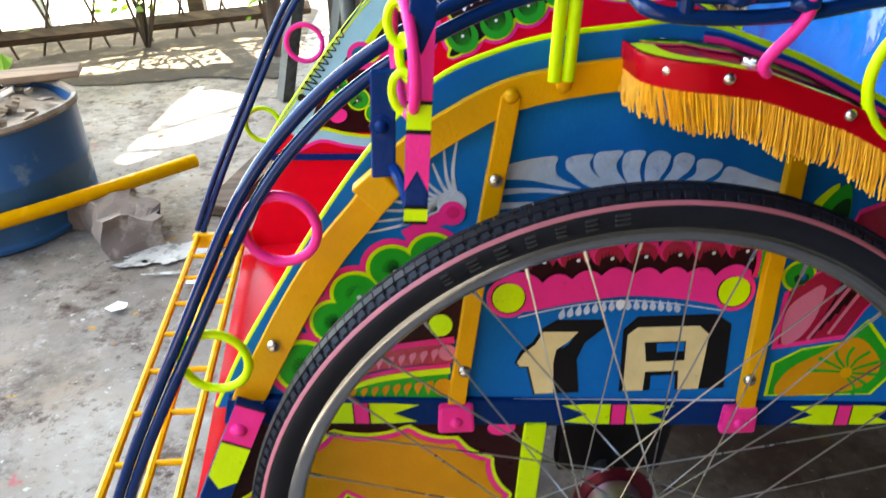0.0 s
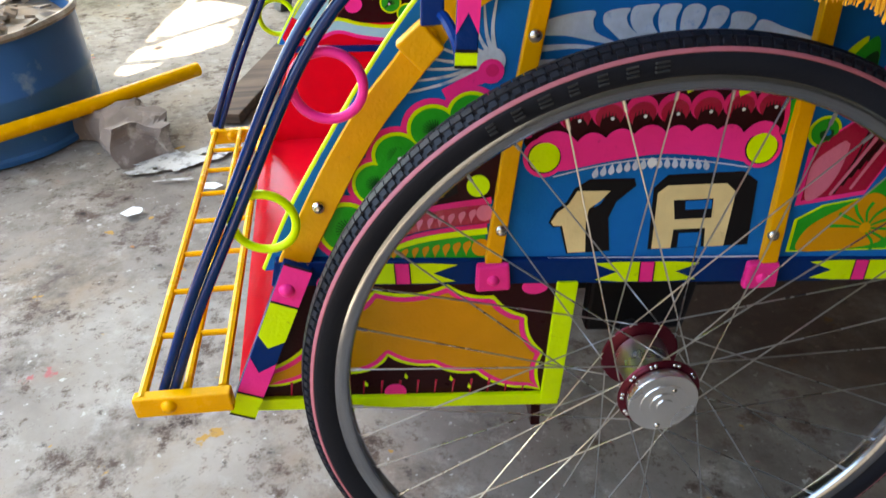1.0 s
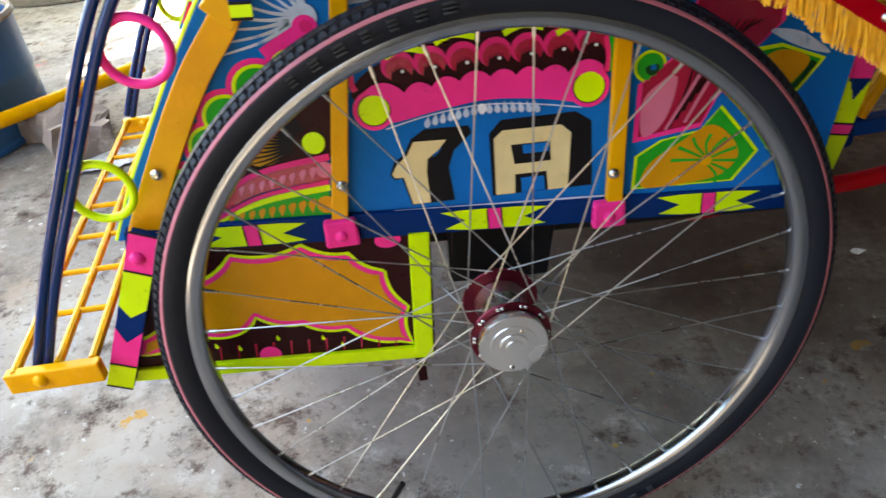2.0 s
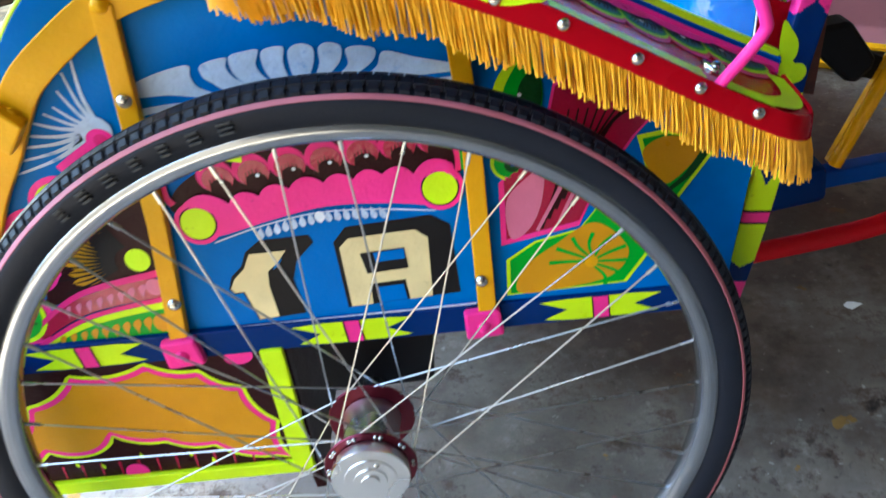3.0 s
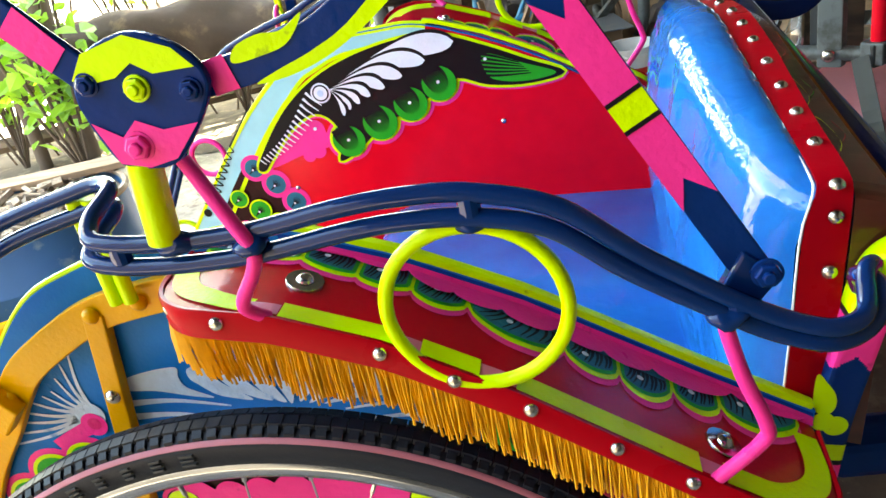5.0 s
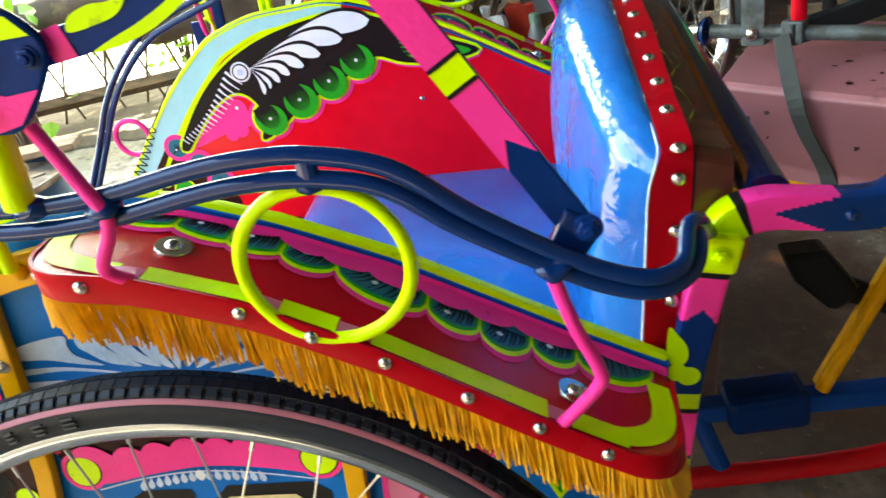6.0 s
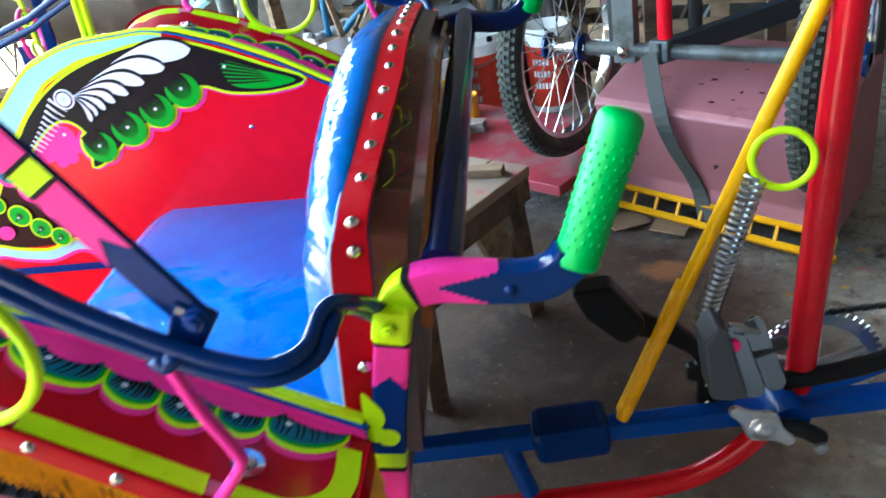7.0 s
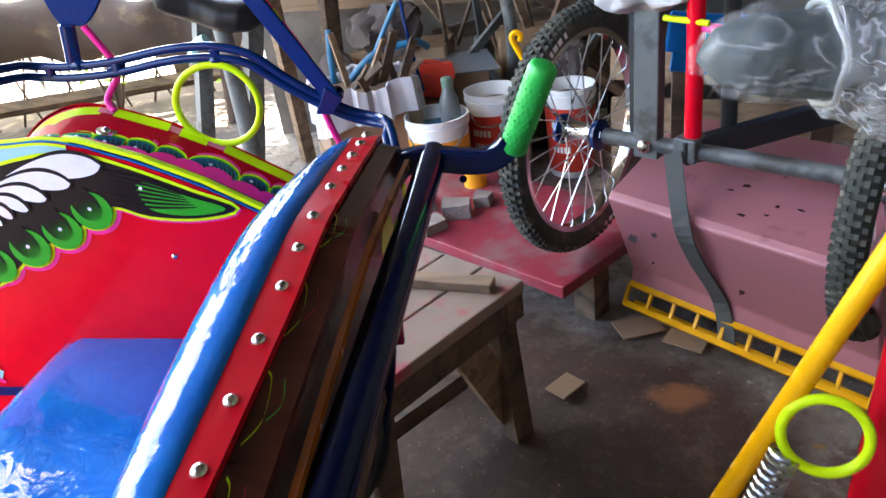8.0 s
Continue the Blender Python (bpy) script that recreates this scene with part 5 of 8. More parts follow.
    part("ring", hoop(S(-0.371, 0.040, 0.549) if near else S(-0.446, 0.040, 0.519), 0.0300, 0.0042, (0.05, 1, 0)), LIME, rail, "lime ring", smooth=True)
    part("stay", tube([S(0.058, -0.018, 0.903), S(0.074, -0.021, 0.866), S(0.0805, -0.022, 0.850), S(0.076, -0.020, 0.836), S(0.060, -0.014, 0.812), S(0.068, -0.006, 0.798)], 0.0042, 10), PINK, rail, "pink bent stay", smooth=True)
    part("stay", tube([S(0.319, -0.014, 0.770), S(0.327, -0.016, 0.738), S(0.338, -0.017, 0.707), S(0.337, -0.016, 0.692), S(0.311, -0.012, 0.660)], 0.0043, 10), PINK, rail, "pink bent stay", smooth=True)
    for dx in (-0.0055, 0.0055):
        part("stay", tube([S(-0.066 + dx, 0.056, 0.785), S(-0.062 + dx, 0.052, 0.865)], 0.0052, 10, 0), LIME, rail, "lime stay", smooth=True)
    post = part("stay", tube([S(0.032, -0.019, 0.860), S(0.038, -0.020, 0.906)], 0.0090, 18, 0), LIME if near else TUBEBLUE, rail, "lime post" if near else "blue post", smooth=True)
    return rail


def raise_far(before):
    """The far handrail and hood sit a little higher and further back than the near ones."""
    for ob in set(cab.children_recursive) - before:
        for v in ob.data.vertices:
            x = v.co.x
            v.co.x += 0.020 * max(0.0, min(1.0, (x - 0.03) / 0.17))
            v.co.z += 0.026 * max(0.0, min(1.0, (x + 0.15) / 0.10))


pair_rail(True)
BEFORE = set(cab.children_recursive)
pair_rail(False)
raise_far(BEFORE)


def flat_bar(name, a, b, width, y, th, parent, bands, label, near=True):
    """A flat bar in the side plane from a to b (x, z), with painted bands laid on its faces."""
    S = side(near)
    ax, az = a
    dx, dz = b[0] - ax, b[1] - az
    L = math.hypot(dx, dz)
    ux, uz = dx / L, dz / L

    def at(s, w):
        return (ax + ux * s - uz * w, az + uz * s + ux * w)
    o = [at(0, -width / 2), at(L, -width / 2), at(L, width / 2), at(0, width / 2)]
    ya, yb = S(0, y, 0)[1], S(0, y + th, 0)[1]
    bar = part(name, plate(o, ya, yb), NAVY, parent, label, bevel=0.0012)
    yy = y - 0.0003
    sgn = -1 if near else 1
    p = Paint("painted_band", bar if bar.parent == cab else parent, lambda u, v, h: (u, S(0, yy, 0)[1] + sgn * h, v), "pink and lime bands")
    for s0, s1, mat, n0, n1 in bands:
        m = [at(s0, -width * 0.49), at(s1, -width * 0.49)]
        if n1:
            m += [at(s1 - n1 if n1 > 0 else s1 - n1, 0)]
        m += [at(s1, width * 0.49), at(s0, width * 0.49)]
        if n0:
            m += [at(s0 + n0, 0)]
        p.piece("painted_band")
        p.poly(mat, m, 1)
        for s in (s0, s1):
            if not (n0 or n1):
                p.stroke(BLACK, [at(s, -width * 0.49), at(s, width * 0.49)], 0.0025, 2)
    p.done()
    return bar


for near in (True, False):
    fp = flat_bar("front_post", (-0.437 if near else -0.482, 0.305), (-0.349, 0.492), 0.029, 0.036, 0.019, cab,
                  [(0.0, 0.034, LIME, 0, 0), (0.034, 0.086, PINK, 0, 0.018), (0.118, 0.165, LIME, -0.014, 0), (0.165, 0.213, PINK, 0, 0)], "navy corner post with pink and lime bands", near)
    if near:
        bolt("post_bolt", (-0.3615, 0.0355, 0.472), (0, -1, 0), 0.008, fp, PINK)
        part("post_lug", plate([(-0.335, 0.455), (-0.315, 0.452), (-0.31, 0.474), (-0.332, 0.478)], 0.036, 0.046), PINK, fp, "pink lug", bevel=0.003)


def build_hood(near):
    S = side(near)
    ny = -1 if near else 1
    arm = flat_bar("hood_arm", (0.340, 0.786), (0.157, 1.115), 0.0195, -0.003, 0.006, cab,
                   [(0.0595, 0.1110, PINK, 0.016, 0), (0.1110, 0.1275, LIME, 0, 0), (0.1275, 0.189, PINK, 0, 0.016), (0.225, 0.25, LIME, 0, 0)], "navy flat hood arm with pink and lime bands", near)
    nut("pivot_nut", S(0.341, -0.0085, 0.796), (0, ny, 0), 0.0068, arm, NAVY)
    part("pivot_lug", plate([(0.313, 0.775), (0.335, 0.772), (0.350, 0.792), (0.330, 0.808)], S(0, -0.0055, 0)[1], S(0, 0.0052, 0)[1]), TUBEBLUE, cab, "blue pivot lug", bevel=0.002)
    # hinge shield
    sh = curve2([(0.056 + (x - 0.056) * 0.93, 0.937 + (z - 0.937) * 0.93) for x, z in [(0.018, 0.950), (0.030, 0.965), (0.056, 0.972), (0.080, 0.962), (0.092, 0.944), (0.084, 0.926), (0.062, 0.903), (0.045, 0.900), (0.028, 0.905), (0.018, 0.932)]], 5, True)
    ya, yb = S(0, -0.027, 0)[1], S(0, -0.021, 0)[1]
    shield = part("hinge_shield", plate(sh, ya, yb), NAVY, cab, "navy, lime and pink hood hinge shield", bevel=0.0015)
    p = Paint("painted_shield", shield, lambda u, v, h: (0.056 + (u - 0.056) * 0.93, S(0, -0.0274, 0)[1] + ny * h, 0.937 + (v - 0.937) * 0.93), "lime cap and pink tip")
    p.poly(LIME, [(0.020, 0.953), (0.030, 0.9655), (0.056, 0.971), (0.079, 0.961), (0.088, 0.950), (0.078, 0.950), (0.065, 0.950), (0.055, 0.957), (0.044, 0.951), (0.030, 0.950)], 1)
    p.poly(PINK, [(0.021, 0.930), (0.036, 0.920), (0.046, 0.928), (0.060, 0.921), (0.080, 0.922), (0.062, 0.9045), (0.045, 0.9015), (0.029, 0.906)], 1)
    p.done()
    for x, z, r, m in ((0.027, 0.950, 0.0075, NAVY), (0.082, 0.939, 0.0075, NAVY), (0.0535, 0.944, 0.0072, LIME), (0.043, 0.914, 0.0085, PINK)):
        nut("shield_nut", S(0.056 + (x - 0.056) * 0.93, -0.0274, 0.937 + (z - 0.937) * 0.93), (0, ny, 0), r * (0.66 if m is NAVY else 0.78), shield, m)
    # hinge links
    for nm, pts, w in (("hood_link", [(0.082, 0.940), (0.115, 0.944), (0.150, 0.955), (0.190, 0.982), (0.225, 1.012)], (0.017, 0.015)), ("hood_link", [(0.024, 0.950), (-0.02, 1.000), (-0.07, 1.065)], (0.017, 0.017))):
        l, r_ = widened(curve2(pts, 6), w)
        link = part(nm, plate(l + r_[::-1], S(0, -0.019, 0)[1], S(0, -0.014, 0)[1]), NAVY, cab, "navy hood link with pink and lime paint", bevel=0.001)
        p = Paint("painted_link", link, lambda u, v, h: (u, S(0, -0.0193, 0)[1] + ny * h, v), "pink band and lime leaves")
        if pts[1][0] > 0.05:
            p.poly(PINK, [(0.088, 0.932), (0.101, 0.934), (0.097, 0.951), (0.086, 0.949)], 1)
            p.blob(LIME, [(0.101, 0.946), (0.104, 0.953), (0.116, 0.957), (0.128, 0.957), (0.140, 0.963), (0.130, 0.951), (0.115, 0.947)], 1).blob(LIME, [(0.110, 0.9345), (0.128, 0.936), (0.150, 0.943), (0.175, 0.957), (0.200, 0.977), (0.190, 0.977), (0.160, 0.955), (0.140, 0.9455), (0.122, 0.9395)], 1)
        else:
            p.poly(PINK, [(0.008, 0.956), (-0.012, 0.978), (0.002, 0.989), (0.02, 0.966)], 1)
        p.done()
    # front hood stay with chain and ring
    st = flat_bar("hood_stay", (-0.1845, 0.714), (-0.166, 0.930), 0.0170, -0.033, 0.005, cab,
                  [(0.0, 0.012, LIME, 0, 0), (0.024, 0.066, PINK, 0.016, 0), (0.068, 0.088, LIME, 0, 0), (0.089, 0.139, PINK, 0, 0.02)], "navy hood stay with pink and lime bands", near)
    part("stay_plate", plate([(-0.215, 0.735), (-0.197, 0.735), (-0.192, 0.815), (-0.210, 0.815)], S(0, 0.0, 0)[1], S(0, 0.006, 0)[1]), NAVY, cab, "navy stay plate", bevel=0.0015)
    bolt("stay_bolt", S(-0.205, -0.0005, 0.775), (0, ny, 0), 0.0052, cab, NAVY, washer=0.0085)
    part("stay_bracket", tube([S(-0.207, 0.03, 0.735), S(-0.198, 0.0, 0.742), S(-0.190, -0.022, 0.730), S(-0.187, -0.028, 0.712)], 0.0045, 8), NAVY, cab, "bent bracket", smooth=True)
    part("chain_ring", hoop(S(-0.186, -0.005, 0.826), 0.040, 0.0040, (1, 0.18, 0)), PINK, cab, "pink hanging ring", smooth=True)
    for k in range(5):
        part("chain_link", hoop(S(-0.187 + 0.003 * (k % 2), -0.008, 0.895 - 0.0235 * k), 0.0085, 0.0031, (1.4 if k % 2 else 0.25, 1, 0.1), 20, 8, 1.75), LIME, cab, "lime chain link", smooth=True)


build_hood(True)
BEFORE = set(cab.children_recursive)
build_hood(False)
raise_far(BEFORE)

# handlebar: two bent flat-faced arms with grips, joined by a cross tube
def bar_section(w, t, n=14, c=0.003):
    """A box section with softened corners: n columns over each broad face."""
    h = w / 2 - c
    front = [(t / 2, -h + 2 * h * i / n) for i in range(n + 1)]
    rear = [(-t / 2, h - 2 * h * i / n) for i in range(n + 1)]
    return front + [(t / 2 - c * 0.3, w / 2 - c * 0.3), (t / 2 - c, w / 2), (-t / 2 + c, w / 2), (-t / 2 + c * 0.3, w / 2 - c * 0.3)] + rear + [(-t / 2 + c * 0.3, -w / 2 + c * 0.3), (-t / 2 + c, -w / 2), (t / 2 - c, -w / 2), (t / 2 - c * 0.3, -w / 2 + c * 0.3)]


def build_arm(near):
    S = side(near)
    pts = [(0.360, 0.385), (0.374, 0.440), (0.382, 0.476), (0.392, 0.530), (0.404, 0.610), (0.416, 0.665), (0.4245, 0.701), (0.430, 0.722), (0.441, 0.737), (0.463, 0.7415), (0.488, 0.738), (0.512, 0.734), (0.535, 0.734), (0.550, 0.742), (0.557, 0.752)]
    line = smooth_line([S(x, 0.091, z) for x, z in pts], 40)
    if not near:
        line = [Vector((q.x + 0.012 * max(0, (q.z - 0.7) / 0.05), q.y, q.z + 0.026 * max(0, min(1, (q.z - 0.6) / 0.12)))) for q in line]
    run = [0.0]
    for p_, q_ in zip(line, line[1:]):
        run.append(run[-1] + (q_ - p_).length)
    at = [i * 40 for i in range(len(pts))]

    def upto(z):
        return float(np.interp(z, [pts[i][1] for i in range(8)], [run[at[i]] for i in range(8)])) / run[-1]

    def along(x):
        return float(np.interp(x, [pts[i][0] for i in range(7, 15)], [run[at[i]] for i in range(7, 15)])) / run[-1]
    if near:
        bands = [(upto(0.408), PINK, 0), (upto(0.424), NAVY, 0.02), (upto(0.4715), LIME, 0), (upto(0.4735), BLACK, 0), (upto(0.4845), PINK, 0), (upto(0.4865), BLACK, 0), (upto(0.512), LIME, 0.05), (upto(0.536), NAVY, 0), (upto(0.578), PINK, 0), (upto(0.582), BLACK, 0), (upto(0.597), LIME, 0),
                 (upto(0.672), NAVY, -0.026), (upto(0.6975), PINK, 0), (upto(0.7015), BLACK, 0), (along(0.4445), LIME, 0), (along(0.449), BLACK, 0), (along(0.463), PINK, 0.085), (1.0, TUBEBLUE, 0)]
    else:
        bands = [(0.30, INK, 0), (0.34, LIME, 0.03), (1.0, INK, 0)]
    mats = []
    for e, m, k in bands:
        if m not in mats:
            mats.append(m)
    sec = bar_section(0.0262, 0.022)

    def pick(s_, u):
        j = int(u * len(sec))
        w_ = min(1.0, abs(sec[j][1] + sec[(j + 1) % len(sec)][1]) / 0.0262)
        for e, m, k in bands:
            if s_ <= e + k * w_:
                return mats.index(m)
        return mats.index(bands[-1][1])
    return part("handlebar_arm", sweep(bmesh.new(), line, sec, normal=(0, -1 if near else 1, 0), pick=pick), mats, cab, "blue handlebar arm with pink and lime bands", smooth=True)


for near in (True, False):
    S = side(near)
    bar = build_arm(near)
    bolt("arm_rivet", S(0.512, 0.0795, 0.734), (0, -1 if near else 1, 0), 0.0045, bar, TUBEBLUE)
    if near:
        p = Paint("painted_flower", bar, lambda u, v, h: (u, 0.0796 - h, v), "lime flower with rounded petals")
        p.blob(LIME, [(0.393, 0.660), (0.400, 0.652), (0.4055, 0.641), (0.405, 0.630), (0.399, 0.625), (0.391, 0.632)], 1)
        p.disc(LIME, (0.4055, 0.615), 0.0085, 2).disc(LIME, (0.397, 0.620), 0.0080, 3)
        p.done()
    part("clamp", box(S(0.4285, 0.0745, 0.7205), (0.026, 0.013, 0.028), (0, 14, 0)), LIME, bar, "lime clamp", bevel=0.004)
    nut("clamp_nut", S(0.4275, 0.068, 0.7215), (0, -1 if near else 1, 0), 0.0058, bar, LIME)
    # rubber grip with pimples
    a, b = Vector(S(0.557, 0.089, 0.742)), Vector(S(0.596, 0.106, 0.837))
    if not near:
        a, b = a + Vector((0.014, 0, 0.027)), b + Vector((0.014, 0, 0.027))
    d = (b - a).normalized()
    L = (b - a).length
    prof = [(0.0, 0.0), (0.0145, 0.0), (0.0163, 0.004), (0.0150, 0.010)]
    for i in range(8):
        h = 0.012 + 0.0095 * i
        prof += [(0.0149, h), (0.0156, h + 0.004)]
    prof += [(0.0152, L - 0.016), (0.0157, L - 0.012), (0.0155, L - 0.006), (0.0146, L - 0.002), (0.0126, L + 0.0008), (0.0090, L + 0.0024), (0.004, L + 0.0032), (0, L + 0.0033)]
    part("grip", lathe(a, d, prof, 36), GRIP, bar, "bright green ribbed rubber grip", smooth=True)
    bm = bmesh.new()
    q = d.to_track_quat("Z", "Y")
    for i in range(12):
        for j in range(16):
            an = 2 * math.pi * (j + 0.5 * (i % 2)) / 16
            c = a + q @ Vector((0.0147 * math.cos(an), 0.0147 * math.sin(an), 0.014 + 0.0064 * i))
            bmesh.ops.create_icosphere(bm, subdivisions=1, radius=0.0016, matrix=Matrix.Translation(c))
    part("grip_texture", bm, GRIP, bar, "moulded pimples", smooth=True, kind="stuff")
part("cross_tube", tube([(0.466, 0.102, 0.745), (0.482, 2 * MID - 0.080, 0.767)], 0.0155, 20, 0), INK, cab, "near-black blue cross tube", smooth=True)

# seat and backrest
bm = bmesh.new()
nx_, ny_ = 18, 24
grid = []
for i in range(nx_ + 1):
    row = []
    for j in range(ny_ + 1):
        u, v = i / nx_, j / ny_
        x = -0.075 + 0.46 * u
        y = 0.082 + 0.646 * v
        edge_ = min(1.0, u / 0.09) ** 0.5 if u < 0.09 else 1.0
        puff = 0.012 * (math.sin(math.pi * v) ** 0.5) * math.sin(math.pi * min(1, u + 0.12)) ** 0.5
        z = 0.505 + 0.042 * edge_ - 0.025 * u + puff
        row.append(bm.verts.new((x, y, z)))
    grid.append(row)
for i in range(nx_):
    for j in range(ny_):
        bm.faces.new((grid[i][j], grid[i + 1][j], grid[i + 1][j + 1], grid[i][j + 1]))
base = [bm.verts.new((q.co.x, q.co.y, 0.42)) for q in grid[0]]
for j in range(ny_):
    bm.faces.new((grid[0][j], grid[0][j + 1], base[j + 1], base[j]))
part("seat", bm, VINYL, cab, "shiny blue vinyl seat cushion with a violet reflection coloured in", smooth=True)
# seat front board; its dark colour and low foot stand for shade below
part("seat_front", box((-0.1005, MID, 0.344), (0.012, 0.63, 0.307)), SOOT, cab, "seat front board, darkened and lengthened for the shade under it", bevel=0.002)
part("seat_base", box((0.16, MID, 0.465), (0.44, 0.646, 0.06)), OLDWOOD, cab, "wooden seat base")


def back_z(y):
    return float(np.interp(y, [0.085, 0.105, 0.135, 0.22, 0.32, 0.42, 0.47, 0.56, 0.66, 0.72, 0.745], [0.74, 0.781, 0.787, 0.795, 0.806, 0.817, 0.820, 0.815, 0.806, 0.800, 0.76]))


bm = bmesh.new()
NU, NV = 28, 20
front = []
for i in range(NU + 1):
    row = []
    u = i / NU
    for j in range(NV + 1):
        v = j / NV
        y0 = 0.091 + 0.019 * min(1.0, v / 0.6)
        y = y0 + (0.725 - y0) * u
        top_ = back_z(max(y, 0.113))
        ends = max(0.0, math.sin(math.pi * u)) ** 0.35
        if v < 0.65:
            z = 0.515 + (top_ - 0.022 - 0.515) * (v / 0.65)
            lean = 0.372 + (z - 0.515) * 0.11
            x = lean - (0.012 + 0.048 * ends) * (0.35 + 0.65 * math.sin(math.pi * min(1.0, 0.12 + 0.55 * v / 0.65)))
            x += 0.004 * math.sin(u * 37 + 5 * v) * math.sin(math.pi * v)
        else:
            a_ = math.pi * (1.0 - (v - 0.65) / 0.35)
            lean = 0.372 + (top_ - 0.515) * 0.11
            hw = (0.012 + 0.048 * ends) / 2 * (0.35 + 0.65 * math.sin(math.pi * 0.67))
            x = lean - hw + hw * math.cos(a_)
            z = top_ - 0.022 * (1 - (v - 0.65) / 0.35) + (0.004 + 0.014 * ends) * math.sin(a_)
        row.append(bm.verts.new((x, y, z)))
    front.append(row)
for i in range(NU):
    for j in range(NV):
        bm.faces.new((front[i][j], front[i][j + 1], front[i + 1][j + 1], front[i + 1][j]))
backrest = part("backrest", bm, VINYL, cab, "padded shiny blue vinyl backrest with a red studded edge", smooth=True)
rim_yz = [(0.088, 0.600), (0.094, 0.675), (0.101, 0.728), (0.107, 0.772)] + [(y, back_z(y)) for y in (0.115, 0.14, 0.166, 0.22, 0.269, 0.322, 0.375, 0.422, 0.47, 0.534, 0.584, 0.628, 0.671, 0.70)] + [(0.722, 0.785), (0.724, 0.72), (0.726, 0.60)]
rim_yz = curve2(rim_yz, 3)
bm = bmesh.new()
rows = []
for y, z in rim_yz:
    lean = 0.372 + (z - 0.515) * 0.11
    inn = -0.002 - 0.007 * max(0.0, min(1.0, (0.115 - y) / 0.012)) * max(0.0, min(1.0, (0.79 - z) / 0.03)) + float(np.interp(y, [0.09, 0.115, 0.2, 0.35], [-0.001, 0.0, 0.0, 0.0]))
    out_ = float(np.interp(y, [0.09, 0.2, 0.35, 0.6], [0.0185, 0.0205, 0.0265, 0.027]))
    rows.append([bm.verts.new((lean + o, y, z + dz)) for o, dz in ((inn, 0.0), (inn, 0.0025), (out_, 0.0025), (out_, -0.003))])
for a, b in zip(rows, rows[1:]):
    for j in range(3):
        bm.faces.new((a[j], a[j + 1], b[j + 1], b[j]))
band = part("backrest_band", bm, BANDRED, backrest, "red studded vinyl edging", smooth=True)
part("piping", tube([(0.368 + (z - 0.515) * 0.11 - 0.007 * max(0.0, min(1.0, (0.115 - y) / 0.012)) * max(0.0, min(1.0, (0.79 - z) / 0.03)), y, z + 0.0015) for y, z in rim_yz], 0.0008, 6, 0), WHITE, backrest, "thin white piping")
studs = [(0.090, 0.622), (0.094, 0.675), (0.101, 0.728), (0.1065, 0.765)] + [(y, back_z(y)) for y in (0.110, 0.165, 0.217, 0.267, 0.320, 0.375, 0.422, 0.470, 0.534, 0.584, 0.628, 0.671, 0.705)]
for i, (y, z) in enumerate(studs):
    lean = 0.372 + (z - 0.515) * 0.11
    nrm = (0, -1, 0.1) if i < 4 else (0, -0.1, 1)
    bolt("stud", (lean + float(np.interp(y, [0.09, 0.2, 0.35, 0.6], [0.0085, 0.0110, 0.0135, 0.012])), y - (0.003 if i < 4 else 0), z + (0 if i < 4 else 0.0028)), nrm, 0.0052, backrest)
bm = bmesh.new()
a = [bm.verts.new((0.392 + (z - 0.515) * 0.11, y, z - 0.004)) for y, z in rim_yz]
b = [bm.verts.new((0.417 + (z - 0.515) * 0.11, y, z - 0.012)) for y, z in rim_yz]
for i in range(len(a) - 1):
    bm.faces.new((a[i], a[i + 1], b[i + 1], b[i]))
bm.faces.new(b)
part("back_board", bm, VARNISH, cab, "varnished dark red wooden back board")
bm = sweep(bmesh.new(), [Vector((0.426 + (z - 0.515) * 0.11, y, z - 0.03)) for y, z in rim_yz[6:-6]], rect(0.007, 0.005), normal=(0, 0, 1))
part("back_moulding", bm, AMBER, cab, "thin orange varnished moulding", smooth=True)
part("rear_panel", plate([(0.385, 0.500), (0.408, 0.500), (0.414, 0.600), (0.411, 0.611), (0.404, 0.616), (0.385, 0.616)], 0.740, 0.750), CRIMSON, cab, "dark red rear end of the side panel", bevel=0.002)
part("panel_cap", plate([(0.386, 0.617), (0.408, 0.617), (0.405, 0.640), (0.398, 0.672), (0.386, 0.680)], 0.741, 0.749), LIME, cab, "lime end of the fender", bevel=0.002)
p = Paint("painted_back", cab, lambda u, v, h: (0.4330 + (v - 0.6) * 0.11 + h, u, v), "green and yellow scrolls")
p.blob(LIME, [(0.578, 0.772), (0.553, 0.762), (0.548, 0.741), (0.572, 0.722), (0.604, 0.722), (0.610, 0.745)], 2)
for k in range(9):
    y = 0.15 + 0.065 * k
    p.piece("painted_scroll")
    p.stroke(GREEN, [(y, 0.66), (y + 0.02, 0.70), (y + 0.045, 0.69), (y + 0.05, 0.665)], (0.003, 0.006), 1)
    p.stroke(OCHRE, [(y + 0.005, 0.62), (y + 0.03, 0.645), (y + 0.055, 0.63)], (0.003, 0.005), 1)
p.done()


def on_top(u, v, h):
    z = back_z(u)
    return (0.394 + 0.022 * v + (z - 0.515) * 0.11, u, z - 0.0030 - 0.008 * v + h)


p = Paint("painted_scroll", cab, on_top, "faded green and yellow scrolls")
for k, y in enumerate((0.16, 0.24, 0.33, 0.43)):
    p.piece("painted_scroll")
    p.stroke(LIME, [(y, 0.15), (y + 0.020, 0.42), (y + 0.050, 0.30), (y + 0.058, 0.12)], (0.0012, 0.0022), 1)
    p.stroke(GREEN if k % 2 else CRIMSON, [(y + 0.02, 0.50), (y + 0.035, 0.75), (y + 0.055, 0.60)], (0.0012, 0.0026), 1)
p.done()

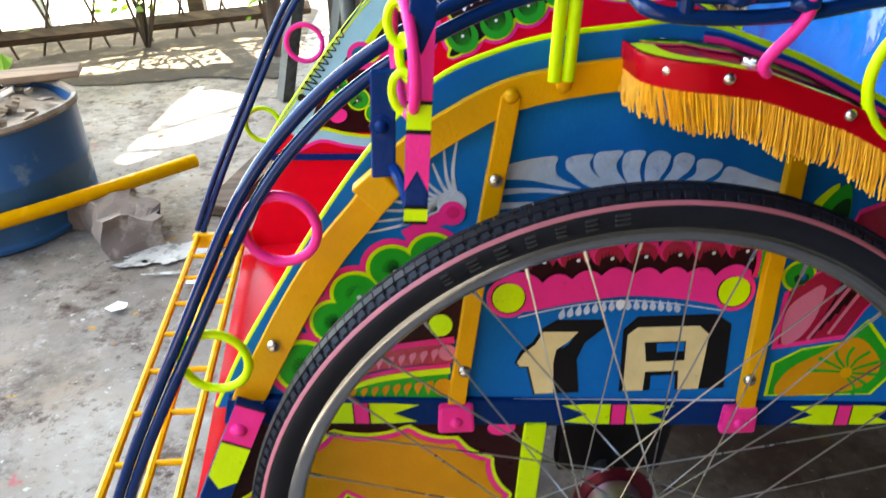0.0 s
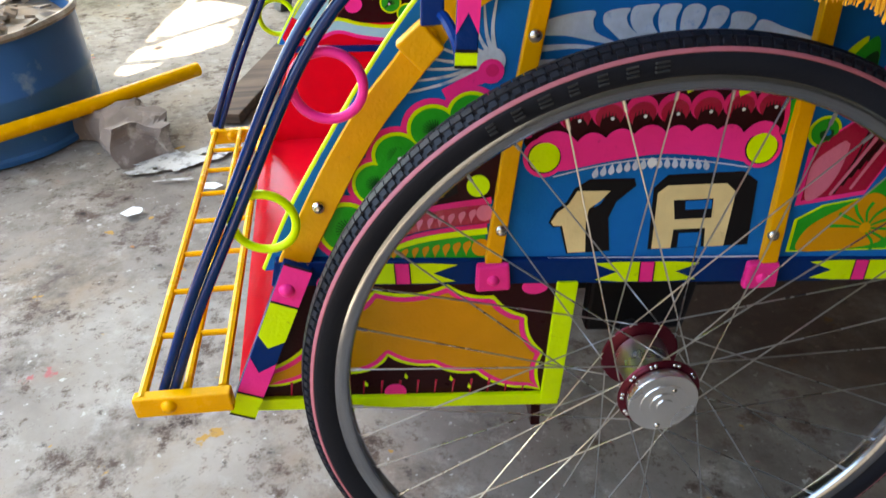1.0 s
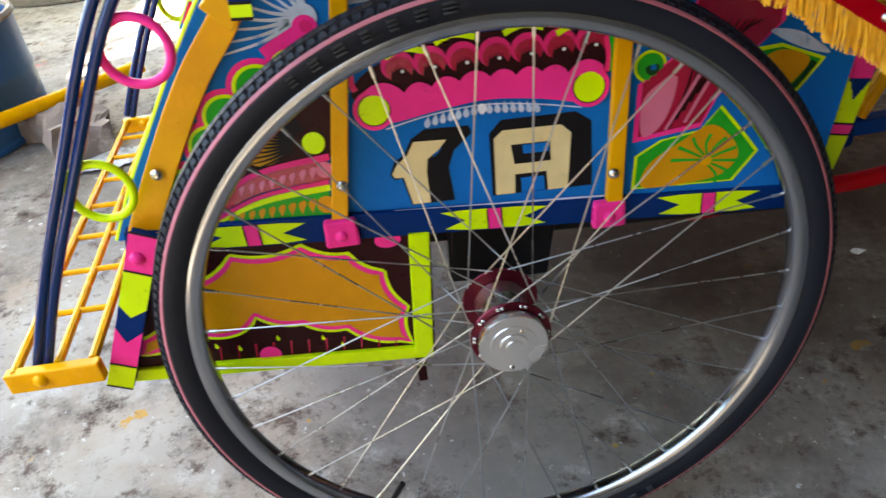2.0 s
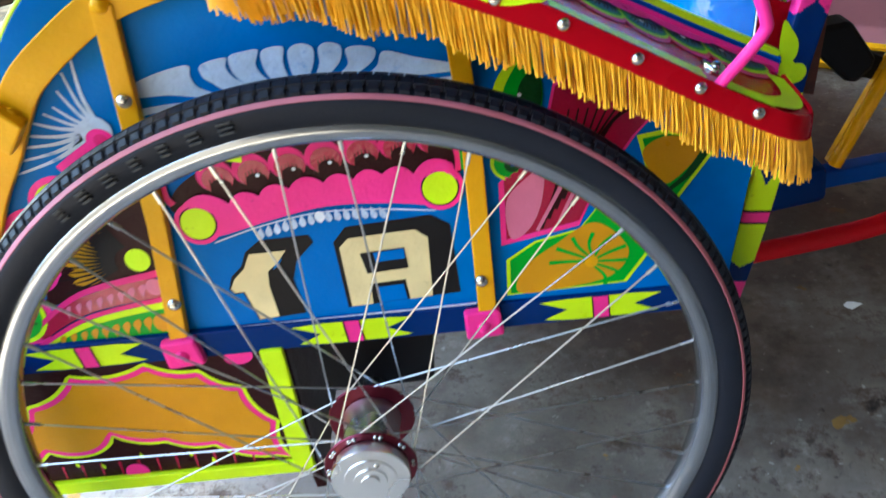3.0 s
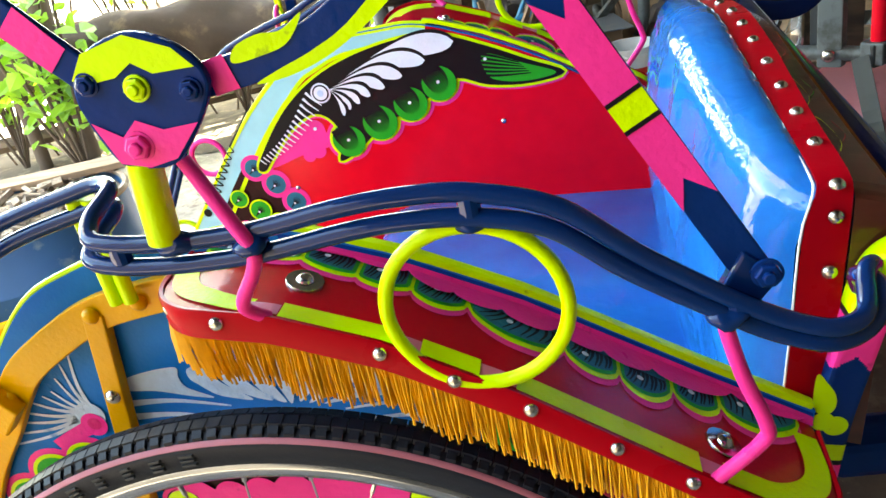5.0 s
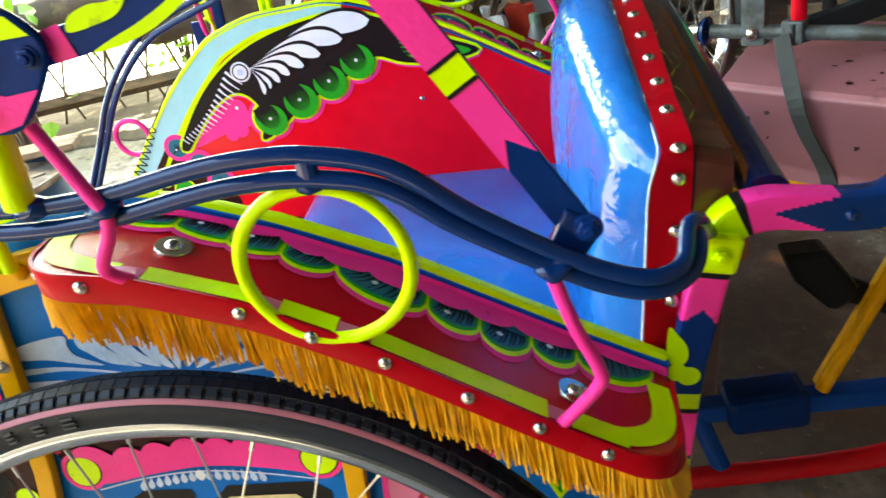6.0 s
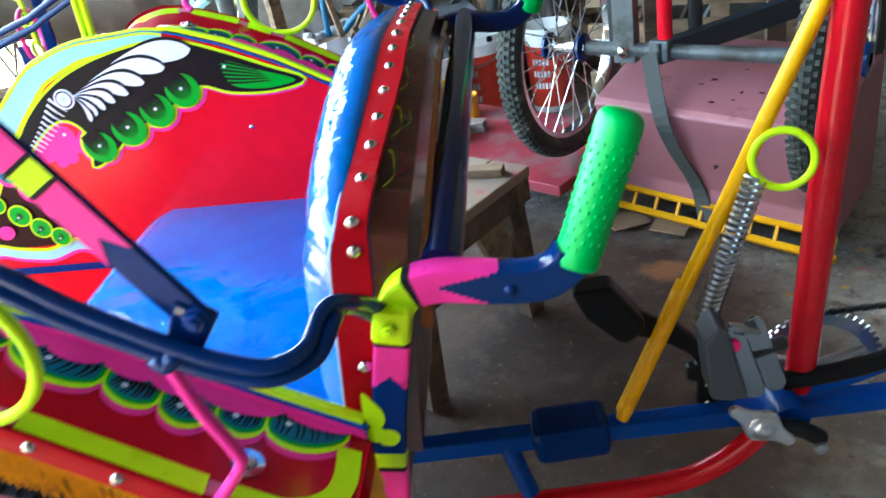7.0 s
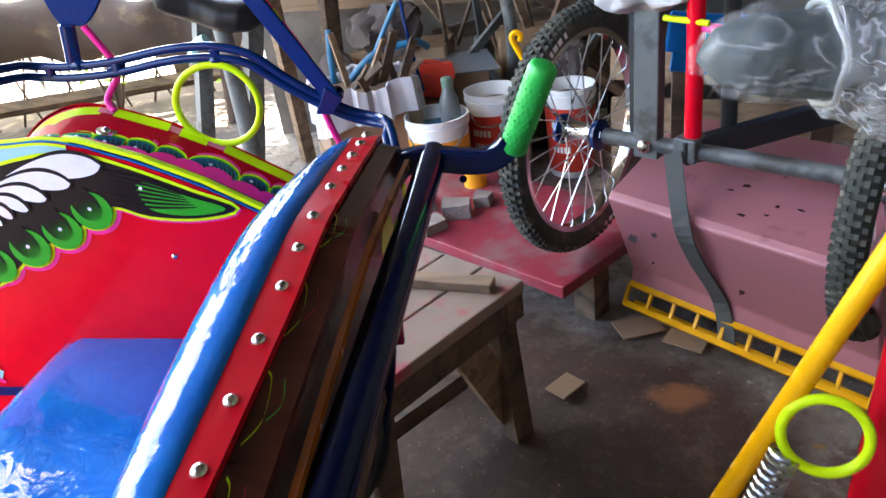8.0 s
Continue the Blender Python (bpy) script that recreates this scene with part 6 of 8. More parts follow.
# ornament of the far lining
FARF = 2 * MID - 0.0862


def on_far(u, v, h):
    return (u, FARF - 0.0004 - h, v)


fartop = [far_out(x, z) for x, z in curve2(TOP, 6)]
p = Paint("painted_cyan_border", far_lining, on_far, "pale cyan border between lime lines")
seg = [q for q in fartop if -0.42 < q[0] < 0.06]
def inward_taper(line, d0, d1):
    l, r = widened(line, [2 * d0, 2 * d1])
    return r
for d0, d1, e0, e1, mat, lv in ((0.002, 0.002, 0.051, 0.014, CYAN, 1), (0.048, 0.012, 0.055, 0.017, LIME, 2), (0.0005, 0.0005, 0.004, 0.004, LIME, 2)):
    A, B = inward_taper(seg, d0, d1), inward_taper(seg, e0, e1)
    for i in range(len(seg) - 1):
        p.face(mat, [A[i], A[i + 1], B[i + 1], B[i]], lv)
zig = []
for i in range(19):
    t = i / 18
    w = 0.0085 * (1 - 0.6 * t)
    cx_, cz_ = -0.357 + 0.070 * t, 0.590 + 0.092 * t
    zig.append((cx_ + (w if i % 2 else -w), cz_ + (-w if i % 2 else w) * 0.6))
p.stroke(BLACK, zig, (0.0030, 0.0020), 3, 6).stroke(BLACK, [zig[-1], (-0.262, 0.716), (-0.235, 0.748)], (0.003, 0.001), 3).disc(BLACK, (-0.366, 0.578), 0.007, 3)
p.done()
p = Paint("painted_scroll", far_lining, on_far, "black scroll with white plumes and green scallops edged lime and pink")
body = [(-0.252, 0.648), (-0.205, 0.708), (-0.160, 0.748), (-0.110, 0.776), (-0.050, 0.795), (0.02, 0.805), (0.075, 0.800), (0.135, 0.775), (0.190, 0.747), (0.240, 0.721), (0.190, 0.712), (0.130, 0.719), (0.088, 0.735),
        (0.055, 0.720), (0.01, 0.700), (-0.04, 0.680), (-0.085, 0.648), (-0.118, 0.636), (-0.104, 0.672), (-0.118, 0.705), (-0.145, 0.715), (-0.185, 0.694), (-0.225, 0.655), (-0.244, 0.636)]
lob = [(0.058, 0.735, 0.027), (0.010, 0.711, 0.027), (-0.042, 0.690, 0.028), (-0.096, 0.668, 0.026)]
for x, z, r in lob:
    p.disc(PINK, (x, z), r * 1.38, 1).disc(LIME, (x, z), r * 1.17, 3).disc(GREEN, (x, z), r, 5)
p.poly(PINK, [(x + 0.001, z - 0.0028) for x, z in grown(body, 0.0045)], 2).poly(LIME, grown(body, 0.0042), 4).poly(BLACK, grown(body, 0.0), 6)
for x, z, r in lob:
    p.disc(GREEN, (x + 0.001, z - 0.003), r * 0.95, 8)
    for k in range(-5, 6):
        an = radians(-62 + 14 * k)
        q0 = (x - 0.011 + 0.0022 * k, z + 0.022 + 0.001 * k)
        q1 = (x + r * 0.55 * math.cos(an), z - 0.002 + r * 0.55 * math.sin(an))
        p.stroke(BLACK, [q0, ((q0[0] + q1[0]) / 2 + 0.0006 * k, (q0[1] + q1[1]) / 2), q1], (0.0036, 0.0008), 9, 4)
    p.disc(WHITE, (x, z), 0.0026, 10, n=10)
p.poly(GREEN, curve2([(0.13, 0.765), (0.185, 0.742), (0.228, 0.7225), (0.19, 0.7165), (0.15, 0.722), (0.13, 0.735)], 4, True), 8)
for k in range(7):
    p.stroke(BLACK, [(0.088, 0.782 - 0.0065 * k), (0.14, 0.766 - 0.0058 * k), (0.175 + 0.003 * k, 0.748 - 0.0035 * k)], (0.006, 0.0012), 9)
p.disc(WHITE, (0.131, 0.757), 0.0024, 10, n=10)
o = (-0.120, 0.746)
for tip, w, bend in (((0.092, 0.783), 0.030, 0.10), ((0.046, 0.763), 0.023, 0.13), ((0.008, 0.747), 0.019, 0.15), ((-0.022, 0.735), 0.016, 0.17), ((-0.047, 0.727), 0.013, 0.18), ((-0.066, 0.719), 0.010, 0.18), ((-0.082, 0.713), 0.008, 0.15), ((-0.094, 0.706), 0.007, 0.12)):
    p.drop(BLACK, (o[0] + 0.010, o[1] + 0.003), (tip[0] + 0.004, tip[1] + 0.001), w * 1.06 + 0.0070, 9, bend, 3.2, 30, 0.62)
    p.drop(WHITE, (o[0] + 0.014, o[1] + 0.003), tip, w * 1.06, 9, bend, 3.1, 30, 0.62)
for k in range(17):
    t = k / 16
    x, z = -0.134 - 0.108 * t, 0.738 - 0.086 * t - 0.012 * math.sin(math.pi * t)
    w = 0.0135 * (1 - 0.62 * t)
    p.stroke(WHITE, [(x - w * 0.7, z + w * 0.9), (x - w * 0.1, z + w * 0.1), (x + w * 0.8, z - w * 0.8)], (0.0046 * (1 - 0.5 * t), 0.0012), 9, 4)
p.disc(WHITE, o, 0.0155, 10).disc(BLACK, o, 0.0128, 11).disc(WHITE, o, 0.0105, 12).disc(PALE, o, 0.005, 13, n=12)
p.done()
p = Paint("painted_feather_border", far_lining, on_far, "pink feathers and blue and green scallops")
p.blob(PINK, [(-0.232, 0.640), (-0.19, 0.680), (-0.155, 0.702), (-0.135, 0.70), (-0.13, 0.678), (-0.148, 0.660), (-0.18, 0.652)], 1)
for c, r in (((-0.146, 0.690), 0.016), ((-0.136, 0.672), 0.013), ((-0.150, 0.657), 0.013), ((-0.166, 0.650), 0.010)):
    p.disc(PINK, c, r, 1)
p.disc(WHITE, (-0.145, 0.692), 0.0028, 3, n=10)
p.blob(SOOT, [(-0.345, 0.560), (-0.30, 0.625), (-0.262, 0.655), (-0.215, 0.610), (-0.195, 0.565), (-0.2, 0.515), (-0.34, 0.52)], 1)
for c, r in (((-0.262, 0.643), 0.016), ((-0.234, 0.612), 0.017), ((-0.209, 0.578), 0.017)):
    p.lobe(c, r, 2, TEAL, PINK, PINK, BLACK, 40)
for c, r in (((-0.302, 0.596), 0.014), ((-0.272, 0.572), 0.017), ((-0.246, 0.546), 0.016), ((-0.220, 0.526), 0.015)):
    p.lobe(c, r, 8, GREEN, LIME, None, BLACK, 40)
p.disc(PINK, (-0.308, 0.545), 0.015, 8, 0.8, 20)
p.done()
p = Paint("painted_wave", far_lining, on_far, "pale cyan wave with lime and pink lines")
w0 = [(-0.395, 0.500), (-0.345, 0.523), (-0.30, 0.512), (-0.25, 0.505), (-0.20, 0.517), (-0.165, 0.500)]
p.stroke(LIME, w0, 0.006, 3)
p.stroke(CYAN, [(x, z - 0.011) for x, z in w0], (0.018, 0.018), 2)
p.stroke(PINK, [(x, z - 0.022) for x, z in w0], 0.006, 3)
p.done()
for x, z in ((0.143, 0.661), (-0.2, 0.60)):
    bolt("lining_screw", (x, FARF - 0.0005, z), (0, -1, 0), 0.0042, far_lining)
part("inner_rail", box((-0.15, FARF - 0.003, 0.4625), (0.56, 0.008, 0.010), (0, 3, 0)), NAVY, far_lining, "dark seam rail")
part("footwell_lining", plate([(-0.505, 0.300), (-0.1, 0.29), (-0.09, 0.46), (-0.425, 0.462)], FARF, FARF + 0.006), RED, cab, "red footwell lining")

# rear frame
part("chassis_bar", box((0.72, MID, 0.294), (0.78, 0.026, 0.026), (0, -1.4, 0)), DEEPBLUE, cab, "blue chassis bar", bevel=0.003)
part("chassis_clamp", box((0.553, MID, 0.292), (0.100, 0.060, 0.056), (0, -4, 0)), NAVY, cab, "dark navy chassis clamp", bevel=0.012)
part("chassis_strut", tube([(0.468, MID, 0.285), (0.492, 0.375, 0.215)], 0.0125, 10, 0), DEEPBLUE, cab, "blue strut", smooth=True)
part("lower_pipe", tube([(0.345, 0.37, 0.197), (0.45, 0.37, 0.203), (0.62, 0.37, 0.212), (0.70, 0.37, 0.226), (0.76, 0.372, 0.262), (0.80, 0.38, 0.300)], 0.0145, 14), TUBERED, cab, "red bent lower pipe", smooth=True)
part("seat_tube", tube([(0.840, MID, 0.330), (0.862, MID, 0.850)], 0.0175, 20, 0), TUBERED, cab, "red seat tube", smooth=True)
part("seat_collar", tube([(0.855, MID, 0.828), (0.857, MID, 0.862)], 0.0255, 20, 0), YELLOW, cab, "yellow collar", smooth=True)
part("seat_post", tube([(0.857, MID, 0.855), (0.862, MID, 0.915)], 0.013, 16, 0), CHROME, cab, "chromed seat post", smooth=True)
part("brace", tube([(0.622, MID, 0.306), (0.850, MID, 0.845)], 0.0088, 14, 0), YELLOW, cab, "yellow brace rod", smooth=True)
part("brace_strip", sweep(bmesh.new(), [(0.619, MID + 0.014, 0.306), (0.700, MID + 0.012, 0.500)], rect(0.010, 0.006), normal=(0, 1, 0)), YELLOW, cab, "flat yellow strip welded to the brace", bevel=0.001)


def saddle_loft(grow, rough_, x0, x1, sag=0.0, n=46, m=36):
    """Saddle shell along x: a rounded nose, a waist and a wide rear, wrinkled by rough_."""
    bm = bmesh.new()
    rows = []
    for i in range(n + 1):
        x = x0 + (x1 - x0) * i / n
        w = float(np.interp(x, [0.700, 0.704, 0.714, 0.730, 0.760, 0.785, 0.815, 0.850, 0.900, 0.940, 0.962, 0.972], [0.004, 0.014, 0.024, 0.030, 0.031, 0.034, 0.050, 0.078, 0.096, 0.085, 0.050, 0.010])) + grow
        top_ = float(np.interp(x, [0.700, 0.712, 0.735, 0.780, 0.850, 0.920, 0.960, 0.972], [0.943, 0.957, 0.963, 0.962, 0.960, 0.970, 0.966, 0.945])) + grow
        low = float(np.interp(x, [0.700, 0.712, 0.735, 0.770, 0.820, 0.860, 0.930, 0.972], [0.938, 0.925, 0.917, 0.912, 0.905, 0.900, 0.908, 0.935])) - grow - sag * max(0.0, min(1.0, (x - 0.775) / 0.07)) * max(0.0, min(1.0, (0.965 - x) / 0.05))
        row = []
        for j in range(m):
            a = 2 * math.pi * j / m
            ca, sa = math.cos(a), math.sin(a)
            co = Vector((x, MID + w * math.copysign(abs(ca) ** 0.8, ca), (top_ + low) / 2 + (top_ - low) / 2 * math.copysign(abs(sa) ** 0.8, sa)))
            if rough_:
                d = (1 - 2 * abs(noise.noise(co * 30))) + 0.5 * (1 - 2 * abs(noise.noise(co * 75)))
                co += Vector((0, ca, sa)) * rough_ * d
            row.append(bm.verts.new(co))
        rows.append(row)
    for r0, r1 in zip(rows, rows[1:]):
        for j in range(m):
            bm.faces.new((r0[j], r0[(j + 1) % m], r1[(j + 1) % m], r1[j]))
    bm.faces.new(rows[0][::-1])
    bm.faces.new(rows[-1])
    return bm


saddle = part("saddle", saddle_loft(0.0, 0.0, 0.700, 0.972), SADDLE, cab, "dark saddle wrapped in clear plastic", smooth=True)
part("plastic_wrap", saddle_loft(0.0035, 0.0022, 0.696, 0.771), WRAP, saddle, "tight creased clear film", smooth=True)
part("plastic_wrap", saddle_loft(0.0065, 0.0040, 0.7715, 0.977, 0.030), HAZYWRAP, saddle, "loose hazy plastic bag", smooth=True)
part("twisted_film", tube([(0.7715 + 0.0015 * math.sin(5 * a), MID + 0.0385 * math.cos(a), 0.9375 + 0.0295 * math.sin(a)) for a in [2 * math.pi * i / 40 for i in range(41)]], 0.0022, 8, 0), GREYFILM, saddle, "twisted whitish film", smooth=True)
coil = []
sa, sb = Vector((0.772, 0.385, 0.640)), Vector((0.716, 0.385, 0.452))
sq = (sb - sa).to_track_quat("Z", "Y")
for i in range(26 * 10 + 1):
    t = i / 260
    an = 2 * math.pi * 26 * t
    coil.append(sa + (sb - sa) * t + sq @ Vector((0.0108 * math.cos(an), 0.0108 * math.sin(an), 0)))
part("spring", sweep(bmesh.new(), coil, circle(0.0021, 6)), STEEL, cab, "steel coil spring", smooth=True)
part("spring_rod", tube([(0.772, 0.398, 0.600), (0.735, 0.398, 0.455), (0.728, 0.398, 0.420)], 0.005, 10, 0), DARKMETAL, cab, "dark rod beside the spring", smooth=True)
part("spring_ring", hoop((0.798, 0.385, 0.655), 0.030, 0.0042, (0.30, 1, -0.25)), LIME, cab, "lime ring", smooth=True)
part("bottom_bracket", tube([(0.815, 0.355, 0.318), (0.815, 0.455, 0.318)], 0.023, 18, 0), DEEPBLUE, cab, "blue bottom bracket", smooth=True)
ch = (0.882, 0.462, 0.312)
bm = lathe(ch, (0, -1, 0), [(0.064, -0.0015), (0.080, -0.0015), (0.080, 0.0015), (0.064, 0.0015), (0.064, -0.0015)], 46)
for k in range(46):
    an = 2 * math.pi * k / 46
    c = Vector(ch) + Vector((0.082 * math.cos(an), 0, 0.082 * math.sin(an)))
    bmesh.ops.create_cube(bm, size=1, matrix=Matrix.Translation(c) @ Matrix.Rotation(-an, 4, "Y") @ Matrix.Diagonal((0.007, 0.003, 0.005, 1)))
ring_ = part("chainring", bm, STEEL, cab, "toothed steel chainring")
for k in range(5):
    an = 2 * math.pi * k / 5 + 0.3
    part("chainring_arm", tube([ch, (ch[0] + 0.066 * math.cos(an), ch[1], ch[2] + 0.066 * math.sin(an))], 0.006, 8, 0), STEEL, ring_, smooth=True)
bm = bmesh.new()
for k in range(60):
    x = 0.872 + 0.0095 * k
    for z in (ch[2] + 0.083 + 0.0002 * k, ch[2] - 0.083 + 0.0004 * k):
        bmesh.ops.create_cube(bm, size=1, matrix=Matrix.Translation((x, ch[1], z)) @ Matrix.Diagonal((0.0085, 0.006 if k % 2 else 0.0035, 0.0065, 1)))
part("chain", bm, DARKMETAL, cab, "oily drive chain", kind="stuff")
# crank: eared alloy cap, arm, pedal with a dark tread block and two looped cages
SLATE = surface("slate_rubber", (0.045, 0.050, 0.066), rough=0.6, vary=0.15, bump=0.2)
ed = Vector((0.077, 0.0, -0.064)).normalized()
en = Vector((-ed.z, 0.0, ed.x))
ears = []
for i in range(25):
    s_ = -0.047 + 0.094 * i / 24
    w_ = (0.0075 + 0.0145 * math.exp(-(s_ / 0.019) ** 2)) * min(1.0, math.sqrt(max(0.0, 1 - (abs(s_) / 0.0475) ** 6)) + 0.15)
    ears.append((s_, w_))
rim_ = [Vector((0.768, 0, 0.354)) + ed * s_ + en * w_ for s_, w_ in ears] + [Vector((0.768, 0, 0.354)) + ed * s_ - en * w_ for s_, w_ in reversed(ears)]
crank = part("crank", plate([(q.x, q.z) for q in rim_], 0.314, 0.323), ALU, cab, "pale alloy crank end with two ears", bevel=0.003)
part("crank_cap", lathe((0.768, 0.314, 0.354), (0, -1, 0), [(0.0165, -0.001), (0.0160, 0.002), (0.0120, 0.0035), (0.0110, 0.0055), (0.006, 0.0075), (0, 0.008)], 28), ALU, crank, "stepped round cap", smooth=True)
part("crank_arm", tube([(0.790, 0.330, 0.338), (0.820, 0.345, 0.318), (0.850, 0.352, 0.292)], 0.011, 10), BLACKPLASTIC, crank, "black crank arm", smooth=True)
part("crank_bolt", lathe((0.846, 0.340, 0.288), (0, -1, 0), [(0.008, -0.002), (0.008, 0.004), (0.004, 0.006), (0, 0.006)], 12), STEEL, crank, smooth=True)
ped = part("pedal", plate([(0.702, 0.478), (0.717, 0.499), (0.729, 0.490), (0.752, 0.402), (0.735, 0.394), (0.711, 0.400)], 0.318, 0.362), SLATE, cab, "dark pedal block with looped alloy cages", bevel=0.004)
for k, (top_, foot_, w_) in enumerate((((0.737, 0.482), (0.762, 0.400), 0.021), ((0.762, 0.478), (0.789, 0.394), 0.024))):
    d_ = (Vector((*foot_, 0)) - Vector((*top_, 0))).normalized()
    n_ = Vector((-d_.y, d_.x, 0))
    rim_ = []
    for i in range(9):
        a = math.pi * i / 8
        rim_.append(Vector((*top_, 0)) + n_ * (w_ / 2 * math.cos(a)) - d_ * (w_ / 2 * math.sin(a)))
    for i in range(9):
        a = math.pi * i / 8
        rim_.append(Vector((*foot_, 0)) - n_ * (w_ / 2 * math.cos(a)) + d_ * (w_ / 2 * math.sin(a)))
    bm = plate([(q.x, q.y) for q in rim_], 0.326 + 0.016 * k, 0.331 + 0.016 * k)
    part("pedal_plate", bm, ALLOY, ped, "round-ended alloy pedal plate", bevel=0.0012)
part("pedal_spindle", tube([(0.735, 0.345, 0.432), (0.800, 0.350, 0.446)], 0.008, 12, 0), DARKMETAL, ped, smooth=True)
part("pedal_cap", plate([(0.731, 0.491), (0.748, 0.486), (0.766, 0.481), (0.764, 0.474), (0.748, 0.476), (0.733, 0.482)], 0.326, 0.342), ALLOY, ped, "alloy top bracket", bevel=0.003)
part("pedal_reflector", lathe((0.735, 0.3255, 0.468), (0.2, -1, 0), [(0.009, 0.0), (0.008, 0.003), (0, 0.0035)], 16), HOT, ped, "pink reflector", smooth=True)
part("chain_stay", tube([(0.835, 0.40, 0.322), (0.90, 0.40, 0.345), (1.00, 0.40, 0.378), (1.25, 0.40, 0.42)], 0.0125, 12), DEEPBLUE, cab, "blue chain stay", smooth=True)
part("chain_guard", sweep(bmesh.new(), smooth_line([(0.815, 0.392, 0.352), (0.88, 0.392, 0.358), (0.94, 0.392, 0.372), (1.0, 0.392, 0.402)], 6), rect(0.024, 0.012), normal=(0, 0, 1)), BLACKPLASTIC, cab, "black chain guard strip", bevel=0.003)
lever = part("brake_lever", plate([(0.642, 0.469), (0.657, 0.456), (0.696, 0.432), (0.725, 0.401), (0.751, 0.379), (0.759, 0.361), (0.748, 0.342), (0.749, 0.256), (0.722, 0.256), (0.722, 0.339), (0.708, 0.345), (0.708, 0.365), (0.722, 0.367), (0.713, 0.384), (0.688, 0.404), (0.657, 0.420), (0.635, 0.427)], 0.419, 0.432), BLACKPLASTIC, cab, "black foot brake lever", bevel=0.003)
part("lever_pivot", tube([(0.733, 0.440, 0.300), (0.733, 0.428, 0.294), (0.733, 0.412, 0.292)], 0.010, 12, 0), BLACKPLASTIC, lever, smooth=True)
part("brake_pad", plate([(0.571, 0.507), (0.620, 0.508), (0.657, 0.453), (0.653, 0.440), (0.635, 0.424), (0.622, 0.429), (0.586, 0.469)], 0.402, 0.442), BLACKPLASTIC, lever, "black brake pedal pad", bevel=0.006)
for z in (0.305, 0.335):
    bolt("lever_bolt", (0.733, 0.4185, z), (0, -1, 0), 0.0045, lever)


# ---- the workshop ----
def ground():
    bm = bmesh.new()
    bmesh.ops.create_grid(bm, x_segments=120, y_segments=120, size=6)
    for v in bm.verts:
        v.co.z = -0.005 + 0.004 * noise.noise(v.co * 0.9) + 0.001 * noise.noise(v.co * 4)
    edge = [v for v in bm.verts if v.is_boundary]
    for v in edge:
        k = 40 / max(abs(v.co.x), abs(v.co.y))
        v.co.x, v.co.y = v.co.x * k, v.co.y * k
        v.co.z = 0
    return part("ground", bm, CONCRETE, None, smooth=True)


tagged(ground(), "stained grey concrete floor with paint spots", "floor", kind="structure")
PLASTER = surface("dirty_plaster", (0.12, 0.10, 0.085), rough=0.9, vary=0.2, scale=3, dirt=(0.07, 0.058, 0.05), dirt_at=0.52, dirt_scale=2)
TIN = surface("grey_roof_sheet", (0.075, 0.068, 0.064), rough=0.6, vary=0.2, scale=4, metal=0.2)


def slab(name, a, b, mat, label, cat):
    c = [(p + q) / 2 for p, q in zip(a, b)]
    s = [abs(q - p) for p, q in zip(a, b)]
    return tagged(part(name, box(c, s), mat), label, cat, kind="structure")


slab("wall_back", (-0.55, 3.10, 0), (2.02, 3.22, 2.5), PLASTER, "dirty plastered workshop wall", "wall")
# side, low and rear walls: unseen, added to block light from those sides
slab("wall_side", (1.90, -1.598, 0), (2.02, 3.10, 2.5), PLASTER, "unseen side wall added to darken the interior", "wall")
slab("wall_low", (-2.87, -1.72, 0), (-1.20, -1.60, 2.0), PLASTER, "unseen wall added to block low light under the eaves", "wall")
slab("wall_rear", (-1.198, -1.72, 0), (2.02, -1.60, 2.5), PLASTER, "unseen wall added to shade the rear", "wall")
# roof out of view, its edges set to shape sky and sun light
slab("ceiling", (-1.45, 0.05, 2.5), (2.1, 4.20, 2.56), TIN, "unseen grey sheet roof, edged to shape the light", "ceiling")
slab("ceiling_rear", (-0.75, -1.75, 2.5), (2.1, 0.048, 2.56), TIN, "unseen grey sheet roof, edged to shape the light", "ceiling")
def milky_sheet():
    m, nt, b = nodes_of("milky_plastic_sheet")
    N, L = nt.nodes.new, nt.links.new
    b.inputs["Base Color"].default_value, b.inputs["Roughness"].default_value = (0.5, 0.5, 0.47, 1), 0.6
    tr, mx = N("ShaderNodeBsdfTranslucent"), N("ShaderNodeMixShader")
    tr.inputs["Color"].default_value = (0.82, 0.81, 0.77, 1)
    mx.inputs["Fac"].default_value = 0.62
    L(b.outputs[0], mx.inputs[1])
    L(tr.outputs[0], mx.inputs[2])
    L(mx.outputs[0], nt.nodes["Material Output"].inputs["Surface"])
    return m


MILKY = milky_sheet()


def roof_sheet(name, outline, z0, z1, mat, label):
    bm = bmesh.new()
    rings = [[bm.verts.new((x, y, z)) for x, y in outline] for z in (z0, z1)]
    bm.faces.new(rings[0])
    bm.faces.new(rings[1][::-1])
    for i in range(len(outline)):
        j = (i + 1) % len(outline)
        bm.faces.new((rings[0][i], rings[0][j], rings[1][j], rings[1][i]))
    return tagged(part(name, bm, mat), label, "ceiling", kind="structure")


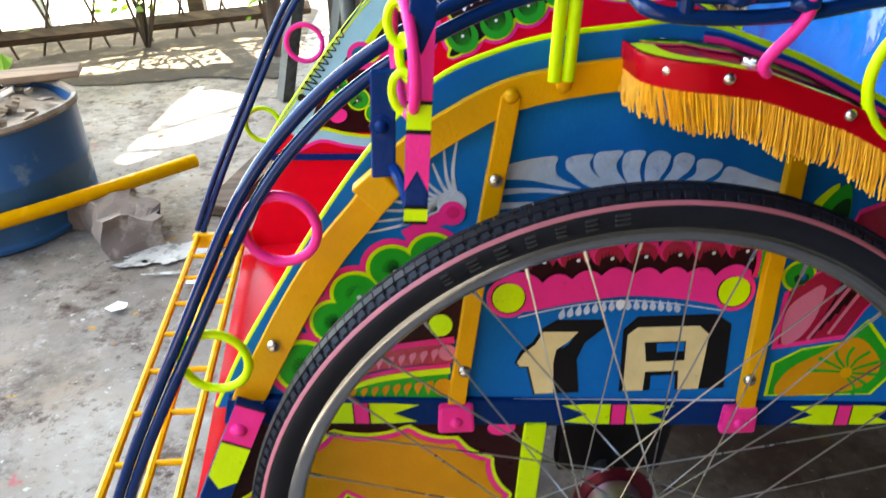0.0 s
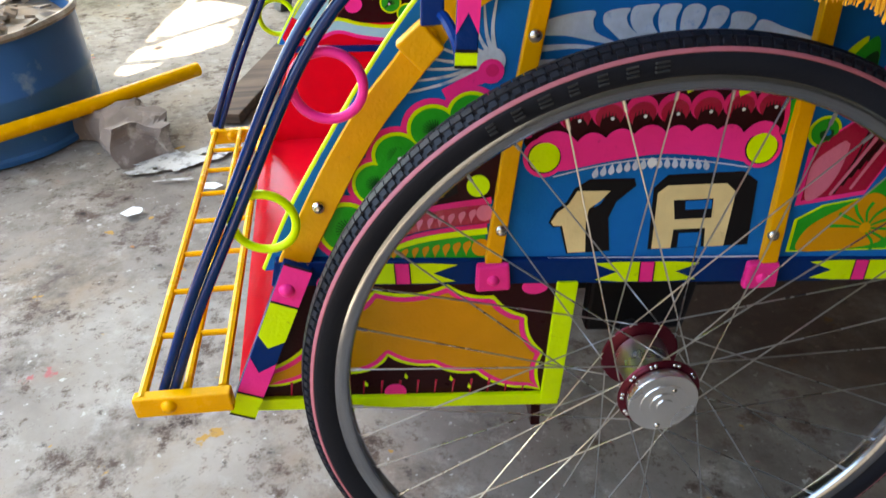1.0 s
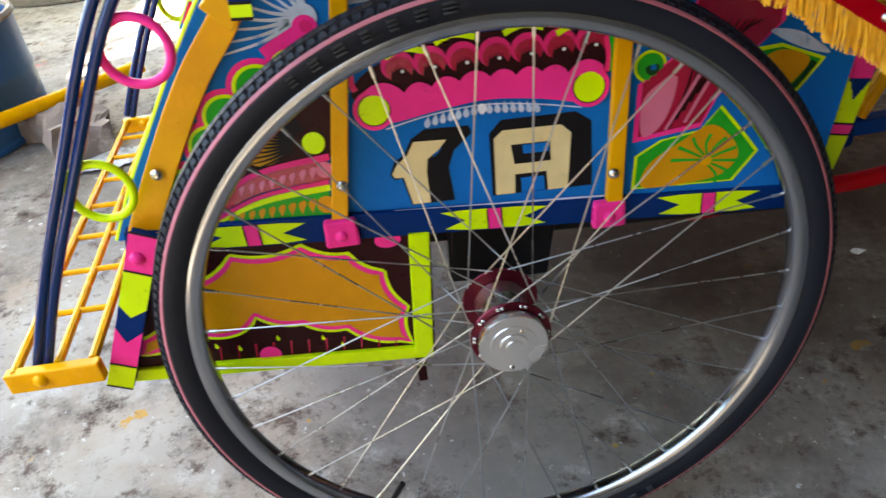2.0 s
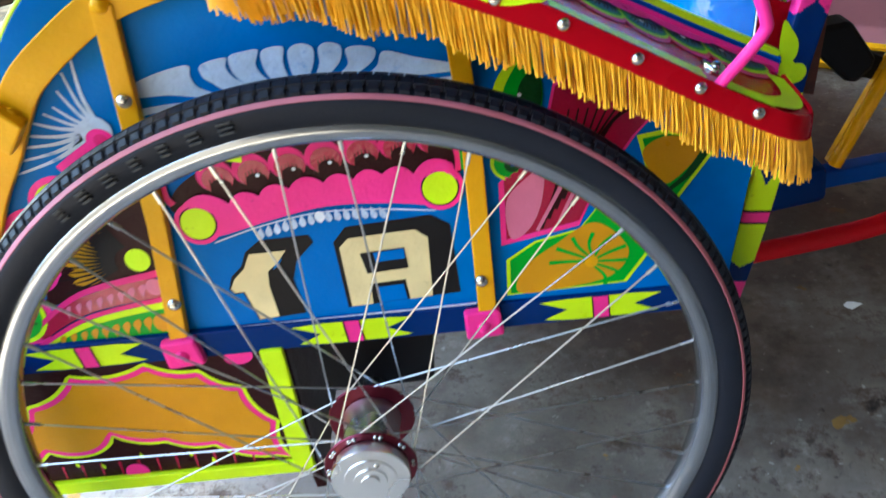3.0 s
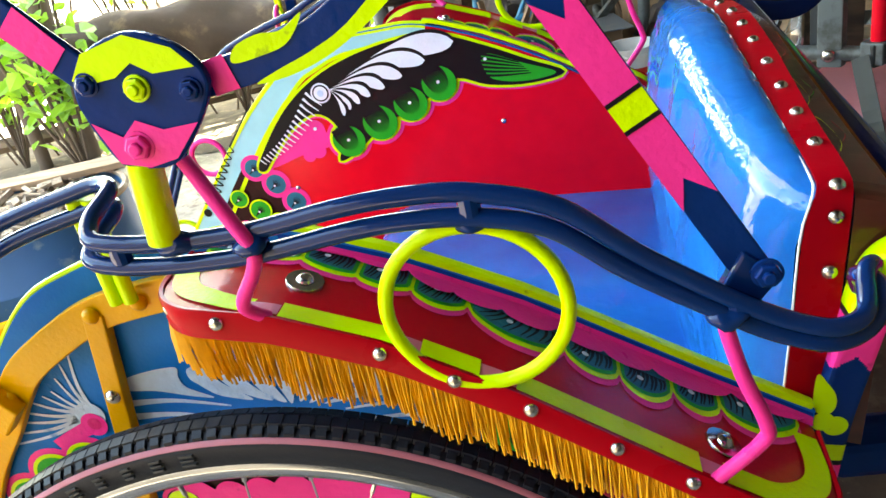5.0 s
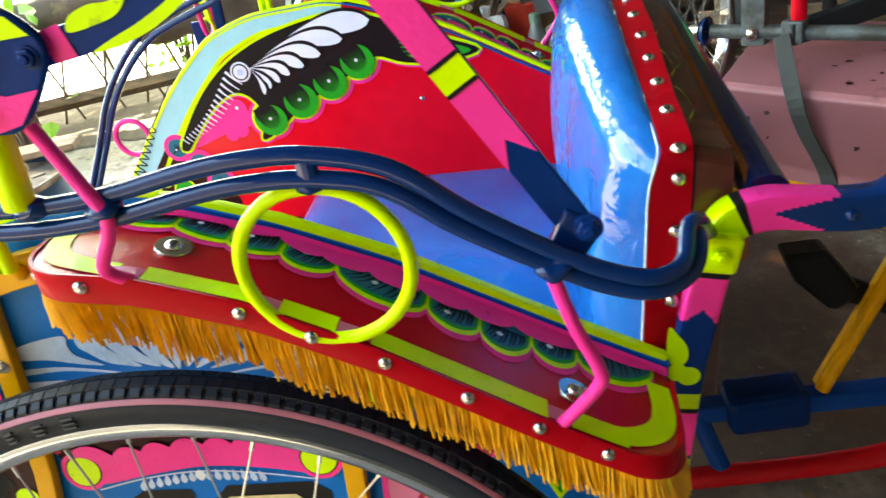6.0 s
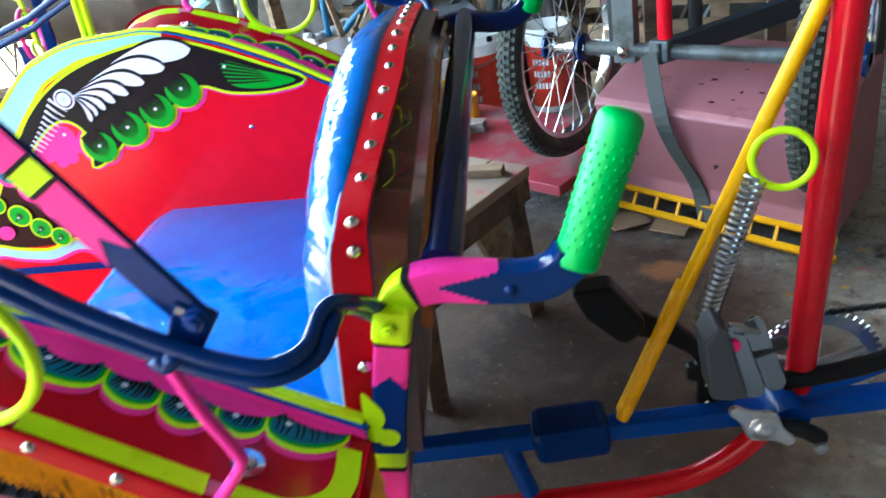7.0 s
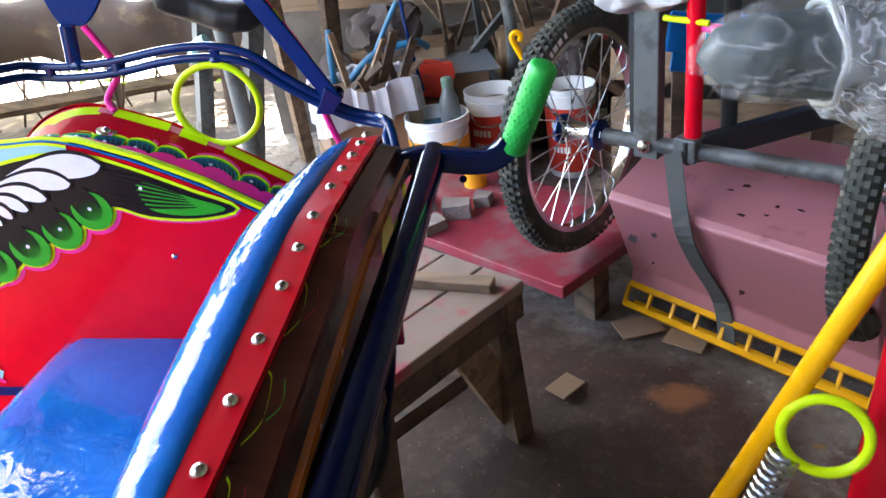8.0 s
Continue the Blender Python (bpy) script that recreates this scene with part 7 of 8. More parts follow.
# out-of-view strip added to keep the sun off the log
roof_sheet("ceiling_yard", [(-3.6, 3.95), (-1.735, 3.95), (-1.72, 4.12), (-1.452, 3.92), (-1.452, 4.32), (-3.6, 4.32)], 2.5, 2.56, TIN, "unseen roof strip added to shade the log")
# unseen sheet added to soften daylight and outline the sun patch
roof_sheet("ceiling_annex", [(-2.5, 0.3), (-1.452, 0.3), (-1.452, 3.46), (-1.79, 3.14), (-1.737, 3.948), (-2.5, 3.948)], 2.5, 2.51, MILKY, "unseen milky sheet added to spread light over the yard")
# wall nobody sees, added to hold back horizon light
slab("wall_left", (-2.87, -1.598, 0), (-2.75, 0.9, 1.0), PLASTER, "unseen low wall added to cut light from the left", "wall")
# posts added so that the out-of-view roofs do not float
for x, y in ((-2.45, 0.4), (-1.4, 4.1), (-2.45, 3.3), (-3.5, 4.25)):
    tagged(part("roof_post", box((x, y, 1.25), (0.09, 0.09, 2.5)), OLDWOOD), "wooden post added under the unseen roofs", "post", kind="structure")

# left: sunlit yard with drum, pole, stones
RUBBLE = surface("brown_rubble", (0.24, 0.18, 0.13), rough=0.9, vary=0.4, scale=16, bump=0.6, bump_scale=40, dirt=(0.42, 0.36, 0.30), dirt_at=0.56, dirt_scale=9)
drum = thing("oil_drum", (-1.475, 1.590, 0), "cut-down blue oil drum with rusty rim, full of soil", "drum")
DC, DR, DH = Vector((-1.475, 1.590, 0)), 0.320, 0.325


def drum_ring(profile, n=72):
    """A worn, slightly dented ring of the drum from (radius, height) pairs."""
    bm = bmesh.new()
    rows = []
    for i in range(n):
        a = 2 * math.pi * i / n
        d = 0.006 * math.sin(3 * a + 1) + 0.004 * math.sin(7 * a)
        rows.append([bm.verts.new(DC + Vector(((r + d) * math.cos(a), (r + d) * math.sin(a), h))) for r, h in profile])
    for i in range(n):
        p_, q_ = rows[i], rows[(i + 1) % n]
        for j in range(len(profile)):
            bm.faces.new((p_[j], p_[(j + 1) % len(profile)], q_[(j + 1) % len(profile)], q_[j]))
    return bm


part("shell", drum_ring([(DR - 0.012, 0.004), (DR + 0.004, 0.0), (DR + 0.006, 0.014), (DR - 0.002, 0.022), (DR, 0.16), (DR + 0.004, 0.168), (DR + 0.004, 0.176), (DR, 0.184), (DR, DH), (DR - 0.006, DH), (DR - 0.008, 0.02)]), DRUM, drum, "scratched blue shell", smooth=True)
part("rim", drum_ring([(DR - 0.010, DH - 0.006), (DR + 0.006, DH - 0.008), (DR + 0.010, DH), (DR + 0.004, DH + 0.010), (DR - 0.008, DH + 0.008)]), RUBBLE, drum, "rusty rolled rim", smooth=True)
rnd = random.Random(3)
bm = bmesh.new()
for k in range(9):
    for i in range(48):
        r0, r1 = (DR - 0.008) * k / 9, (DR - 0.008) * (k + 1) / 9
        vs = []
        for r, j in ((r0, i), (r1, i), (r1, i + 1), (r0, i + 1)):
            q = DC + Vector((r * math.cos(2 * math.pi * j / 48), r * math.sin(2 * math.pi * j / 48), 0))
            vs.append(bm.verts.new(q + Vector((0, 0, DH - 0.030 + 0.03 * math.cos(math.pi * r / DR / 2) + 0.025 * noise.noise(q * 7)))))
        bm.faces.new(vs if k else [vs[0], vs[1], vs[2]])
bmesh.ops.remove_doubles(bm, verts=bm.verts, dist=1e-4)
part("soil", bm, RUBBLE, drum, "dry brown soil", smooth=True)
bm = bmesh.new()
for k in range(130):
    a, r = rnd.uniform(0, 2 * math.pi), (DR - 0.03) * math.sqrt(rnd.random())
    c = DC + Vector((r * math.cos(a), r * math.sin(a), DH - 0.005 + rnd.uniform(0, 0.03)))
    m = Matrix.Translation(c) @ Euler((rnd.uniform(-0.5, 0.5), rnd.uniform(-0.5, 0.5), rnd.random() * 6)).to_matrix().to_4x4() @ Matrix.Diagonal((rnd.uniform(0.010, 0.04), rnd.uniform(0.008, 0.025), rnd.uniform(0.003, 0.010), 1))
    bmesh.ops.create_cube(bm, size=1.5, matrix=m)
part("wood_chip", bm, RUBBLE, drum, "loose dry chips and clods", kind="stuff")
plank = thing("plank", (-1.6, 1.85, 0.33), "pale sun-bleached plank lying across the drum", "plank")
part("board", sweep(bmesh.new(), straight((-2.05, 1.66, 0.352), (-1.21, 1.88, 0.350), 10), rect(0.11, 0.022), normal=(-0.43, 0.9, 0)), WOOD, plank, bevel=0.003)

board_ = thing("plank", (-0.69, 1.85, 0), "short reddish-brown plank lying on the concrete", "plank")
part("board", sweep(bmesh.new(), straight((-0.765, 1.50, 0.019), (-0.62, 2.12, 0.019), 8), rect(0.10, 0.030), normal=(0.974, -0.227, 0)), OLDWOOD, board_, bevel=0.003)
pole = thing("yellow_pole", (-1.2, 1.3, 0), "yellow painted pole resting on a block", "pole")
part("pole", tube([(-1.95, 0.92, 0.10), (-1.30, 1.30, 0.105), (-0.86, 1.70, 0.100)], 0.021, 14, 4), YELLOW, pole, smooth=True)


def rough_block(name, c, size, rot, mat, label, cat, seed, cuts=2, amp=0.012):
    t = thing(name, (c[0], c[1], 0), label, cat)
    bm = box(c, size, rot)
    bmesh.ops.subdivide_edges(bm, edges=bm.edges, cuts=cuts, use_grid_fill=True)
    for v in bm.verts:
        v.co += Vector(noise.noise_vector(v.co * 14 + Vector((seed, 0, 0)))) * amp
    part("block", bm, mat, t)
    return t


rough_block("stone_block", (-1.00, 1.42, 0.045), (0.16, 0.25, 0.09), (0, 6, 34), STONE, "dusty brown stone block under the pole", "stone", 1, 7, 0.034)
rough_block("stone_block", (-1.12, 1.50, 0.035), (0.10, 0.14, 0.07), (0, 0, 60), STONE, "small dusty stone beside the pole", "stone", 5, 5, 0.02)
spill = thing("plaster_spill", (-0.9, 1.2, 0), "spilled white plaster on the floor", "spill", kind="stuff")
bm = bmesh.new()
rs = random.Random(21)
for cx_, cy_, rx_, ry_, n_ in ((-0.865, 1.285, 0.115, 0.050, 70), (-0.76, 1.325, 0.060, 0.030, 40), (-0.93, 1.235, 0.045, 0.018, 30), (-0.83, 1.175, 0.045, 0.008, 24), (-0.70, 1.34, 0.030, 0.014, 20)):
    ph = rs.uniform(0, 6)
    bm.faces.new([bm.verts.new((cx_ + rx_ * (1 + 0.18 * math.sin(3 * a + ph) + rs.uniform(-0.16, 0.12)) * math.cos(a), cy_ + ry_ * (1 + 0.2 * math.sin(4 * a + ph) + rs.uniform(-0.18, 0.14)) * math.sin(a), 0.0045)) for a in [2 * math.pi * i / n_ for i in range(n_)]])
part("spill", bm, PLASTERDUST, spill)
for x, y, r in ((-0.90, 1.02, 0.028), (-0.55, 0.6, 0.016), (0.70, 0.44, 0.014), (-0.74, 1.12, 0.03)):
    s_ = thing("paper_scrap", (x, y, 0), "pale paper scrap on the floor", "scrap", "floor scraps")
    bm = bmesh.new()
    rr = random.Random(int(x * 100))
    bm.faces.new([bm.verts.new((x + r * rr.uniform(0.7, 1.3) * math.cos(a), y + r * 0.7 * rr.uniform(0.7, 1.2) * math.sin(a), 0.008 + 0.003 * rr.random())) for a in [2 * math.pi * i / 7 for i in range(7)]])
    part("scrap", bm, SHEET, s_)

# bare soil along the fence
SOIL = surface("dark_garden_soil", (0.060, 0.043, 0.030), rough=0.95, vary=0.5, scale=12, bump=0.8, bump_scale=40, dirt=(0.15, 0.115, 0.075), dirt_at=0.58, dirt_scale=10)
bm = bmesh.new()
rows = []
for i in range(61):
    row = []
    for j in range(25):
        x = -4.2 + 3.45 * i / 60
        lo_ = 2.98 + 0.10 * noise.noise(Vector((x * 3, 0, 0))) + 0.04 * noise.noise(Vector((x * 11, 5, 0))) - 0.45 * max(0.0, (-1.9 - x) / 2.3)
        y = lo_ + (4.75 - lo_) * j / 24
        rise = min(1.0, j / 3, i / 3, (60 - i) / 3)
        row.append(bm.verts.new((x, y, 0.001 + rise * (0.018 + 0.014 * noise.noise(Vector((x * 5, y * 5, 0)))))))
    rows.append(row)
for r0, r1 in zip(rows, rows[1:]):
    for j in range(24):
        bm.faces.new((r0[j], r0[j + 1], r1[j + 1], r1[j]))
tagged(part("ground_soil", bm, SOIL, None, smooth=True), "dark bare soil bed along the yard fence", "soil", kind="structure")

# fence and yard wall
fence = thing("yard_fence", (-2.0, 3.7, 0), "dark wooden lattice fence in front of a white tarpaulin", "fence")
fa, fb = Vector((-4.2, 2.6, 0)), Vector((-0.75, 4.05, 0))
fd = (fb - fa).normalized()
part("rail", sweep(bmesh.new(), [fa + Vector((0, 0, 0.62)), fb + Vector((0, 0, 0.62))], rect(0.07, 0.05)), OLDWOOD, fence)
part("rail", sweep(bmesh.new(), [fa + Vector((0, 0, 0.16)), fb + Vector((0, 0, 0.10))], rect(0.06, 0.05)), OLDWOOD, fence)
for k in range(34):
    p0 = fa + fd * (0.11 * k)
    part("lath", sweep(bmesh.new(), [p0 + Vector((0, 0, 0.0)), p0 + fd * (0.30 if k % 2 else -0.25) + Vector((0, 0.01 * (k % 2), 0.95))], rect(0.011, 0.009)), OLDWOOD, fence)
tarp = thing("tarpaulin", (-2.3, 4.2, 0), "sunlit white tarpaulin hung behind the fence", "tarpaulin")
bm = bmesh.new()
fn = Vector((-fd.y, fd.x, 0))
prev = None
for i in range(50):
    q = fa + fd * (3.9 * i / 49) + fn * (0.45 + 0.03 * math.sin(i * 1.1))
    cur = (bm.verts.new(q), bm.verts.new(q + Vector((0, 0, 1.3))))
    if prev:
        bm.faces.new((prev[0], cur[0], cur[1], prev[1]))
    prev = cur
part("cloth", bm, MILKY, tarp, smooth=True)
log = thing("fallen_log", (-1.6, 3.3, 0), "brown log propped against the fence", "log")
bm = tube([(-2.9, 2.95, 0.53), (-1.8, 3.22, 0.545), (-1.2, 3.26, 0.50), (-0.70, 3.34, 0.40)], 0.13, 22, 14)
for v in bm.verts:
    v.co += Vector(noise.noise_vector(v.co * 7)) * 0.035 + Vector(noise.noise_vector(v.co * 22)) * 0.012
part("log", bm, SHADEBARK, log, smooth=True)
for x, y, h in ((-2.5, 3.05, 0.44), (-0.85, 3.32, 0.36)):
    part("prop", tube([(x, y, 0), (x + 0.03, y, h)], 0.035, 10, 0), BARK, log, "short forked prop", smooth=True)
log = thing("yard_tree", (-2.3, 3.15, 0), "leaning tree with brown bark in the sunlit yard", "tree")
part("trunk", tube([(-2.30, 3.15, 0.0), (-2.28, 3.18, 0.7), (-2.15, 3.25, 1.6), (-2.0, 3.3, 2.6)], 0.055, 14, 6), BARK, log, smooth=True)


# leaves above the view, placed to dapple the sun patch on the floor
bm = bmesh.new()
rnd = random.Random(12)
for k in range(150):
    a, r, h = rnd.uniform(0, 6.28), 0.85 * math.sqrt(rnd.random()), rnd.uniform(-0.35, 0.4)
    c = Vector((-1.75 + r * math.cos(a), 3.75 + 0.8 * r * math.sin(a), 3.35 + h))
    q = Euler((rnd.uniform(-0.8, 0.8), rnd.uniform(-0.8, 0.8), rnd.uniform(0, 6.28))).to_matrix()
    s = rnd.uniform(0.07, 0.14)
    vs = [bm.verts.new(c + q @ (Vector(p_) * s)) for p_ in ((0, 0, 0), (0.3, 0.4, 0.05), (0, 1, -0.08), (-0.3, 0.4, 0.05))]
    bm.faces.new(vs)
part("crown", bm, LEAFMAT, log, "unseen leaf crown added to dapple the sun patch", kind="stuff")
for k in range(5):
    a = 1.3 * k
    part("limb", tube([(-2.0, 3.3, 2.55), (-1.9 + 0.2 * math.cos(a), 3.55 + 0.2 * math.sin(a), 3.0), (-1.75 + 0.6 * math.cos(a), 3.75 + 0.5 * math.sin(a), 3.35)], 0.025, 8, 4), BARK, log, smooth=True)


# shrubs: stems with many separate leaves
def shrub(at, height, spread, count, leaf, seed, label):
    t = thing("shrub", at, label, "shrub", "yard shrubs")
    r = random.Random(seed)
    stems, lv = bmesh.new(), bmesh.new()
    for k in range(7):
        a = r.uniform(0, 6.28)
        top = Vector(at) + Vector((spread * 0.6 * math.cos(a), spread * 0.6 * math.sin(a), height * r.uniform(0.7, 1.0)))
        mid = (Vector(at) + top) / 2 + Vector((r.uniform(-0.05, 0.05), r.uniform(-0.05, 0.05), 0.05))
        sweep(stems, smooth_line([Vector(at), mid, top], 4), circle(0.008, 6))
        for j in range(count):
            f = r.uniform(0.3, 1.05)
            c = Vector(at).lerp(top, f) + Vector((r.gauss(0, 0.09), r.gauss(0, 0.09), r.gauss(0, 0.06)))
            q = Euler((r.uniform(-0.9, 0.9), r.uniform(-0.9, 0.9), r.uniform(0, 6.28))).to_matrix()
            s = leaf * r.uniform(0.6, 1.3)
            pts = [(0, 0, 0), (0.28, 0.35, 0.05), (0.22, 0.7, 0.03), (0, 1, -0.08), (-0.22, 0.7, 0.03), (-0.28, 0.35, 0.05)]
            vs = [lv.verts.new(c + q @ (Vector(p_) * s)) for p_ in pts]
            lv.faces.new((vs[0], vs[1], vs[2], vs[3]))
            lv.faces.new((vs[0], vs[3], vs[4], vs[5]))
    part("stem", stems, BARK, t, kind="stuff")
    part("leaves", lv, LEAFMAT, t, kind="stuff")
    return t


shrub((-2.05, 2.75, 0.0), 1.1, 0.30, 34, 0.11, 1, "broad-leaved green shrub in the sunlit yard")
shrub((-2.65, 3.1, 0.0), 1.2, 0.40, 34, 0.10, 2, "broad-leaved green shrub by the fence")
shrub((-1.55, 3.55, 0.0), 0.9, 0.35, 40, 0.05, 3, "small-leaved green shrub by the fence")
shrub((-0.95, 3.75, 0.0), 0.9, 0.35, 40, 0.05, 4, "small-leaved green shrub by the fence")
shrub((-2.2, 4.0, 0.0), 1.2, 0.45, 40, 0.06, 5, "small-leaved green shrub behind the fence")


# workshop clutter
def post(at, h, w, label, mat=WOOD, lean=0.0):
    t = thing("prop_post", at, label, "post")
    part("post", sweep(bmesh.new(), [Vector(at), Vector(at) + Vector((lean, 0, h))], rect(w, w * 0.8)), mat, t)
    return t


post((-0.715, 2.60, 0), 1.2, 0.055, "grey weathered wooden post", GREYPAINT, 0.28)
post((-0.525, 2.62, 0), 1.2, 0.06, "grey weathered wooden post", GREYPAINT, 0.27)
post((-0.34, 2.75, 0), 1.0, 0.05, "brown wooden post by the fence", WOOD, -0.02)
post((-0.20, 2.80, 0), 1.1, 0.06, "brown wooden post by the fence", OLDWOOD, 0.08)

seat_ = thing("motorcycle_seat", (-0.45, 2.35, 0), "black vinyl motorcycle seat on a stand", "seat")
bm = saddle_loft(0.0, 0.0, 0.700, 0.972)
bmesh.ops.transform(bm, verts=bm.verts, matrix=Matrix.Translation((-0.42, 2.36, 0.69)) @ Matrix.Rotation(radians(16), 4, "Y") @ Matrix.Rotation(radians(14), 4, "Z") @ Matrix.Diagonal((1.35, 1.15, 1.7, 1)) @ Matrix.Translation((-0.836, -MID, -0.938)))
part("cushion", bm, BLACK, seat_, smooth=True)
part("stand", tube([(-0.40, 2.35, 0.0), (-0.40, 2.35, 0.64)], 0.03, 10, 0), GREYPAINT, seat_, smooth=True)
part("lever", tube([(-0.50, 2.28, 0.55), (-0.46, 2.26, 0.60), (-0.42, 2.25, 0.62)], 0.016, 8), CYAN, seat_, "mint green lever", smooth=True)


def carton(at, size, rz, label, mat=CARD):
    t = thing("carton", (at[0], at[1], 0), label, "box")
    part("box", box((at[0], at[1], at[2] + size[2] / 2), size, (0, 0, rz)), mat, t, bevel=0.004)
    return t


carton((0.035, 2.32, 0.0), (0.34, 0.28, 0.20), 20, "brown cardboard carton on the floor")
b_ = carton((0.035, 2.32, 0.20), (0.31, 0.25, 0.20), 24, "brown carton draped with white plastic sacking")
bm = lathe((0, 0, 0), (0, 0, 1), [(0.216, 0.01), (0.212, 0.04), (0.206, 0.10), (0.200, 0.118), (0.186, 0.112), (0.180, 0.06), (0.180, 0.01)], 96)
turn_ = Matrix.Translation((0.035, 2.32, 0.315)) @ Matrix.Rotation(radians(24), 4, "Z")
for v in bm.verts:
    a = math.atan2(v.co.y, v.co.x)
    k = 0.80 / max(abs(math.cos(a)), abs(math.sin(a)) * 1.18) ** 0.75
    fold = 0.010 * math.sin(13 * a) + 0.006 * math.sin(29 * a + 1)
    low = -0.03 * max(0.0, math.sin(2 * a + 0.6)) if v.co.z < 0.02 else 0.0
    v.co = turn_ @ Vector((v.co.x * k + fold * math.cos(a), v.co.y * k + fold * math.sin(a), v.co.z + low + 0.012 * math.sin(5 * a)))
part("sacking", bm, SACK, b_, "white plastic sacking", smooth=True)
rnd = random.Random(21)
for k in range(11):
    a, r = rnd.uniform(0, 6.28), rnd.uniform(0.02, 0.14)
    o = Vector((0.035 + r * math.cos(a), 2.32 + r * 0.8 * math.sin(a), 0.398))
    tip = o + Vector((rnd.uniform(-0.15, 0.12), rnd.uniform(-0.08, 0.12), rnd.uniform(0.06, 0.18)))
    t = thing("wood_scrap", (o.x, o.y, 0.3), "brown wood scrap standing in the carton", "scrap", "carton scraps")
    part("scrap", sweep(bmesh.new(), [o, tip], rect(rnd.uniform(0.012, 0.036), 0.010)), OLDWOOD if k % 3 else WOOD, t)
carton((0.10, 2.80, 0.0), (0.36, 0.20, 0.42), -5, "tall brown carton against the wall")
carton((0.27, 2.63, 0.0), (0.30, 0.18, 0.36), 8, "brown carton under a grey sheet")
carton((0.60, 2.88, 0.0), (0.30, 0.25, 0.42), 8, "brown carton against the wall")


def pail(at, r, h, mats, label, contents=BLACK):
    t = thing("paint_pail", at, label, "bucket", "paint pails")
    c = Vector(at)
    part("shell", lathe(c, (0, 0, 1), [(0, 0.002), (r * 0.86, 0.002), (r * 0.88, 0.01), (r, h * 0.90), (r * 1.05, h * 0.905), (r * 1.05, h * 0.93), (r * 1.02, h * 0.935), (r * 1.05, h), (r * 0.99, h), (r * 0.97, h * 0.86), (0, h * 0.84)], 36), mats[0], t, smooth=True)
    part("label", lathe(c, (0, 0, 1), [(r * 0.885 + 0.0015, h * 0.08), (r * 0.99 + 0.0015, h * 0.80)], 36), mats[1], t, "printed band", smooth=True)
    bm = bmesh.new()
    for k in range(5):
        for j in range(3):
            a = 3.9 + 0.16 * k + 0.02 * j
            hh = h * (0.62 - 0.14 * j)
            rr = r * (0.89 + 0.10 * hh / h) + 0.004
            w = 0.055
            bm.faces.new([bm.verts.new(c + Vector((rr * math.cos(a + da), rr * math.sin(a + da), hh + dz))) for da, dz in ((-w, -0.01), (w, -0.01), (w, 0.012), (-w, 0.012))])
    part("print", bm, mats[2], t, "plain printed bars", kind="stuff")
    part("paint", lathe(c + Vector((0, 0, h * 0.86)), (0, 0, 1), [(r * 0.96, 0), (0, 0.004)], 24), contents, t, "dark paint")
    part("handle", tube([c + Vector((r * 1.04, 0, h * 0.92)), c + Vector((r * 0.6, -r * 0.9, h * 0.75)), c + Vector((-r * 0.5, -r * 1.0, h * 0.72)), c + Vector((-r * 1.04, 0, h * 0.92))], 0.003, 6), STEEL, t, "wire handle", smooth=True)
    return t


pail((0.276, 2.22, 0.0), 0.098, 0.325, (WHITEPLASTIC, YELLOWPLASTIC, WHITEPLASTIC), "white plastic paint pail with an orange-yellow band, open", TEAL)
pail((0.445, 2.40, 0.0), 0.090, 0.335, (WHITEPLASTIC, REDPLASTIC, WHITEPLASTIC), "white plastic paint pail with a red band, open", STONE)
pail((0.70, 2.45, 0.0), 0.085, 0.315, (WHITEPLASTIC, REDPLASTIC, WHITEPLASTIC), "white plastic paint pail with a red band behind a wheel", STONE)
bt = thing("bottle", (0.318, 2.25, 0.27), "dusty grey-green bottle standing in the open pail", "bottle")
part("bottle", lathe((0.318, 2.25, 0.270), (0, 0, 1), [(0, 0), (0.030, 0), (0.032, 0.01), (0.033, 0.05), (0.031, 0.085), (0.021, 0.112), (0.017, 0.126), (0, 0.127)], 20), GREYPAINT, bt, smooth=True)
part("cap", lathe((0.318, 2.25, 0.397), (0, 0, 1), [(0, 0), (0.019, 0), (0.019, 0.028), (0.015, 0.032), (0, 0.032)], 16), surface("sage_plastic", (0.09, 0.15, 0.11), rough=0.5), bt, "sage green cap", smooth=True)
can = thing("paint_can", (0.40, 2.0, 0.17), "small yellow paint can on the red board", "can")
part("can", lathe((0.40, 2.0, 0.17), (0, 0, 1), [(0, 0), (0.034, 0), (0.034, 0.068), (0.036, 0.072), (0.032, 0.074), (0.030, 0.064), (0, 0.062)], 24), YELLOWPLASTIC, can, smooth=True)
rag = thing("red_bag", (0.258, 2.47, 0.0), "crumpled red plastic bag on a wooden block", "bag")
bm = box((0.258, 2.47, 0.365), (0.105, 0.05, 0.115), (0, 6, 10))
bmesh.ops.subdivide_edges(bm, edges=bm.edges, cuts=7, use_grid_fill=True)
for v in bm.verts:
    v.co += Vector(noise.noise_vector(v.co * 19)) * 0.012 + Vector(noise.noise_vector(v.co * 55)) * 0.005
part("bag", bm, REDPLASTIC, rag, smooth=True)
part("stand", box((0.258, 2.47, 0.152), (0.12, 0.10, 0.304)), OLDWOOD, rag, "wooden block under it")

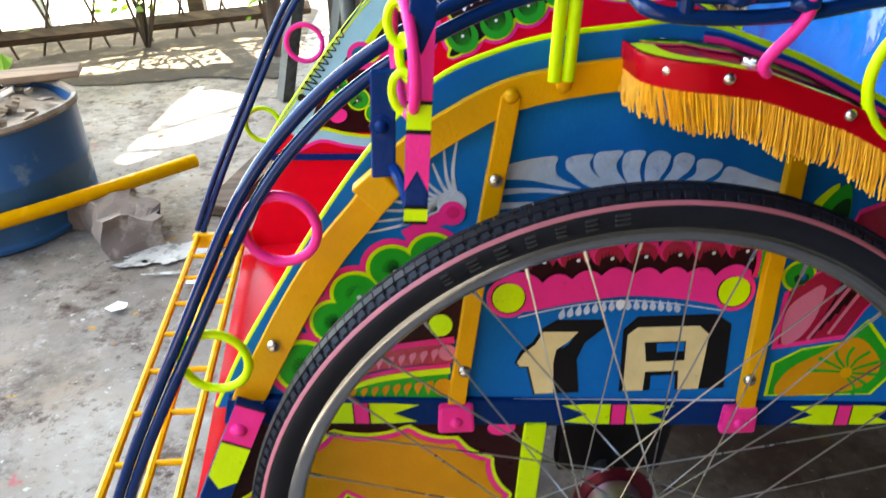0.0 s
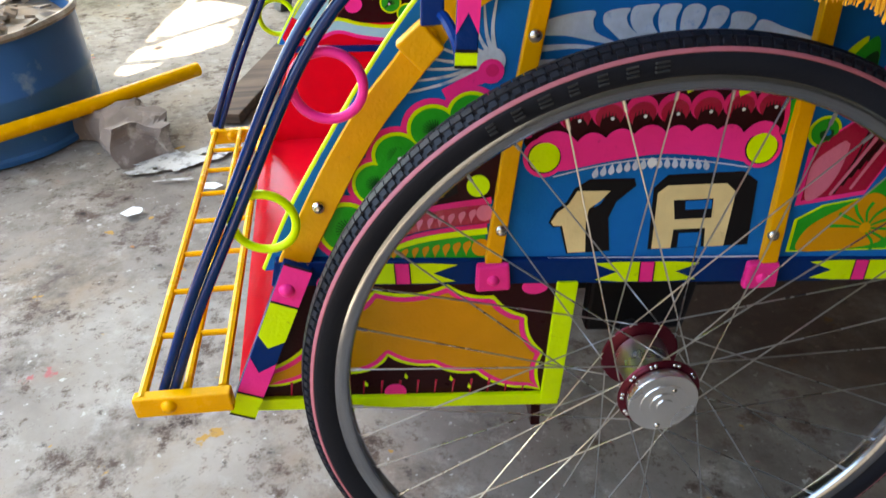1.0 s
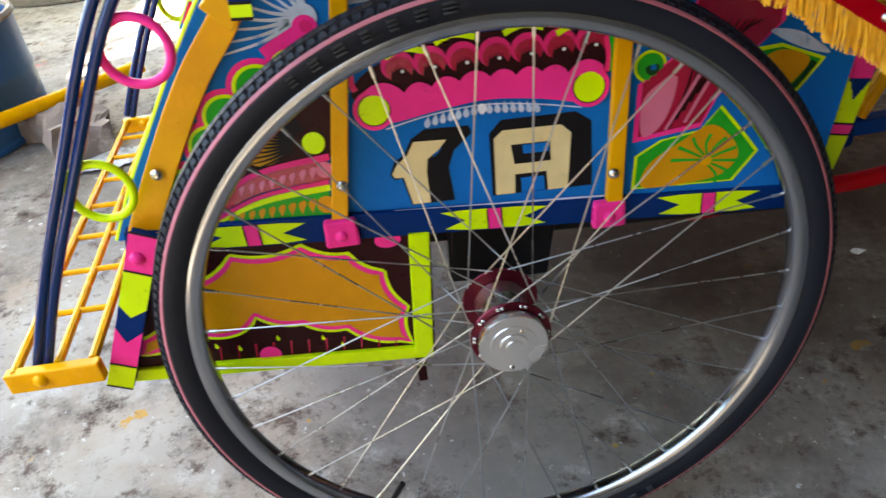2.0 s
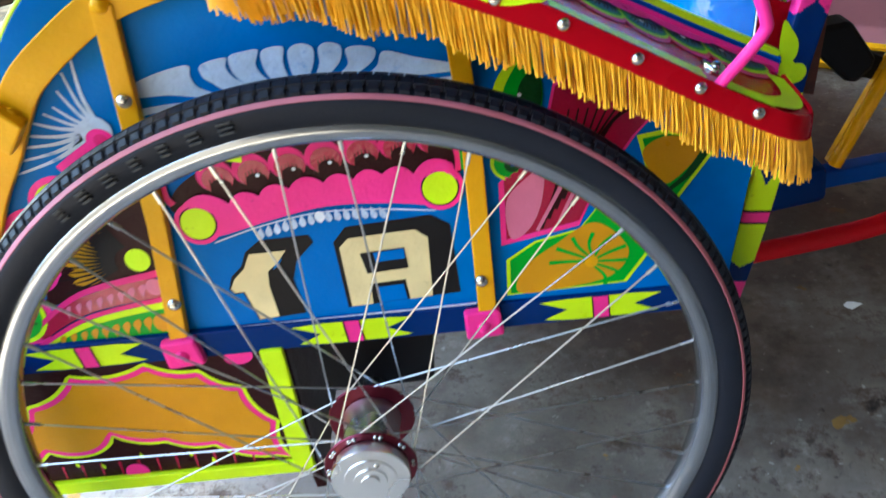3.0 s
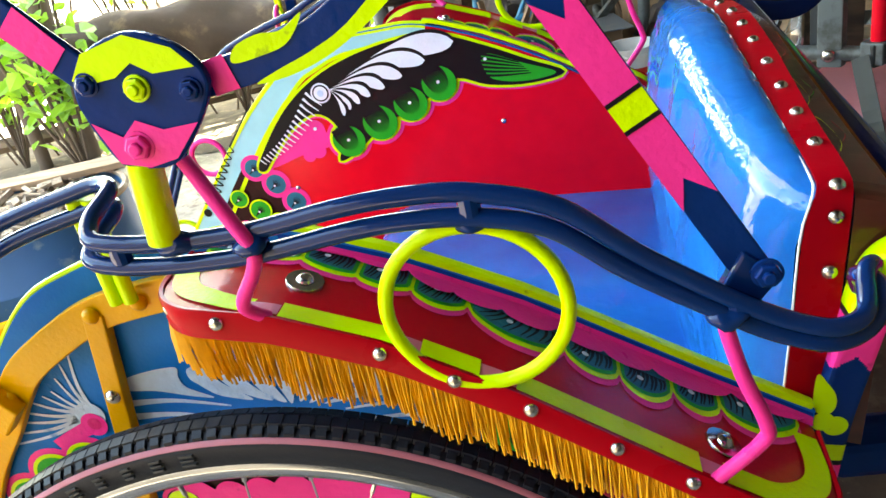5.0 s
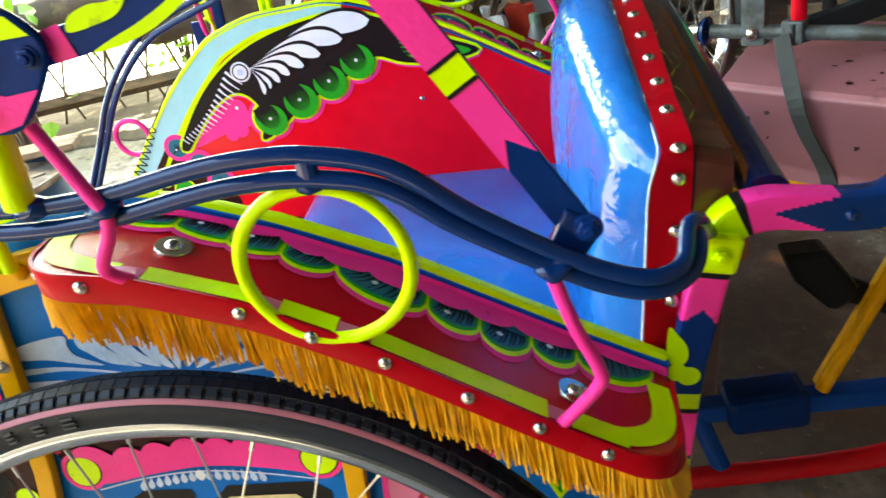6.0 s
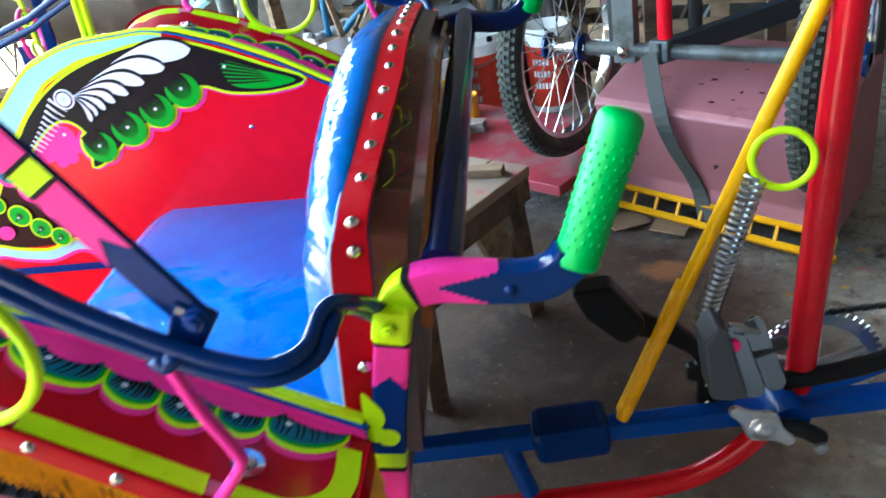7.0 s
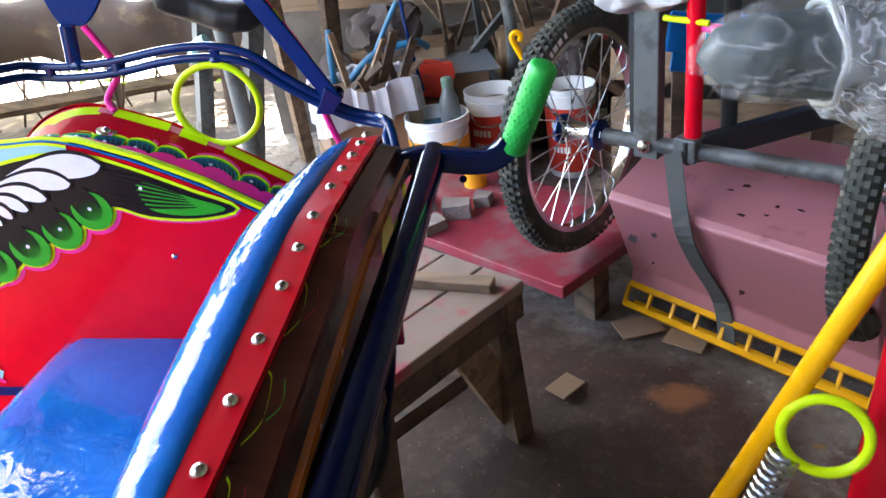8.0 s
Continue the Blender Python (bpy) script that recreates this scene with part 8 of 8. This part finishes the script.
# bundled sacks and loose sticks on the pile
SACKDARK = surface("grimy_dark_sacking", (0.060, 0.044, 0.040), rough=0.8, vary=0.5, scale=8, bump=0.6, bump_scale=30, dirt=(0.20, 0.16, 0.14), dirt_at=0.60, dirt_scale=7)
for k, (x, y, z, sx, sy, sz) in enumerate(((0.06, 2.70, 0.50, 0.13, 0.09, 0.10), (-0.14, 2.66, 0.22, 0.11, 0.10, 0.22), (0.66, 2.72, 0.22, 0.13, 0.10, 0.22))):
    t = thing("sack", (x, y, z - sz), "crumpled grimy dark sack on the scrap pile", "sack", "scrap sacks")
    bm = bmesh.new()
    bmesh.ops.create_icosphere(bm, subdivisions=4, radius=1, matrix=Matrix.Translation((x, y, z)) @ Matrix.Diagonal((sx, sy, sz, 1)))
    for v in bm.verts:
        v.co += Vector(noise.noise_vector(v.co * 13 + Vector((k, 0, 0)))) * 0.045 + Vector(noise.noise_vector(v.co * 34)) * 0.014
    part("sack", bm, SACKDARK, t, smooth=True)
rnd = random.Random(77)
RUSTROD = surface("rusty_brown_rod", (0.14, 0.075, 0.045), rough=0.8, vary=0.4, scale=20)
for k in range(34):
    x0 = rnd.uniform(-0.25, 1.35)
    a = Vector((x0, rnd.uniform(2.72, 2.92), rnd.choice((0.0, 0.0, 0.38))))
    b = a + Vector((rnd.uniform(-0.55, 0.55), rnd.uniform(-0.05, 0.10), rnd.uniform(0.30, 0.75)))
    b.y = min(b.y, 3.05)
    t = thing("scrap_stick", tuple(a), "thin brown stick or rod leaning on the scrap pile", "stick", "scrap sticks")
    m_ = (OLDWOOD, WOOD, RUSTROD, GREYPAINT)[k % 4]
    part("stick", sweep(bmesh.new(), [a, (a + b) / 2 + Vector((rnd.uniform(-0.02, 0.02), 0, 0)), b], rect(rnd.uniform(0.010, 0.034), rnd.uniform(0.008, 0.016))), m_, t)

# scrap frames
fr = thing("bicycle_frame", (0.05, 2.55, 0), "light blue bicycle frame tubes leaning on cartons", "frame")
SCRAPBLUE = surface("light_blue_paint", (0.010, 0.135, 0.26), rough=0.35, dirt=(0.05, 0.07, 0.08), dirt_at=0.64, dirt_scale=20)
for pts_, r_ in (([(-0.045, 2.40, 0.385), (0.03, 2.41, 0.455), (0.085, 2.42, 0.485), (0.20, 2.45, 0.500), (0.235, 2.50, 0.470)], 0.0125), ([(0.045, 2.44, 0.44), (0.10, 2.46, 0.54), (0.155, 2.48, 0.63)], 0.0085), ([(-0.078, 2.40, 0.40), (-0.076, 2.40, 0.49), (-0.070, 2.41, 0.575)], 0.0105)):
    part("frame_tube", tube(pts_, r_, 12), SCRAPBLUE, fr, smooth=True)
sh_ = thing("sheet_offcut", (0.27, 2.62, 0.36), "grey-blue metal sheet offcuts lying on the carton", "sheet")
SLATEBLUE = surface("slate_blue_sheet", (0.14, 0.165, 0.20), rough=0.45, vary=0.2, dirt=(0.22, 0.21, 0.20), dirt_at=0.6)
part("sheet", box((0.27, 2.62, 0.372), (0.36, 0.24, 0.005), (3, 2, 14)), SLATEBLUE, sh_)
part("sheet", box((0.15, 2.56, 0.382), (0.24, 0.16, 0.005), (6, -5, -22)), GREYPAINT, sh_)
cd = thing("rope", (0.21, 2.36, 0), "thin blue cord hanging over the pails", "cord")
part("cord", tube([(0.19, 2.40, 1.2), (0.185, 2.38, 0.7), (0.20, 2.37, 0.5), (0.225, 2.36, 0.36)], 0.006, 8), TUBEBLUE, cd, smooth=True)
for k, (a, b, w) in enumerate((((-0.5, 2.95, 0.72), (1.2, 2.98, 0.62), 0.10), ((-0.4, 2.98, 0.58), (1.4, 2.95, 0.50), 0.06), ((0.2, 2.95, 0.40), (1.6, 2.98, 0.55), 0.05), ((0.4, 3.0, 0.0), (0.75, 3.02, 1.1), 0.08), ((0.9, 2.95, 0.0), (0.95, 3.02, 1.2), 0.07), ((0.65, 2.9, 0.2), (1.5, 2.9, 0.35), 0.06))):
    t = thing("timber", (0, 2.95, 0), "old brown timber stacked by the wall", "timber", "timbers")
    part("board", sweep(bmesh.new(), [a, b], rect(w, 0.03), normal=(0, 0, 1)), WOOD if k % 2 else OLDWOOD, t)
tt = thing("spare_tyre", (0.40, 2.9, 0.2), "old grey bicycle tyre leaning on the wall", "tyre")
part("tyre", hoop((0.42, 2.88, 0.52), 0.30, 0.022, (0.9, 0.3, 0.1), 48, 10), GREYPAINT, tt, smooth=True)
hk = thing("hook", (0.61, 2.2, 0), "yellow bent hook on a rod", "hook")
part("hook", tube([(0.563, 2.0, 0.530), (0.548, 2.0, 0.560), (0.537, 2.0, 0.590), (0.548, 2.0, 0.602), (0.560, 2.0, 0.594), (0.558, 2.0, 0.578)], 0.0085, 10), YELLOW, hk, smooth=True)
part("rod", tube([(0.563, 2.0, 0.530), (0.56, 2.1, 0.0)], 0.008, 8, 0), OLDWOOD, hk, smooth=True)

# low red board with scraps
bd = thing("paint_board", (0.42, 1.78, 0), "low wooden platform stained red with paint", "platform")
part("top", box((0.40, 1.86, 0.155), (0.95, 0.42, 0.03), (0, 0, -40)), RUSTY, bd, bevel=0.003)
for x, y in ((0.12, 1.95), (0.70, 1.55), (0.22, 2.12)):
    part("foot", box((x, y, 0.07), (0.06, 0.06, 0.14), (0, 0, -40)), OLDWOOD, bd)
for k, (x, y, s) in enumerate(((0.36, 1.80, 0.05), (0.30, 1.72, 0.04), (0.43, 1.86, 0.035), (0.25, 1.86, 0.05))):
    t = rough_block("paint_rag", (x, y, 0.17 + s * 0.4), (s * 1.6, s * 1.2, s * 0.8), (0, 0, 40 * k), STONE, "stiff paint-smeared rag on the red platform", "rag", k + 9, 4, 0.009)

# stool
st = thing("work_stool", (0.40, 1.10, 0), "small wooden work stool stained with pink paint", "stool")
ua, va = Vector((-0.60, -0.80, 0)), Vector((-0.80, 0.60, 0))
A = Vector((0.557, 1.126, 0.345))
for k in range(3):
    c = A + ua * 0.21 + va * (0.05 + 0.098 * k)
    part("plank", box(c, (0.42, 0.094, 0.024), (0, 0, math.degrees(math.atan2(ua.y, ua.x)))), PAINTEDBENCH, st, bevel=0.003)
for s in (0.04, 0.36):
    part("apron", box(A + ua * s + va * 0.145 + Vector((0, 0, -0.04)), (0.025, 0.28, 0.055), (0, 0, math.degrees(math.atan2(ua.y, ua.x)))), OLDWOOD, st)
for s in (0.02, 0.27):
    part("apron", box(A + ua * 0.2 + va * s + Vector((0, 0, -0.04)), (0.40, 0.022, 0.055), (0, 0, math.degrees(math.atan2(ua.y, ua.x)))), OLDWOOD, st)
for s, w in ((0.05, 0.03), (0.36, 0.03), (0.05, 0.26), (0.36, 0.26)):
    p0 = A + ua * s + va * w
    p1 = p0 + ua * (0.03 if s > 0.2 else -0.02) + va * (0.02 if w > 0.1 else -0.01)
    part("leg", sweep(bmesh.new(), [(p0.x, p0.y, 0.33), (p1.x, p1.y, 0.0)], rect(0.045, 0.035)), OLDWOOD, st)
part("brace", sweep(bmesh.new(), [A + ua * 0.16 + va * 0.02 + Vector((0, 0, -0.04)), A + ua * 0.02 + va * 0.05 + Vector((0, 0, -0.30))], rect(0.07, 0.018), normal=tuple(ua)), WOOD, st)
part("brace", sweep(bmesh.new(), [A + ua * 0.36 + va * 0.14 + Vector((0, 0, -0.22)), A + ua * 0.05 + va * 0.14 + Vector((0, 0, -0.24))], rect(0.04, 0.02), normal=(0, 0, 1)), OLDWOOD, st)
sl = thing("wood_offcut", (0.42, 1.10, 0.357), "grey wooden offcut lying on the stool", "offcut")
part("offcut", box(A + ua * 0.10 + va * 0.13 + Vector((0, 0, 0.022)), (0.035, 0.22, 0.018), (0, 0, math.degrees(math.atan2(ua.y, ua.x)) + 24)), WOOD, sl, bevel=0.002)

# second pedicab, bare frame
cab2 = thing("unfinished_pedicab", (0.95, 1.35, 0), "unfinished pedicab with pink body, grey frame and knobbly tyres", "pedicab")
W1, W2 = Vector((0.690, 1.570, 0.468)), Vector((1.200, 1.190, 0.468))
ad = (W2 - W1).normalized()
pd = Vector((-ad.y, ad.x, 0))
for c in (W1, W2):
    wheel = part("wheel", lathe(c, ad, [(0.214, -0.014), (0.212, 0), (0.214, 0.014), (0.228, 0.016), (0.226, 0.0), (0.228, -0.016), (0.214, -0.014)], 60), CHROME, cab2, "small spoked wheel", smooth=True)
    part("tyre", lathe(c, ad, [(0.226, -0.016)] + [(0.247 + 0.026 * math.cos(a), 0.027 * math.sin(a)) for a in [math.pi * (i / 14) - math.pi / 2 for i in range(15)]] + [(0.226, 0.016)], 80), MUDDYRUBBER, wheel, "muddy knobbly tyre", smooth=True)
    bm = bmesh.new()
    q = ad.to_track_quat("Z", "Y")
    for i in range(88):
        for row in (-2, -1, 0, 1, 2):
            a = 2 * math.pi * (i + 0.5 * (row % 2)) / 88
            ph = row * 0.42
            o = Vector(((0.247 + 0.027 * math.cos(ph)) * math.cos(a), (0.247 + 0.027 * math.cos(ph)) * math.sin(a), 0.028 * math.sin(ph)))
            m = Matrix.Translation(c + q @ o) @ (q.to_matrix().to_4x4()) @ Matrix.Rotation(a, 4, "Z") @ Matrix.Diagonal((0.007, 0.0095, 0.0080, 1))
            bmesh.ops.create_cube(bm, size=1, matrix=m)
    part("tread", bm, MUDDYRUBBER, wheel, "knobbly tread", kind="stuff")
    for start in (1.9, 4.9):
        for k in range(9):
            a0, a1 = start + 0.075 * k, start + 0.075 * k + (0.055 if k % 3 else 0.035)
            bm = bmesh.new()
            bm.faces.new([bm.verts.new(c + q @ Vector((r_ * math.cos(a_), r_ * math.sin(a_), h_))) for r_, a_, h_ in ((0.244, a0, 0.0277), (0.256, a0, 0.0262), (0.256, a1, 0.0262), (0.244, a1, 0.0277))])
            part("sidewall_mark", bm, WHITEPLASTIC, wheel, "plain white sidewall bar")
    part("hub", lathe(c, ad, [(0, -0.045), (0.010, -0.045), (0.012, -0.04), (0.026, -0.034), (0.023, -0.028), (0.0225, 0.028), (0.026, 0.034), (0.012, 0.04), (0, 0.045)], 24), CHROME, wheel, smooth=True)
    for h_ in (-0.050, 0.046):
        part("hub_ring", lathe(c, ad, [(0.014, h_ - 0.006), (0.034, h_ - 0.004), (0.035, h_ + 0.004), (0.014, h_ + 0.006)], 24), TUBEBLUE, wheel, "blue hub ring", smooth=True)
    for k in range(28):
        a, b = 2 * math.pi * k / 28, 2 * math.pi * k / 28 + (0.9 if (k // 2) % 2 else -0.9)
        h = 0.029 if k % 2 else -0.029
        part("spoke", tube([c + q @ Vector((0.215 * math.cos(a), 0.215 * math.sin(a), 0)), c + q @ Vector((0.022 * math.cos(b), 0.022 * math.sin(b), h))], 0.0016, 5, 0), STEEL, wheel)
part("axle_tube", tube([W1 + ad * 0.06, W2 - ad * 0.06], 0.017, 14, 0), GREYPAINT, cab2, "grey axle tube", smooth=True)
for s in (0.165, 0.62):
    part("upright", sweep(bmesh.new(), [W1 + ad * s + Vector((0, 0, -0.03)), W1 + ad * (s - 0.01) + pd * 0.02 + Vector((0, 0, 0.42))], rect(0.055, 0.03), normal=tuple(ad)), GREYPAINT, cab2, "grey flat upright", bevel=0.003)
    bolt("axle_clamp", W1 + ad * s - pd * 0.02, -pd, 0.016, cab2)
part("upright_flange", sweep(bmesh.new(), [W1 + ad * 0.128 + pd * 0.02 + Vector((0, 0, -0.02)), W1 + ad * 0.112 + pd * 0.04 + Vector((0, 0, 0.42))], rect(0.034, 0.006), normal=tuple(ad)), DARKMETAL, cab2, "dark green flange of the upright", bevel=0.001)
part("red_post", tube([W1 + ad * 0.262 + Vector((0, 0, 0.03)), W1 + ad * 0.258 + Vector((0, 0, 0.60))], 0.017, 14, 0), RED, cab2, "red post", smooth=True)
part("black_post", tube([W1 + ad * 0.30 + pd * 0.08 + Vector((0, 0, 0.02)), W1 + ad * 0.29 + pd * 0.08 + Vector((0, 0, 0.50))], 0.016, 12, 0), DARKMETAL, cab2, "dark post", smooth=True)
part("cross_beam", sweep(bmesh.new(), [W1 + ad * 0.25 - pd * 0.02 + Vector((0, 0, 0.0)), W1 + ad * 0.47 + pd * 0.26 + Vector((0, 0, 0.035))], rect(0.05, 0.03), normal=(0, 0, 1)), DARKMETAL, cab2, "black square beam", bevel=0.003)
part("clamp_block", box(W1 + ad * 0.258 + Vector((0, 0, 0.005)), (0.05, 0.05, 0.05), (0, 0, -42)), GREYPAINT, cab2, "grey clamp", bevel=0.004)
P0, P1 = Vector((0.795, 1.555, 0)), Vector((1.205, 1.150, 0))
bm = bmesh.new()
sec = [(0.0, 0.07), (0.005, 0.12), (-0.100, 0.345), (-0.085, 0.358), (0.14, 0.405), (0.30, 0.405), (0.30, 0.07)]
n = 12
rows = []
for i in range(n + 1):
    o = P0 + (P1 - P0) * (i / n)
    rows.append([bm.verts.new(o + pd * a + Vector((0, 0, h))) for a, h in sec])
for a, b in zip(rows, rows[1:]):
    for j in range(len(sec)):
        bm.faces.new((a[j], a[(j + 1) % len(sec)], b[(j + 1) % len(sec)], b[j]))
bm.faces.new(rows[0][::-1])
bm.faces.new(rows[-1])
part("pink_body", bm, PINKBOX, cab2, "faded pink primed body, chipped", bevel=0.006)
rk = part("front_rack", sweep(bmesh.new(), [P0 - pd * 0.03 + Vector((0, 0, 0.035)), P1 - pd * 0.03 + Vector((0, 0, 0.035))], rect(0.014, 0.012)), ORANGE, cab2, "orange-yellow step rack")
part("rack_bar", sweep(bmesh.new(), [P0 + Vector((0, 0, 0.075)), P1 + Vector((0, 0, 0.075))], rect(0.014, 0.012)), ORANGE, rk)
part("rack_bar", sweep(bmesh.new(), [P0 + pd * 0.02 + Vector((0, 0, 0.006)), P1 + pd * 0.02 + Vector((0, 0, 0.006))], rect(0.014, 0.012)), ORANGE, rk)
for k in range(10):
    o = P0 + (P1 - P0) * (k / 9)
    part("rack_rung", sweep(bmesh.new(), [o - pd * 0.03 + Vector((0, 0, 0.035)), o + Vector((0, 0, 0.075))], rect(0.008, 0.008)), ORANGE, rk)
    part("rack_rung", sweep(bmesh.new(), [o - pd * 0.03 + Vector((0, 0, 0.035)), o + pd * 0.02 + Vector((0, 0, 0.0))], rect(0.008, 0.008)), ORANGE, rk)
sp = P0 + (P1 - P0) * 0.37
part("strap", sweep(bmesh.new(), smooth_line([W1 + ad * 0.235 - pd * 0.03 + Vector((0, 0, 0.0)), sp - ad * 0.015 - pd * 0.112 + Vector((0, 0, 0.345)), sp - pd * 0.075 + Vector((0, 0, 0.25)), sp + ad * 0.03 - pd * 0.008 + Vector((0, 0, 0.12)), sp + ad * 0.06 - pd * 0.03 + Vector((0, 0, 0.03))], 5), rect(0.036, 0.004), normal=tuple(ad)), STRAPM, cab2, "dark webbing strap")
bm = bmesh.new()
rnd = random.Random(8)
slope_ = (pd * 0.225 + Vector((0, 0, 0.047))).normalized()
face_ = (pd * -0.105 + Vector((0, 0, -0.225))).normalized()
for k in range(13):
    up_ = k % 4 != 0
    o = P0 + (P1 - P0) * rnd.uniform(0.06, 0.94) + (pd * -0.085 + Vector((0, 0, 0.3625)) + slope_ * rnd.uniform(0.02, 0.2) if up_ else pd * -0.100 + Vector((0, 0, 0.345)) + pd * -0.004 - face_ * -rnd.uniform(0.03, 0.10))
    v_ = slope_ if up_ else face_
    n = rnd.randint(4, 6)
    r = rnd.uniform(0.006, 0.014)
    vs = []
    for j in range(n):
        an = 2 * math.pi * (j + rnd.uniform(-0.3, 0.3)) / n
        q = r * rnd.uniform(0.4, 1.4)
        vs.append(bm.verts.new(o + ad * q * math.cos(an) + v_ * q * 0.7 * math.sin(an)))
    bm.faces.new(vs)
part("paint_flake", bm, SOOT, cab2, "dark flakes of old paint", kind="stuff")
part("painted_bar", tube([W1 + ad * 0.20 - pd * 0.01 + Vector((0, 0, 0.262)), W1 + ad * 0.29 - pd * 0.01 + Vector((0, 0, 0.256))], 0.006, 10, 0), LIME, cab2, "lime painted bar", smooth=True)
part("painted_bar", tube([W1 + ad * 0.245 + Vector((0, 0, 0.246)), W1 + ad * 0.335 + Vector((0, 0, 0.244))], 0.009, 10, 0), PINK, cab2, "pink painted bar", smooth=True)
bg = thing("plastic_bag", (0.80, 1.49, 0.735), "crumpled white plastic bag lying on the bare frame", "bag")
bm = bmesh.new()
bmesh.ops.create_icosphere(bm, subdivisions=4, radius=1, matrix=Matrix.Translation((0.805, 1.485, 0.775)) @ Matrix.Rotation(radians(-37), 4, "Z") @ Matrix.Diagonal((0.11, 0.05, 0.040, 1)))
for v in bm.verts:
    v.co += Vector(noise.noise_vector(v.co * 20)) * 0.022 + Vector(noise.noise_vector(v.co * 55)) * 0.007
part("bag", bm, SACK, bg, smooth=True)
bl = thing("blue_panel", (0.95, 1.72, 0), "blue painted seat board standing behind the frame", "panel")
part("board", box((1.055, 1.585, 0.638), (0.36, 0.022, 0.085), (0, 8.0, -8.2)), BLUE, bl, bevel=0.006)
part("tube", tube([(0.885, 1.592, 0.603), (1.23, 1.542, 0.556)], 0.0215, 14, 0), BLUE, bl, smooth=True)
for x, y, h in ((0.915, 1.625, 0.585), (1.205, 1.585, 0.55)):
    part("leg", box((x, y, h / 2), (0.045, 0.03, h), (0, 0, -8)), OLDWOOD, bl, bevel=0.002)
cr = thing("wooden_crate", (1.15, 1.95, 0), "rough wooden crate behind the second pedicab", "crate")
for k in range(4):
    part("slat", box((1.15, 1.85, 0.10 + 0.13 * k), (0.75, 0.02, 0.09), (0, 2 * k - 3, -18)), WOOD, cr)
for s in (-0.3, 0.0, 0.3):
    part("upright", box((1.15 + s * 0.95, 1.87 - s * 0.31, 0.30), (0.05, 0.03, 0.60), (0, 0, -18)), WOOD, cr)
for k, (x, y, rz, w) in enumerate(((0.80, 1.46, 20, 0.07), (0.90, 1.40, -30, 0.06), (0.62, 1.25, 50, 0.05))):
    t = thing("cardboard_scrap", (x, y, 0), "flat cardboard scrap on the floor", "scrap", "cardboard scraps")
    part("scrap", box((x, y, 0.012), (w * 1.5, w, 0.004), (4, 3, rz)), CARD, t)
